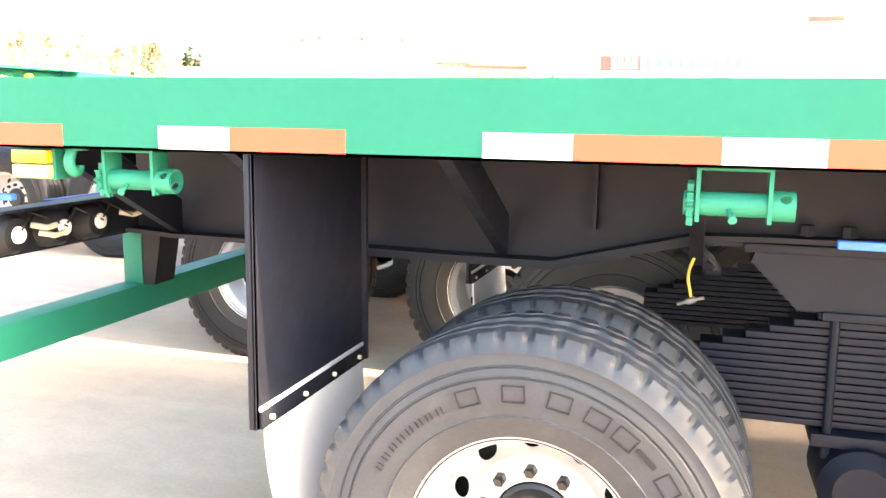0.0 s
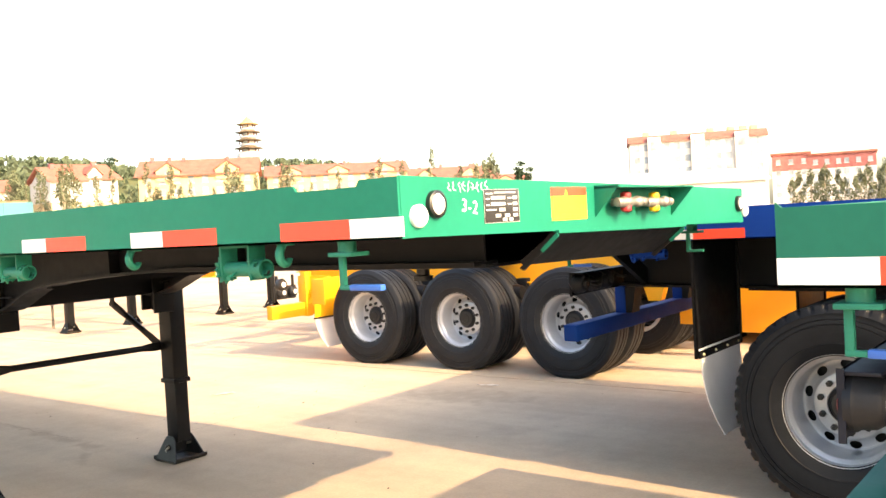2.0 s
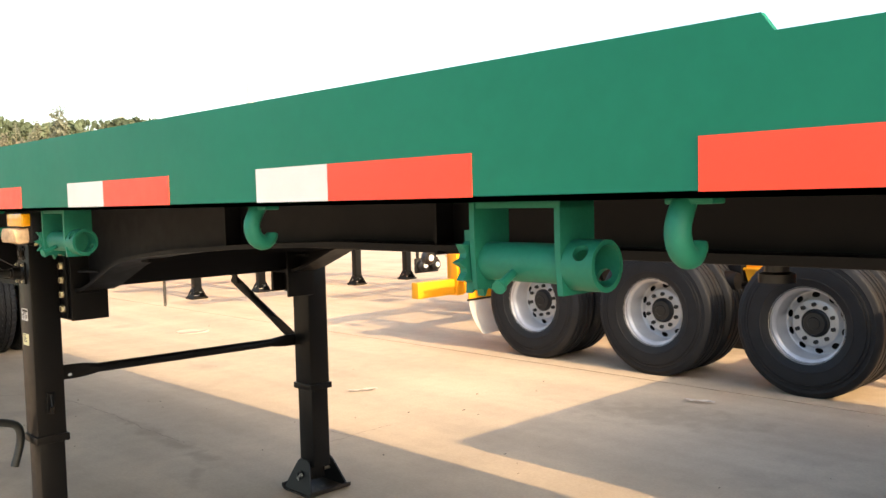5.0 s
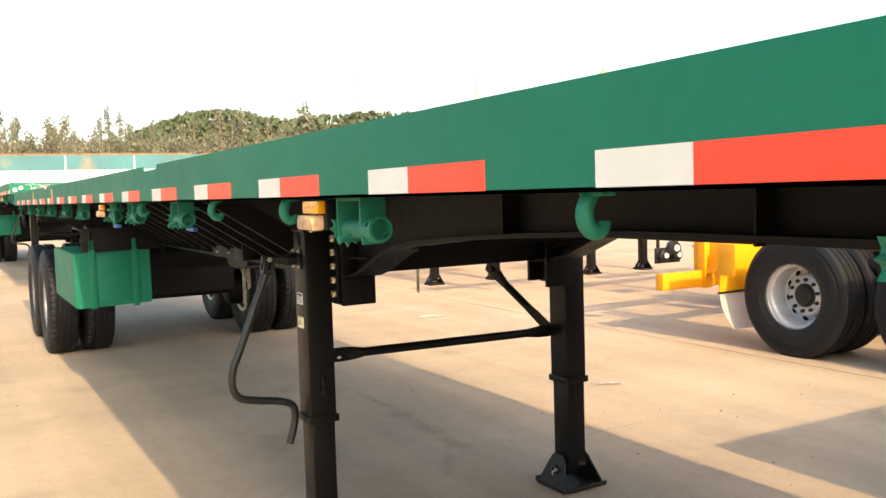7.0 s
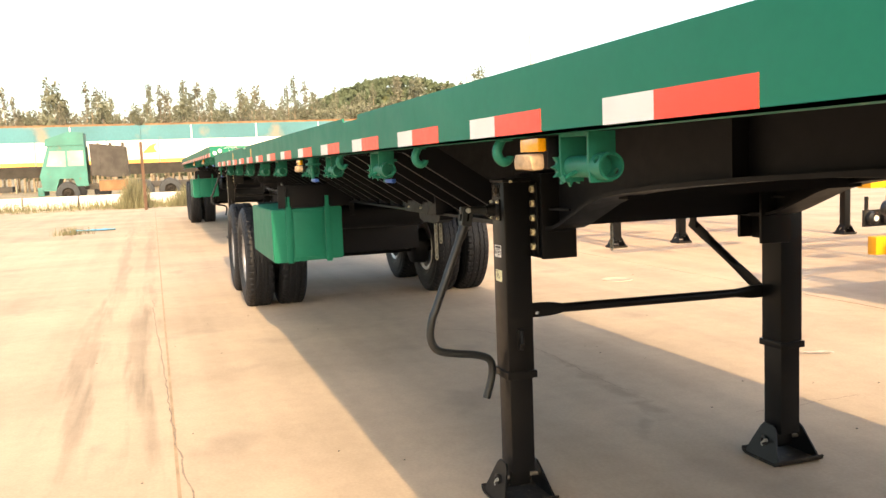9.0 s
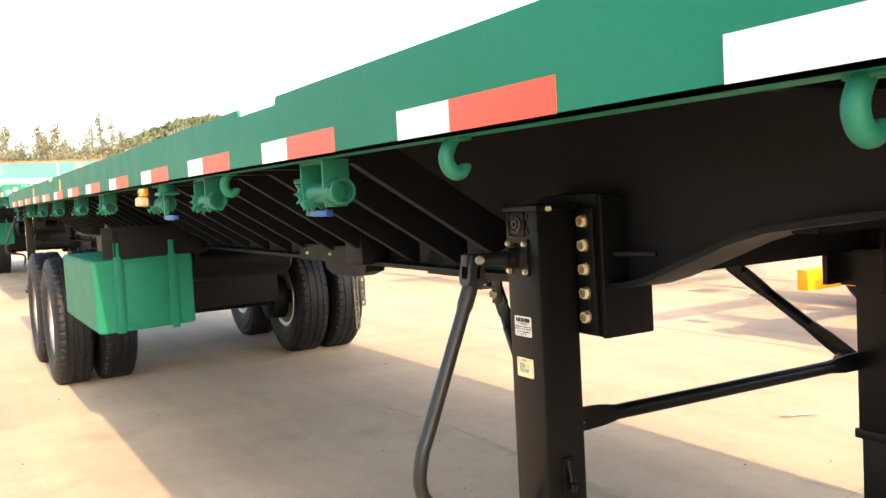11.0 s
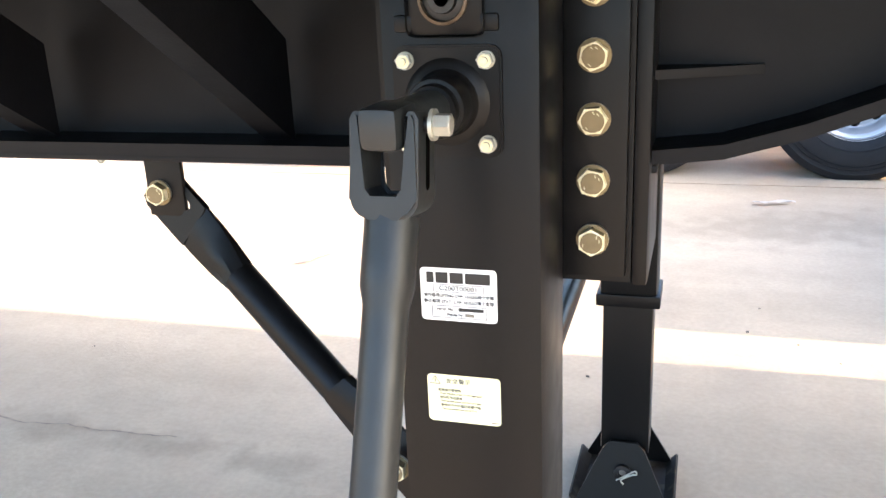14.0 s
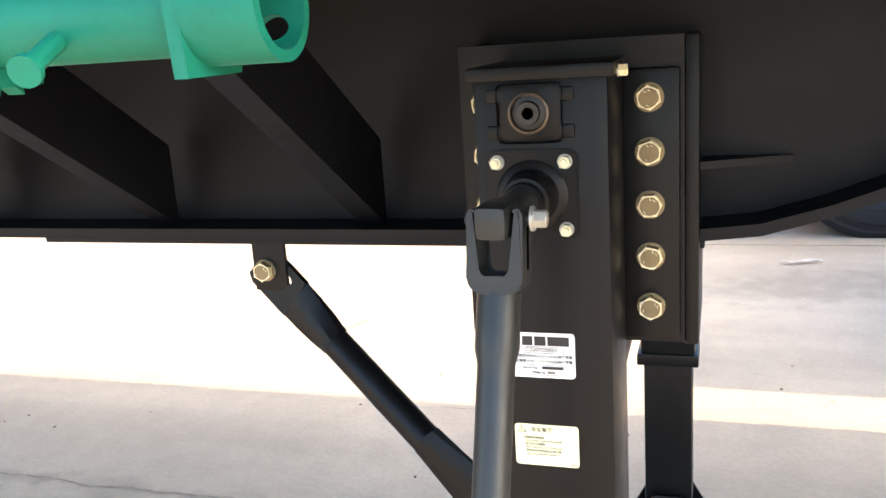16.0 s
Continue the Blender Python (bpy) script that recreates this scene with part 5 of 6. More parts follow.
    part("hose_fitting", rod(rod(B(), (1.850, 0.636, 0.972), (1.918, 0.622, 0.998), 0.0048, 10), (1.874, 0.631, 0.981), (1.896, 0.627, 0.990), 0.0085, 6), CAST, h, "brass hose fitting")
    bm = box(B(), 2.155, 2.40, 0.06, 0.085, z - 0.150, z - 0.134, 0.004)
    lk = part("lock_lever", bm, BLUE_H, t, "blue-painted lock lever")
    bm = rod(B(), (2.38, 0.072, z), (2.38, 0.072, z - 0.148), 0.012, 10)
    part("lever_rod", bm, winch_paint, lk)
    return t


flatbed(Matrix.Translation((BX, BY, 0)), "long green flatbed semi-trailer standing on black landing legs")
flatbed(Matrix.Translation((-18.6, 1.94, 0)) @ Matrix.Scale(1.12, 4), "green flatbed semi-trailer parked behind another one", False)
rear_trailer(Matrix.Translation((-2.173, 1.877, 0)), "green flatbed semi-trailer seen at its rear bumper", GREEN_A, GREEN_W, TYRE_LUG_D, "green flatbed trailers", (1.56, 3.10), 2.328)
rear_trailer(Matrix.Translation((-4.37, 4.65, -0.012)), "blue flatbed semi-trailer with a blue rear bumper", BLUE, BLUE, TYRE_LUG, "blue flatbed trailers", (1.60, 3.04, 4.48), 2.32)


# ---- yellow container chassis trailers ----
def skeletal(at, label, rear_detail=True, wheels=True, legs=False, long=11.5):
    """x runs forward from the rear end, y from the near side."""
    t = thing("chassis_trailer", at, label, "trailer", "yellow chassis trailers")
    for y in (0.75, 1.65):
        bm = box(B(), 0.05, long, y - 0.006, y + 0.006, 0.86, 1.20)
        box(bm, 0.05, long, y - 0.065, y + 0.065, 0.846, 0.862)
        box(bm, 0.05, long, y - 0.065, y + 0.065, 1.20, 1.216)
        part("main_beam", bm, YELLOW, t, "yellow steel beam")
    for x in (0.05, 3.2, 5.8, 8.6, long - 0.2):
        part("cross_bar", box(B(), x, x + 0.16, 0.06, 2.34, 1.06, 1.25, 0.004), YELLOW, t)
    if rear_detail:
        bar = part("bumper", box(B(), 0.22, 0.32, 0.02, 2.38, 0.46, 0.625, 0.004), YELLOW, t, "yellow rear bumper beam")
        for y in (0.55, 1.75):
            bm = box(B(), 0.26, 0.36, y, y + 0.10, 0.45, 1.0, 0.003)
            prism(bm, [(0.34, 0.60), (0.42, 0.60), (0.72, 0.94), (0.64, 0.94)], "y", y + 0.02, y + 0.08)
            part("strut", bm, YELLOW, bar)
        part("side_plate", box(B(), 0.14, 0.72, 0.62, 0.632, 0.62, 0.95, 0.002), YELLOW, t)
        for y in (0.35, 2.0):
            lamp = part("tail_lamp", lathe(B(), [(0.0, 0.0), (0.075, 0.0), (0.078, 0.05), (0.06, 0.075), (0.0, 0.08)], "x", (0.10, y, 0.86), 20), HUB, t, "black round tail lamp")
            part("lamp_back", lathe(B(), [(0.035, 0.078), (0.03, 0.088), (0.0, 0.09)], "x", (0.10, y, 0.86), 14), LABEL_S, lamp)
        # mudguard plate with a white flap behind the rear wheel
        plate = part("mudguard", box(B(), 1.00, 1.008, 0.06, 0.66, 0.495, 0.95, 0.0), YELLOW, t, "yellow mudguard plate")
        part("side_cheek", box(B(), 1.00, 1.20, 0.05, 0.058, 0.66, 0.95, 0.002), YELLOW, plate)
        part("clamp_strip", box(B(), 0.994, 1.014, 0.05, 0.67, 0.485, 0.505, 0.002), HUB, plate)
        bm, rows = B(), []
        for k in range(9):
            q = k / 8
            rows.append([(1.002 + 0.11 * q * q, 0.36 + 0.29 * u * (1 - 0.25 * q * q), 0.49 - 0.33 * q) for u in (-1, -0.5, 0, 0.5, 1)])
        vs = [[bm.verts.new(p) for p in r] for r in rows]
        for a, b in zip(vs, vs[1:]):
            for i in range(4):
                bm.faces.new((a[i], a[i + 1], b[i + 1], b[i]))
        bmesh.ops.solidify(bm, geom=list(bm.faces), thickness=0.006)
        part("mud_flap", bm, WHITE_F, plate, "white rubber mud flap")
    if wheels:
        for k, x in enumerate((1.735, 3.015, 4.285)):
            for side, y in ((-1, 0.27), (1, 2.13)):
                dual_wheel(t, x, y, 0.517, side, TYRE_RIB, 31 * k + 7)
            bm = rod(B(), (x, 0.3, 0.517), (x, 2.1, 0.517), 0.075, 14)
            part("axle", bm, BLACK, t)
            bm = box(B(), x + 0.40, x + 0.52, 0.66, 0.80, 0.74, 0.90, 0.01)
            part("spring_seat", bm, BLACK, t)
            part("brake_chamber", lathe(B(), [(0.0, -0.09), (0.07, -0.09), (0.085, -0.03), (0.085, 0.03), (0.07, 0.1), (0.0, 0.1)], "x", (x + 0.42, 0.60, 0.76), 18), BLACK, t)
            part("spring_hanger", prism(B(), [(x + 0.52, 0.86), (x + 0.76, 0.86), (x + 0.70, 0.68), (x + 0.58, 0.68)], "y", 0.70, 0.80), YELLOW, t, "yellow spring hanger")
        part("side_post", box(B(), 5.02, 5.22, 1.05, 1.15, 0.42, 1.06, 0.004), YELLOW, t)
    if legs:
        for y in (0.58, 1.76):
            bm = box(B(), long - 2.6 - 0.06, long - 2.6 + 0.06, y - 0.06, y + 0.06, 0.12, 1.05, 0.008)
            leg = part("landing_leg", bm, BLACK_LEG, t, "black landing leg")
            foot(t, long - 2.6, y)
    return t


skeletal(pose(-10.1, 7.14, 0), "yellow container chassis trailer with triple rear axles")
skeletal(pose(-24.7, 7.32, 0), "yellow chassis trailer parked on landing legs", False, False, True)
skeletal(pose(-24.1, 10.15, 0), "yellow chassis trailer on black landing legs", False, False, True, 11.4)
skeletal(pose(-12.2, 9.05, 0), "yellow chassis trailer with hanging tail lamps", False, True, False, 6.0)


def hanging_lamps(at):
    t = thing("tail_lamp_bracket", at, "black lamp bracket with two round tail lamps", "lamp")
    bm = box(B(), -0.02, 0.02, -0.26, 0.26, -0.15, 0.10, 0.003)
    for y in (-0.2, 0.2):
        box(bm, -0.02, 0.02, y - 0.02, y + 0.02, 0.1, 0.3)
    part("bracket", bm, HUB, t)
    for y in (-0.14, 0.14):
        lamp = part("tail_lamp", lathe(B(), [(0.10, 0.0), (0.10, 0.08), (0.07, 0.11), (0.0, 0.115)], "x", (0.02, y, -0.02), 20), HUB, t)
        part("lamp_back", lathe(B(), [(0.045, 0.112), (0.04, 0.125), (0.0, 0.127)], "x", (0.02, y, -0.02), 14), LABEL_S, lamp, "white lamp back")


hanging_lamps(Matrix.Translation((-12.08, 9.42, 0.585)) @ Matrix.Scale(0.82, 4))

# long yellow side panel of a trailer further back
t = thing("box_trailer", (-6.25, 9.75, 0), "yellow trailer with a plain panelled side", "trailer")
for k in range(5):
    part("side_panel", box(B(), 0.02 + 1.9 * k, 1.9 + 1.9 * k, 0.0, 0.03, 0.13, 1.28, 0.006), YELLOW, t)
part("body", box(B(), 0.05, 9.4, 0.05, 2.4, 0.20, 1.26, 0.01), YELLOW, t)
for x in (6.6, 8.0):
    dual_wheel(t, x, 0.3, 0.517, -1, TYRE_RIB)
for x in (0.9, 5.2):
    part("support_leg", box(B(), x, x + 0.14, 0.5, 0.64, 0.0, 0.5, 0.006), BLACK_LEG, t)


# ---- small things on the paving ----
def ring_path(n, f):
    return [f(i / (n - 1)) for i in range(n)]


rnd = random.Random(11)
PEBBLE = surface("dark_debris", (0.10, 0.08, 0.06), 0.9, vary=0.3, scale=50)
KNOWN = [(-7.85, 4.79), (-7.68, 5.13), (-9.46, 3.16), (-8.65, 3.19), (-10.99, 3.37), (-9.40, 4.13), (-8.90, 4.24), (-6.45, 5.07), (-7.03, 4.35), (-15.18, 0.16), (-5.3, 5.1), (-4.95, 5.6)]
for k in range(60):
    x, y = KNOWN[k] if k < len(KNOWN) else (rnd.uniform(-15, -4.5), rnd.uniform(0.4, 7.5))
    bm = B()
    bmesh.ops.create_icosphere(bm, subdivisions=1, radius=rnd.uniform(0.003, 0.008))
    for v in bm.verts:
        v.co = Vector((v.co.x * rnd.uniform(0.8, 1.6), v.co.y, v.co.z * 0.45 + 0.006))
    solid("pebble", bm, PEBBLE, "small dark clod lying on the concrete", "debris", "clods on the paving", m=pose(x, y, 0, 0, 0, rnd.uniform(0, 180)))
PAPER = surface("pale_scrap", (0.50, 0.44, 0.37), 0.8, vary=0.15, scale=20)
for x, y, a in ((-6.30, 6.66, 12), (-8.47, 5.36, 60)):
    bm = B()
    bmesh.ops.create_grid(bm, x_segments=8, y_segments=3, size=0.5)
    for v in bm.verts:
        v.co = Vector((v.co.x * 0.22, v.co.y * 0.03 + 0.01 * math.sin(9 * v.co.x), 0.008 + 0.012 * noise.noise(v.co * 5) + 0.006))
    bmesh.ops.solidify(bm, geom=list(bm.faces), thickness=0.002)
    solid("paper_scrap", bm, PAPER, "crumpled pale paper strip on the concrete", "paper", "scraps", m=pose(x, y, 0.006, 0, 0, a))
cover = lathe(B(), [(0.0, 0.004), (0.30, 0.004), (0.31, 0.009), (0.36, 0.009), (0.37, 0.0)], "z", (0, 0, 0), 32)
solid("manhole_cover", cover, surface("pale_iron", (0.44, 0.36, 0.27), 0.8, vary=0.15, scale=8, bump=0.3), "pale round manhole cover in the paving", "manhole", m=pose(-12.58, 6.10, 0) @ Matrix.Diagonal((0.5, 0.5, 1, 1)))
CRACK = surface("dark_crack", (0.26, 0.20, 0.15), 0.95, vary=0.3, scale=30)


def crack(pts, width, seed):
    r, bm, rows = random.Random(seed), B(), []
    ps = smooth_path([(x, y, 0.0) for x, y in pts], 14)
    for i, p in enumerate(ps):
        along = (ps[min(i + 1, len(ps) - 1)] - ps[max(i - 1, 0)]).normalized()
        across = Vector((-along.y, along.x, 0))
        c = p + across * (0.018 * noise.noise(p * 6.0) + 0.010 * (r.random() - 0.5)) + Vector((0, 0, 0.0016))
        w = width * (0.5 + r.random())
        rows.append((bm.verts.new(c - across * w), bm.verts.new(c + across * w)))
    for a, b in zip(rows, rows[1:]):
        bm.faces.new((a[0], b[0], b[1], a[1]))
    solid("crack", bm, CRACK, "thin dark crack in the concrete", "crack", kind="structure")


crack([(-14, 0.92), (-12.6, 0.94), (-10, 1.0), (-8.5, 1.03), (-7.4, 1.09), (-6.6, 1.12)], 0.004, 1)
# crack lines under the trailer
crack([(-10.75, 3.10), (-10.5, 3.55), (-9.95, 3.68), (-9.25, 3.71), (-8.67, 3.69), (-8.2, 3.70)], 0.003, 2)
crack([(-7.53, 4.84), (-7.52, 4.42), (-7.51, 4.10)], 0.0025, 3)
crack([(-7.53, 4.50), (-7.64, 4.48), (-7.75, 4.47)], 0.002, 4)


# ---- background ----
C0 = Vector((-2.6, 0.6, 0))


def spot(az, dist):
    """A place at so many degrees from +y towards -x."""
    return C0 + dist * Vector((-math.sin(radians(az)), math.cos(radians(az)), 0))


# Leaf colours are paled to carry distance haze, except on the dark conifers
LEAF = surface("dull_green_leaves", (0.175, 0.185, 0.135), 0.9, vary=0.22, scale=0.6, island=0.25, spec=0.2)
LEAF_Y = surface("hazed_yellowish_leaves", (0.19, 0.185, 0.14), 0.9, vary=0.22, scale=0.6, island=0.3, spec=0.2)
LEAF_T = surface("green_poplar_leaves", (0.155, 0.17, 0.10), 0.85, vary=0.3, scale=0.6, island=0.5, spec=0.2)
LEAF_H = surface("hazy_hill_leaves", (0.098, 0.124, 0.078), 0.95, vary=0.2, scale=0.1, island=0.18, spec=0.1)
LEAF_D = surface("dark_conifer_leaves", (0.035, 0.06, 0.03), 0.85, vary=0.3, scale=0.6, island=0.5, spec=0.2)
BARK = surface("pale_bark", (0.28, 0.22, 0.15), 0.9, vary=0.3, scale=4, bump=0.3)


def leaf_cloud(bm, r, centre, size, n, leaf):
    for _ in range(n):
        while True:
            p = Vector([r.uniform(-1, 1) for _ in range(3)])
            if 0.25 < p.length < 1.0:
                break
        c = centre + Vector((p.x * size[0], p.y * size[1], p.z * size[2]))
        q = Euler((r.uniform(0, 6.3), r.uniform(0, 6.3), r.uniform(0, 6.3))).to_matrix()
        s = leaf * r.uniform(0.5, 1.3)
        vs = [bm.verts.new(c + q @ Vector(k) * s) for k in ((-1, -0.4, 0), (0.2, -0.6, 0.1), (1, 0.1, 0), (0.1, 0.6, -0.1))]
        bm.faces.new(vs)


def tree_kind(seed, high, wide, bare, leaves, leaf, conifer=False):
    r = random.Random(seed)
    trunk = sweep(B(), smooth_path([(0, 0, -0.3), (r.uniform(-.1, .1), r.uniform(-.1, .1), high * 0.3), (r.uniform(-.2, .2), r.uniform(-.2, .2), high * 0.65), (r.uniform(-.2, .2), 0, high * 0.97)], 4), lambda q: 0.016 * high * (1.05 - q), 7)
    crown, n = B(), 22 if not conifer else 16
    for k in range(n):
        q = bare + (1 - bare) * (k + r.random()) / n
        z = high * q
        a = r.uniform(0, 6.3)
        reach = wide * (0.95 - 0.8 * q if conifer else math.sin(math.pi * min(0.97, (q - bare) / (1 - bare) * 0.8 + 0.18))) * r.uniform(0.45, 1.0)
        tip = Vector((math.cos(a) * reach * 0.7, math.sin(a) * reach * 0.7, z + reach * (0.5 if not conifer else -0.05)))
        sweep(trunk, [(0, 0, z - reach * 0.3), tip * 0.5 + Vector((0, 0, z * 0.5)), tip], 0.004 * high * (1.1 - q), 4)
        leaf_cloud(crown, r, tip, (wide * 0.34, wide * 0.34, wide * 0.5 if not conifer else wide * 0.16), leaves // n, leaf)
    return mesh_of("trunk", trunk, BARK), crown


KINDS = []
for seed, (high, wide, bare, nl, lf, mat) in enumerate(((10.5, 1.05, 0.28, 900, 0.14, LEAF), (9.0, 1.2, 0.22, 1000, 0.14, LEAF_Y), (11.5, 0.85, 0.45, 620, 0.13, LEAF), (8.0, 1.6, 0.15, 1500, 0.15, LEAF), (10.0, 0.75, 0.5, 480, 0.13, LEAF_Y))):
    tr, cr = tree_kind(seed + 3, high, wide, bare, nl, lf)
    KINDS.append((tr, mesh_of("crown", cr, mat, False), high))
TOWN = []
for tr, cr, high in KINDS:
    cr = cr.copy()
    cr.materials.clear()
    cr.materials.append(LEAF_T)
    TOWN.append((tr, cr, high))
tr, cr = tree_kind(40, 9.0, 2.2, 0.12, 1100, 0.2, True)
CONIFER = (tr, mesh_of("crown", cr, LEAF_D, False), 9.0)


def plant(kind, p, scale, turn, label, group):
    t = thing("tree", Matrix.LocRotScale(p, Euler((0, 0, turn)), (scale,) * 3), label, "tree", group)
    put("trunk", kind[0], t)
    put("crown", kind[1], t)


def tree_row(az0, az1, n, dist, tall, seed, label, group, kinds=KINDS, jitter=8.0):
    r = random.Random(seed)
    for k in range(n):
        az = az0 + (az1 - az0) * (k + r.uniform(0.1, 0.9)) / n
        kd = r.choice(kinds)
        plant(kd, spot(az, dist + r.uniform(-jitter, jitter)), tall / kd[2] * r.uniform(0.62, 1.16), r.uniform(0, 6.3), label, group)


tree_row(103, 69, 104, 108, 10.0, 1, "slim roadside tree with a thin crown", "trees behind the yard")
tree_row(103, 69, 74, 98, 7.8, 2, "young slim tree with sparse leaves", "trees behind the yard", jitter=5)
tree_row(70.0, 33.8, 52, 118, 9.4, 3, "poplar with a narrow green crown", "poplars before the houses", TOWN, 9)
tree_row(16, 8.5, 16, 112, 4.8, 4, "bushy green roadside tree", "trees by the white buildings", TOWN[3:4], 6)
tree_row(8, -14, 10, 84, 2.8, 5, "low bushy tree by the blue shed", "trees by the shed", TOWN[3:4], 4)
for az, d, h in ((32.7, 230, 15.5), (32.1, 232, 14.0), (58.5, 300, 27), (-8.6, 70, 2.8)):
    plant(CONIFER, spot(az, d), h / 9.0, az, "dark green conical conifer", "conifers")


r, bm = random.Random(77), B()
for k in range(760):
    az = r.uniform(66, 104)
    p = spot(az, r.uniform(114, 126))
    top = 8.9 + 1.7 * noise.noise(Vector((az * 0.35, 3.0, 0))) + r.uniform(-0.8, 0.8)
    for zz in (0.45, 0.66, 0.86):
        leaf_cloud(bm, r, p + Vector((0, 0, top * zz)), (1.5, 1.5, top * 0.15), 15, 0.27)
solid("far_woods", bm, LEAF_Y, "dense band of pale green woods behind the yard", "woods", kind="stuff")


def hill(name, az, dist, wide, deep, high, clumps, seed, label):
    r, c = random.Random(seed), spot(az, dist)
    out = (c - C0).normalized()
    side = Vector((-out.y, out.x, 0))

    def up(u, v):
        return high * math.exp(-(u * u + v * v) * 1.6) * (1 + 0.09 * noise.noise(Vector((u * 2.4 + seed, v * 2.4, 0))))
    bm, n = B(), 26
    grid = [[bm.verts.new(c + side * wide * (2 * i / n - 1) * 1.3 + out * deep * (2 * j / n - 1) * 1.3 + Vector((0, 0, up((2 * i / n - 1) * 1.3, (2 * j / n - 1) * 1.3) - 2.5))) for j in range(n + 1)] for i in range(n + 1)]
    for i in range(n):
        for j in range(n):
            bm.faces.new((grid[i][j], grid[i + 1][j], grid[i + 1][j + 1], grid[i][j + 1]))
    solid(name, bm, surface(name + "_soil", (0.09, 0.10, 0.04), 0.95, vary=0.3, scale=0.05), label, "hill", kind="structure")
    bm = B()
    for _ in range(clumps):
        u, v = r.uniform(-1.2, 1.2), r.uniform(-1.2, 0.25)
        p = c + side * wide * u + out * deep * v + Vector((0, 0, up(u, v) - 0.5))
        leaf_cloud(bm, r, p + Vector((0, 0, 1.2)), (2.4, 2.4, 1.7), 10, dist / 330.0)
    solid(name + "_woods", bm, LEAF_H, "dense green woods covering the hill", "woods", kind="stuff")


hill("far_hill", 74, 420, 98, 60, 40, 2000, 5, "round wooded hill behind the yard")
hill("long_hill", 65, 430, 190, 60, 37.5, 3000, 9, "long wooded ridge behind the houses")
hill("low_hill", 47.9, 460, 130, 60, 36, 1700, 14, "low wooded ridge with houses before it")

WALL_W = surface("white_render", (0.60, 0.57, 0.53), 0.85, vary=0.07, scale=0.5, grain=0.06)
WALL_Y = surface("ochre_render", (0.50, 0.37, 0.21), 0.85, vary=0.1, scale=0.5, grain=0.06)
ROOF_R = surface("red_roof_tiles", (0.33, 0.115, 0.080), 0.85, vary=0.2, scale=0.8, grain=0.25, grain_scale=6)
# Window glass lightened in its colour to imitate haze in the distance
GLASS_D = surface("haze_paled_glass", (0.26, 0.29, 0.32), 0.25, vary=0.3, scale=0.5)
BRICK_R = surface("red_brick_wall", (0.36, 0.12, 0.11), 0.9, vary=0.2, scale=0.8, grain=0.2, grain_scale=8)
WIN = mesh_of("window", box(B(), -0.6, 0.6, -0.06, 0.1, 0.0, 1.4), GLASS_D)
SILL = mesh_of("sill", box(B(), -0.7, 0.7, -0.14, 0.1, -0.12, 0.0), WALL_W)


def facade(parent, x0, x1, z0, z1, nx, nz, y, skip=0, scale=1.0):
    for i in range(nx):
        for k in range(nz):
            m = pose(x0 + (x1 - x0) * (i + 0.5) / nx, y, z0 + (z1 - z0) * (k + 0.3) / nz) @ Matrix.Diagonal((scale, 1, scale, 1))
            w = put("window", WIN, parent, m)
            put("sill", SILL, w, Matrix.Identity(4))


def facing(az, dist, turn=0.0):
    """A frame at that spot whose -y side looks back at the yard."""
    p = spot(az, dist)
    return pose(p.x, p.y, 0, 0, 0, az + turn)


def house(az, dist, wide, deep, wall_top, ridge, base, walls, label, nx, nz, lower=None, turn=0.0, gables=1):
    t = thing("house", facing(az, dist, turn), label, "house", "red-roofed houses")
    part("wall", box(B(), -wide / 2, wide / 2, 0, deep, 0, wall_top), walls, t)
    if lower:
        part("lower_wall", box(B(), -wide / 2 - 0.05, wide / 2 + 0.05, -0.06, deep + 0.06, 0, base + (wall_top - base) * 0.42), lower, t)
    e = 0.7
    bm = prism(B(), [(-e, wall_top - 0.25), (deep / 2, ridge), (deep + e, wall_top - 0.25), (deep + e, wall_top), (deep / 2, ridge + 0.3), (-e, wall_top)], "x", -wide / 2 - e, wide / 2 + e)
    roof = part("roof", bm, ROOF_R, t, "red tiled roof")
    part("gable", prism(B(), [(0.1, wall_top - 0.3), (deep - 0.1, wall_top - 0.3), (deep / 2, ridge - 0.05)], "x", -wide / 2 + 0.05, wide / 2 - 0.05), walls, t)
    for g in range(gables):
        gx = -wide / 2 + wide * (g + 0.5) / gables
        gw = min(2.4, wide * 0.14)
        hh = (ridge - wall_top) * 0.72
        part("dormer", prism(B(), [(gx - gw, wall_top - 1.2), (gx + gw, wall_top - 1.2), (gx + gw, wall_top + hh * 0.35), (gx, wall_top + hh), (gx - gw, wall_top + hh * 0.35)], "y", -0.35, deep * 0.35), walls, t)
        put("window", WIN, t, pose(gx, -0.36, wall_top - 0.7))
        bm = prism(B(), [(gx - gw - 0.4, wall_top + hh * 0.30), (gx, wall_top + hh + 0.1), (gx + gw + 0.4, wall_top + hh * 0.30), (gx + gw + 0.4, wall_top + hh * 0.45), (gx, wall_top + hh + 0.4), (gx - gw - 0.4, wall_top + hh * 0.45)], "y", -0.6, deep * 0.42)
        part("dormer_roof", bm, ROOF_R, t)
    r = random.Random(int(az * 7))
    for k in range(max(1, int(wide / 6))):
        x = r.uniform(-wide / 2 + 1, wide / 2 - 1)
        part("chimney", box(B(), x, x + 0.8, deep * 0.42, deep * 0.42 + 0.8, ridge - 0.9, ridge + r.uniform(0.5, 1.1), 0.03), BRICK_R, roof)
    facade(t, -wide / 2 + 0.5, wide / 2 - 0.5, base, wall_top, nx, nz, 0.0)


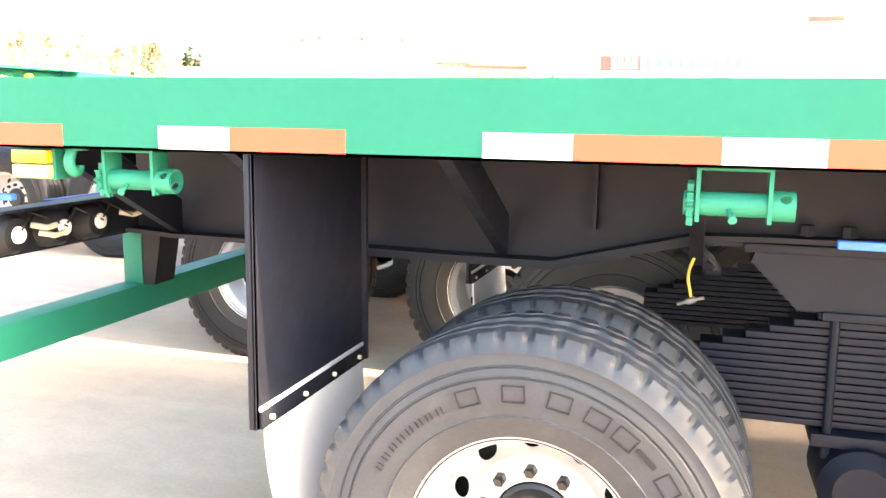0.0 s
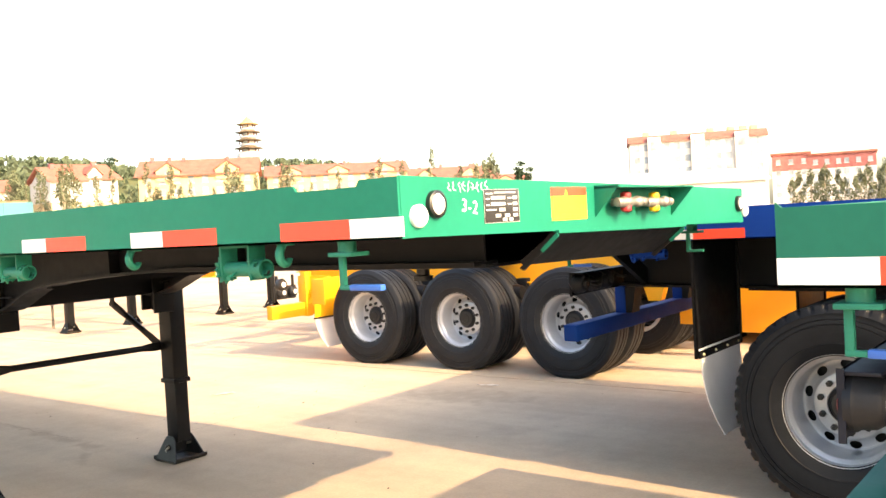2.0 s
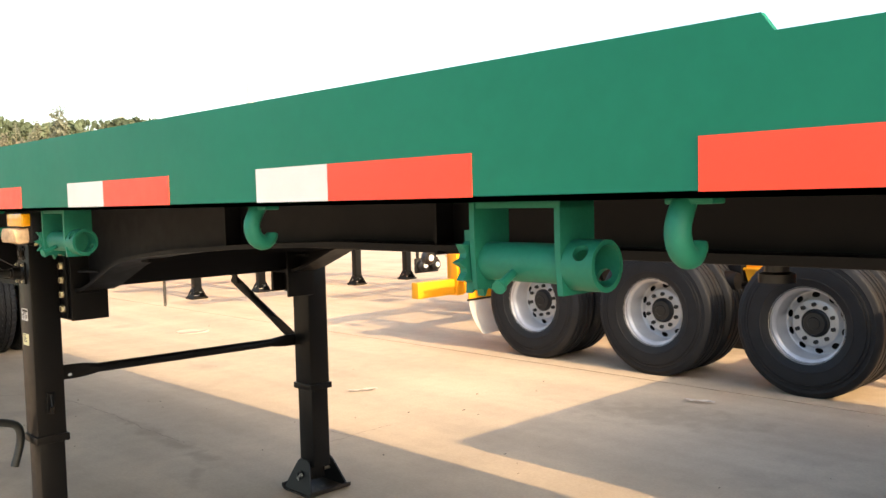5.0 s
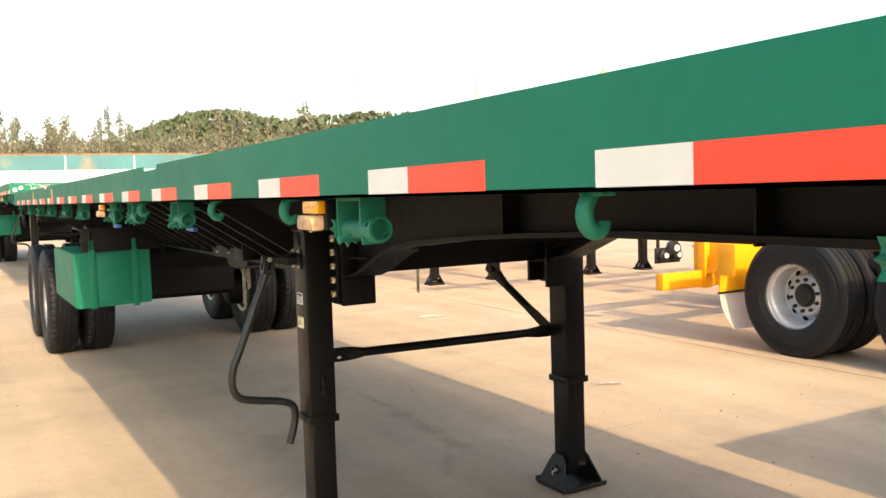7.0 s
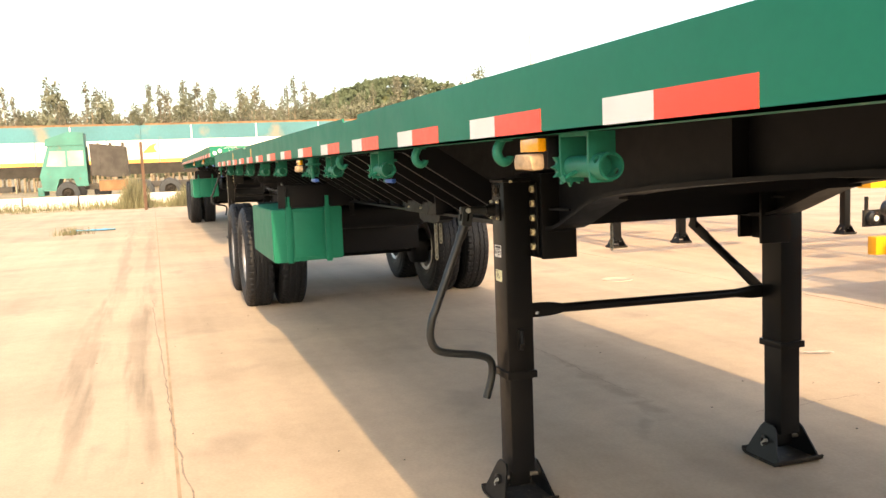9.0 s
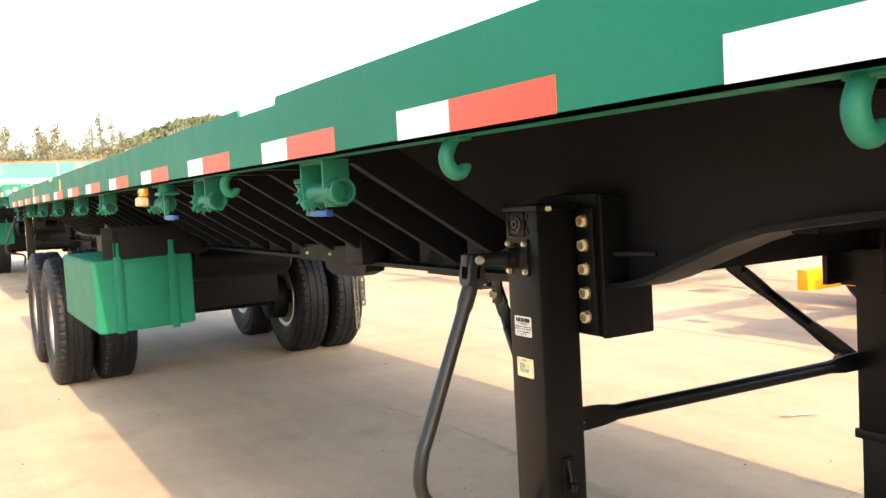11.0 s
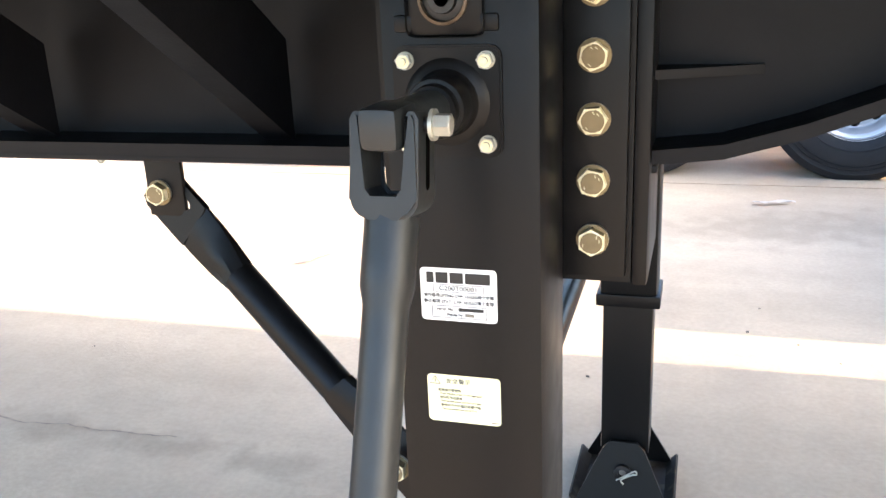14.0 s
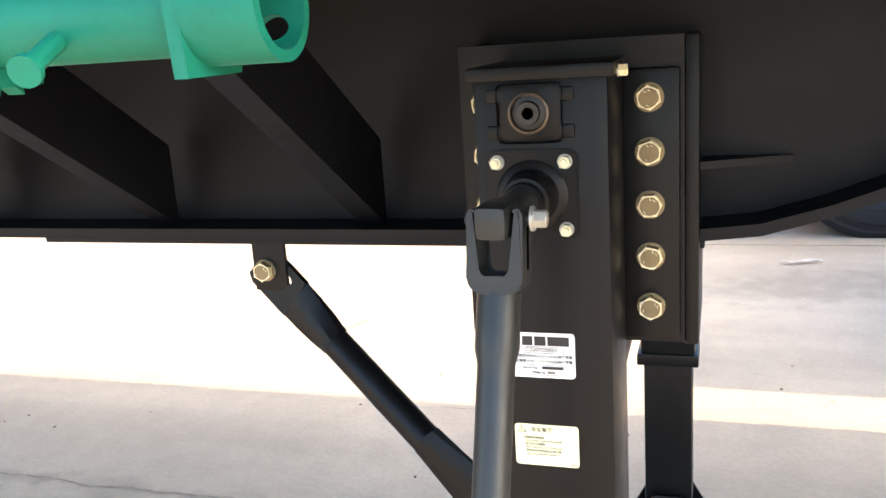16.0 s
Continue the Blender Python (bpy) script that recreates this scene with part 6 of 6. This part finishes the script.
house(60.9, 172, 6.2, 9, 12.6, 15.1, 6.0, WALL_W, "white and ochre house with a red roof", 3, 2, WALL_Y, 24)
house(59.4, 176, 9.0, 12, 13.1, 16.0, 6.0, WALL_W, "white house with red gabled roof", 3, 2, WALL_Y, 24)
house(65.45, 176, 9.0, 10, 11.2, 13.4, 6.0, WALL_W, "white house with a red roof among trees", 3, 2, WALL_Y, 10)
house(53.3, 190, 24, 13, 14.2, 17.6, 7.0, WALL_Y, "ochre apartment house with a red tiled roof", 8, 3, None, -6, 2)
house(44.5, 215, 34, 13, 14.6, 17.2, 8.0, WALL_Y, "long ochre apartment house with a red roof", 11, 3, None, 4, 3)
house(37.39, 250, 26, 13, 14.0, 17.0, 8.0, WALL_Y, "ochre row house with a red roof", 8, 3, None, 8, 2)
house(33.67, 262, 14, 13, 12.4, 14.6, 8.0, WALL_Y, "far ochre house with a red roof", 4, 2, None, 8, 1)

# pagoda on the ridge
t = thing("pagoda", facing(50.1, 520), "tiered pagoda with upturned golden roofs on the hill", "pagoda")
# Lower pagoda roofs are coloured dark for the shade under their eaves
ROOF_E = surface("eave_shade_tiles", (0.20, 0.15, 0.10), 0.8, vary=0.15, scale=0.8)
ROOF_G = surface("golden_roof_tiles", (0.42, 0.28, 0.13), 0.7, vary=0.15, scale=0.8)
TIMBER = surface("dark_red_timber", (0.22, 0.11, 0.08), 0.8, vary=0.2, scale=1)
z = 46.6
for k, w in enumerate((7.6, 7.2, 6.7, 5.9)):
    tier = part("tier", lathe(B(), [(0.0, z), (w * 0.74, z), (w * 0.74, z + 1.0), (w * 0.52, z + 1.0), (w * 0.52, z + 3.0), (0.0, z + 3.0)], "z", (0, 0, 0), 8), WALL_W if k % 2 else WALL_W, t)
    for i in range(8):
        a = 2 * math.pi * i / 8
        part("pillar", rod(B(), (w * 0.70 * math.cos(a), w * 0.70 * math.sin(a), z + 0.9), (w * 0.70 * math.cos(a), w * 0.70 * math.sin(a), z + 2.9), 0.42, 8), TIMBER, tier)
    part("roof", lathe(B(), [(w * 0.5, z + 2.7), (w * 1.12, z + 2.9), (w * 1.16, z + 3.3), (w * 0.85, z + 3.5), (w * 0.6, z + 4.3 if k < 3 else z + 4.7), (0.0, z + 4.3 if k < 3 else z + 8.2)], "z", (0, 0, 0), 8), ROOF_E if k < 3 else ROOF_G, t)
    z += 4.6
part("finial", rod(B(), (0, 0, z + 3.2), (0, 0, z + 5.4), 0.5, 8, 0.1), ROOF_G, t)
part("base", lathe(B(), [(7.5, 0.0), (7.0, 46.6), (0.0, 46.6)], "z", (0, 0, 0), 8), WALL_W, t)

# white apartment block with red roof trim
t = thing("apartment_block", facing(21.48, 228, 6), "six-storey white apartment block with red roof edge", "building")
part("wall", box(B(), -16.5, 16.5, 0, 14, 0, 18.6), WALL_W, t)
part("roof", prism(B(), [(-0.6, 18.3), (14.6, 18.3), (11, 20.4), (2.2, 20.2)], "x", -16.9, 16.9), ROOF_R, t)
facade(t, -16, 16, 3.0, 18.4, 13, 5, 0.0, scale=1.15)
for x in (-10.5, 0.0, 10.5):
    bay = part("stair_bay", box(B(), x - 1.6, x + 1.6, -0.8, 3, 0, 19.6, 0.05), WALL_W, t)
    put("window", WIN, bay, pose(x, -0.82, 16.2) @ Matrix.Diagonal((1.6, 1, 1.6, 1)))
for x in (-13, -6, 3, 8, 11, 13.5):
    part("roof_hut", box(B(), x, x + 1.7, 5, 7, 19.6, 21.4, 0.05), WALL_Y, t)
t = thing("long_shed", facing(24.37, 108, 12), "long white flat shed roof behind the trailers", "building")
part("wall", box(B(), -15, 14, 0, 14, 0, 4.4, 0.02), WALL_W, t)
part("roof", prism(B(), [(-0.5, 4.4), (14.5, 4.4), (14.5, 4.7), (7, 6.2), (-0.5, 4.7)], "x", -15.4, 14.4), WALL_W, t, "pale sheet-metal roof")
for az, w, h in ((16.1, 9, 13.5), (14.1, 8, 12.8), (12.4, 8, 12.8)):
    t = thing("row_house", facing(az, 240), "white house with red brick upper storey", "house", "red and white houses")
    part("wall", box(B(), -w / 2, w / 2, 0, 10, 0, 9.4), WALL_W, t)
    part("upper_wall", box(B(), -w / 2, w / 2, -0.05, 10, 9.4, h), BRICK_R, t)
    part("roof", box(B(), -w / 2 - 0.3, w / 2 + 0.3, -0.4, 10.2, h, h + 0.5, 0.05), ROOF_R, t)
    facade(t, -w / 2, w / 2, 2, h - 0.5, 3, 4, -0.06, scale=0.9)
t = thing("pale_block", facing(-6.0, 205), "tall pale building with a red parapet", "building")
part("wall", box(B(), -15, 12, 0, 12, 0, 20.6, 0.05), WALL_W, t)
part("parapet", box(B(), -2.4, 4.8, -0.2, 6, 20.6, 21.6, 0.05), ROOF_R, t)
facade(t, -14, 11, 2, 20, 8, 5, -0.05)

# pale blue corrugated shed with sign boards
GLASS_S = surface("dark_shed_glass", (0.035, 0.045, 0.06), 0.2, vary=0.3, scale=0.5)
SHEET = surface("pale_blue_sheet", (0.50, 0.58, 0.68), 0.5, vary=0.06, scale=1, grain=0.05)
SIGN_R = surface("red_sign", (0.60, 0.06, 0.05), 0.5, vary=0.08, scale=2)
SIGN_B = surface("blue_sign_strokes", (0.08, 0.16, 0.45), 0.5, vary=0.08, scale=2)
t = thing("metal_shed", facing(0.0, 90), "pale blue corrugated shed with sign boards on its roof", "shed")
part("body", box(B(), -11.4, 14, 0.12, 8, 0, 5.2), SHEET, t)
for k in range(72):
    x = -11.4 + 0.3528 * k
    part("rib", box(B(), x, x + 0.17, 0.0, 0.14, 0.0, 5.2), SHEET, t)
for x in (-7.3, -2.8, 2.0):
    w = part("window", box(B(), x - 0.95, x + 0.95, -0.04, 0.16, 3.1, 4.6, 0.02), GLASS_S, t)
    for dx in (-0.95, 0.0, 0.87):
        part("window_frame", box(B(), x + dx, x + dx + 0.08, -0.08, 0.1, 3.05, 4.65), WALL_W, w)
    for zz in (3.02, 4.57):
        part("window_frame", box(B(), x - 0.98, x + 0.98, -0.08, 0.1, zz, zz + 0.09), WALL_W, w)
    part("awning", box(B(), x - 1.3, x + 1.3, -0.7, 0.1, 4.85, 4.93), SHEET, w)
sg = part("sign_board", box(B(), -9.3, -5.3, -0.1, 0.0, 5.4, 6.9), SIGN_R, t, "red sign board with white bars")
for k in range(4):
    part("sign_bar", box(B(), -8.2 + 0.68 * k, -7.7 + 0.68 * k, -0.13, -0.1, 6.2, 6.75), WALL_W, sg)
for zz in (5.95, 5.6):
    part("sign_bar", box(B(), -8.2, -5.6, -0.13, -0.1, zz, zz + 0.2), WALL_W, sg)
part("sign_end", box(B(), -10.3, -9.35, -0.1, 0.0, 5.4, 6.9), WALL_W, sg)
sg = part("sign_board", box(B(), -5.1, 4.5, -0.1, 0.0, 5.4, 6.9), WALL_W, t, "white sign board with blue bars")
for k in range(9):
    part("sign_bar", box(B(), -4.8 + 1.05 * k, -4.3 + 1.05 * k, -0.13, -0.1, 5.7, 6.6), SIGN_B, sg)

# slim far masts and chimneys
for az, el, w in ((69.95, 6.9, 2.4), (65.8, 7.75, 3.6), (58.05, 7.45, 4.6)):
    h = 760 * math.tan(radians(el)) + 1.5
    p = spot(az, 760)
    t = thing("chimney", (p.x, p.y, 0), "tall slim white chimney on the far ridge", "chimney", "far chimneys")
    part("shaft", rod(B(), (0, 0, 0), (0, 0, h - 7), w * 0.75, 16, w * 0.5), WALL_W, t)
    part("band", rod(B(), (0, 0, h - 7), (0, 0, h - 3), w * 0.52, 16, w * 0.5), WALL_W, t)
    part("tip", rod(B(), (0, 0, h - 3), (0, 0, h), w * 0.5, 16, w * 0.5), WALL_W, t)

# long painted tank bodies beyond the yard's edge
TEAL = surface("weathered_teal_paint", (0.050, 0.185, 0.225), 0.65, vary=0.25, scale=0.22, second=(0.26, 0.20, 0.14), spots=0.58, grain=0.1, grain_scale=8)
WHITE_T = surface("white_tank_paint", (0.76, 0.74, 0.68), 0.5, vary=0.06, scale=0.5)
ORANGE_T = surface("orange_stripe_paint", (0.80, 0.30, 0.05), 0.5, vary=0.1, scale=0.6)
GRIME = surface("grimy_underbody", (0.05, 0.045, 0.04), 0.8, vary=0.3, scale=2)
RUST = surface("rusty_steel", (0.22, 0.12, 0.06), 0.9, vary=0.3, scale=2, bump=0.2)
for k in range(3):
    t = thing("tank_wagon", (-61.0, -14.5 + 15.02 * k, 0), "long tank body painted teal, white and orange with rust", "tank", "painted tank bodies")
    for z0, z1, mat, nm in ((3.52, 4.42, TEAL, "top_band"), (2.35, 3.516, WHITE_T, "white_band"), (2.12, 2.346, ORANGE_T, "orange_stripe")):
        part(nm, prism(B(), [(0.0 if z0 > 2.3 else 0.02, z0), (0.0, z1), (-2.5, z1), (-2.5, z0)], "y", 0.0, 15.0), mat, t)
    part("underside", prism(B(), [(0.02, 2.11), (-0.3, 1.45), (-2.2, 1.45), (-2.5, 2.11)], "y", 0.0, 15.0), GRIME, t)
    for y in range(1, 15, 2):
        part("seam", box(B(), 0.0, 0.04, y - 0.04, y + 0.03, 2.15, 4.40), TEAL if y % 4 == 1 else WHITE_T, t)
    part("top_rail", box(B(), -0.3, -0.2, 0.3, 14.7, 4.42, 4.54), RUST, t)
    for y in (2.0, 3.4, 11.2, 12.6):
        part("wheel", lathe(B(), [(0.0, -0.15), (0.3, -0.15), (0.5, -0.12), (0.5, 0.12), (0.0, 0.12)], "x", (-0.3, y, 0.5), 20), RUBBER, t)
t = bpy.data.objects["tank_wagon.001"]
part("painted_mark", prism(B(), [(0.0, 2.7), (0.9, 2.75), (0.7, 3.05), (0.95, 3.35), (0.5, 3.2), (0.25, 2.95)], "x", 0.01, 0.03), ORANGE_T, t)

BLOCK = surface("pale_concrete_block", (0.60, 0.56, 0.48), 0.9, vary=0.12, scale=1.2, second=(0.40, 0.37, 0.30), spots=0.6, bump=0.3)

# teal tipper lorry and a dark one beside it


def lorry(at, cab_paint, label):
    """The cab looks along -y, its side towards +x."""
    t = thing("tipper_lorry", at, label, "lorry", "parked lorries")
    bm = prism(B(), [(-1.15, 0.75), (-1.25, 1.5), (-1.02, 2.35), (-0.8, 3.0), (0.95, 3.0), (1.0, 0.95), (0.45, 0.95), (0.30, 1.35), (-0.35, 1.35), (-0.55, 0.75)], "x", -2.3, 0.0)
    cab = part("cab", bm, cab_paint, t, "painted lorry cab")
    part("window", prism(B(), [(-0.92, 2.0), (-0.72, 2.75), (0.0, 2.75), (0.0, 1.95)], "x", 0.0, 0.012), GLASS_D, cab)
    part("window", prism(B(), [(0.10, 1.98), (0.10, 2.75), (0.85, 2.75), (0.85, 1.98)], "x", 0.0, 0.012), GLASS_D, cab)
    part("deflector", prism(B(), [(-0.95, 3.02), (-0.9, 3.35), (0.2, 3.72), (0.9, 3.65), (0.9, 3.02)], "x", -2.2, -0.1), cab_paint, t)
    for y in (0.0, 3.6, 5.0):
        w = part("wheel", lathe(B(), [(0.3, -0.14), (0.56, -0.13), (0.60, 0.0), (0.56, 0.13), (0.3, 0.14)], "x", (-0.15, y, 0.60), 28), RUBBER_D, t)
        part("rim", lathe(B(), [(0.0, 0.05), (0.10, 0.12), (0.22, 0.05), (0.34, 0.13)], "x", (-0.15, y, 0.60), 20), DUSTY, w)
    part("tipper_body", prism(B(), [(1.2, 1.5), (1.15, 3.1), (2.9, 2.9), (3.0, 1.35), (2.0, 1.35)], "x", -2.35, 0.05), GRIME, t, "grimy steel tipper body")
    part("chassis_rail", box(B(), -1.6, -0.5, 0.8, 6.4, 0.75, 1.05, 0.02), GRIME, t)
    for y in (1.5, 2.1, 2.7):
        part("body_rib", box(B(), 0.05, 0.13, y, y + 0.14, 1.45, 3.1), GRIME, t)
    part("side_tank", box(B(), -0.7, 0.0, 1.5, 2.9, 0.65, 1.2, 0.06), RUST, t)
    part("bumper", box(B(), -2.3, 0.0, -1.4, -1.1, 0.5, 0.95, 0.04), cab_paint, t)


lorry(pose(-52.0, -3.1, 0), surface("dull_teal_cab_paint", (0.030, 0.165, 0.140), 0.55, vary=0.2, scale=1.5, second=(0.10, 0.11, 0.08), spots=0.62), "old teal tipper lorry parked beyond the yard")
lorry(pose(-52.6, -12.2, 0), GRIME, "grimy dark tipper lorry")

# edge of the yard: concrete blocks, a low wall, a rusty post and weeds
for k in range(9):
    y = -14.0 + 2.35 * k
    solid("barrier_block", prism(B(), [(0.0, 0.0), (0.0, 0.45), (-0.06, 0.56), (-0.56, 0.57), (-0.62, 0.45), (-0.62, 0.0)], "y", 0.02, 2.3), BLOCK, "pale concrete barrier block at the yard edge", "barrier", "barrier blocks", m=pose(-47.0, y, -0.02))
solid("low_wall", box(B(), -0.25, 0.0, 0.0, 34.0, -0.05, 1.15), surface("pinkish_brick_wall", (0.50, 0.36, 0.28), 0.9, vary=0.15, scale=1, grain=0.2, grain_scale=12), "low pinkish brick wall behind the yard", "wall", kind="structure", m=pose(-50.5, 4.0, 0))
solid("post", box(B(), -0.06, 0.06, -0.06, 0.06, -0.05, 2.72, 0.01), surface("dark_rusty_post", (0.10, 0.055, 0.035), 0.9, vary=0.3, scale=3, bump=0.2), "rusty steel post at the yard edge", "post", m=pose(-40.8, 0.70, 0, 1.0, 0, 0))
BLUE_S = surface("blue_plastic_sheet", (0.10, 0.42, 0.62), 0.5, vary=0.2, scale=4)
bm = B()
bmesh.ops.create_grid(bm, x_segments=12, y_segments=8, size=0.5)
for v in bm.verts:
    v.co = Vector((v.co.x * 0.5 + 0.08 * noise.noise(v.co * 3), v.co.y * 1.1, 0.02 + 0.05 * abs(noise.noise(v.co * 5 + Vector((2, 0, 0))))))
bmesh.ops.solidify(bm, geom=list(bm.faces), thickness=0.004)
solid("plastic_scrap", bm, BLUE_S, "crumpled blue plastic sheet lying on the concrete", "scrap", m=pose(-28.3, -0.55, 0.0))
WEED = surface("dry_weeds", (0.20, 0.19, 0.105), 0.9, vary=0.35, scale=1, island=0.5)
r, bm = random.Random(8), B()


def blade(p, h, half):
    a = r.uniform(0, 3.14)
    d, lean = Vector((math.cos(a), math.sin(a), 0)) * half, Vector((r.uniform(-0.3, 0.3) * h, r.uniform(-0.3, 0.3) * h, h))
    bm.faces.new([bm.verts.new(q) for q in (p - d, p + d, p + lean + d * 0.3, p + lean - d * 0.3)])


for _ in range(2400):
    p = Vector((r.uniform(-46.8, -45.0), r.uniform(-14, 6), 0))
    blade(p, r.uniform(0.08, 0.40), 0.016)
for _ in range(3600):
    p = Vector((r.uniform(-45.5, -42.5), r.choice((r.gauss(0.25, 0.40), r.gauss(2.5, 0.5), r.uniform(-6, 5))), 0))
    tall = 1.7 * math.exp(-((p.y - 0.25) / 0.6) ** 2) + 1.0 * math.exp(-((p.y - 2.5) / 0.8) ** 2) + 0.18
    blade(p, r.uniform(0.2, 0.8) * tall, 0.014)
for _ in range(200):
    blade(Vector((-27.2 + r.gauss(0, 0.22), -1.0 + r.gauss(0, 0.20), 0)), r.uniform(0.05, 0.22), 0.008)
solid("weeds", bm, WEED, "dry weeds along the edge of the yard", "weeds", kind="stuff")
solid("rust_fence", box(B(), -26, 10, 0, 0.2, 0, 1.25, 0.01), surface("orange_rust_fence", (0.55, 0.25, 0.10), 0.8, vary=0.2, scale=1), "long rust-orange sheet fence", "fence", kind="structure", m=facing(10.55, 98))

# ---- concrete slabs of the yard ----
SX, SY = 12.0, 6.07
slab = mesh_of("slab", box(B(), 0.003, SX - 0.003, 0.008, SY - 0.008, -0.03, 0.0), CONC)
for i in range(-3, 4):
    for j in range(-4, 11):
        if -50 <= -13.3 + SX * i and -13.3 + SX * (i + 1) <= 36:
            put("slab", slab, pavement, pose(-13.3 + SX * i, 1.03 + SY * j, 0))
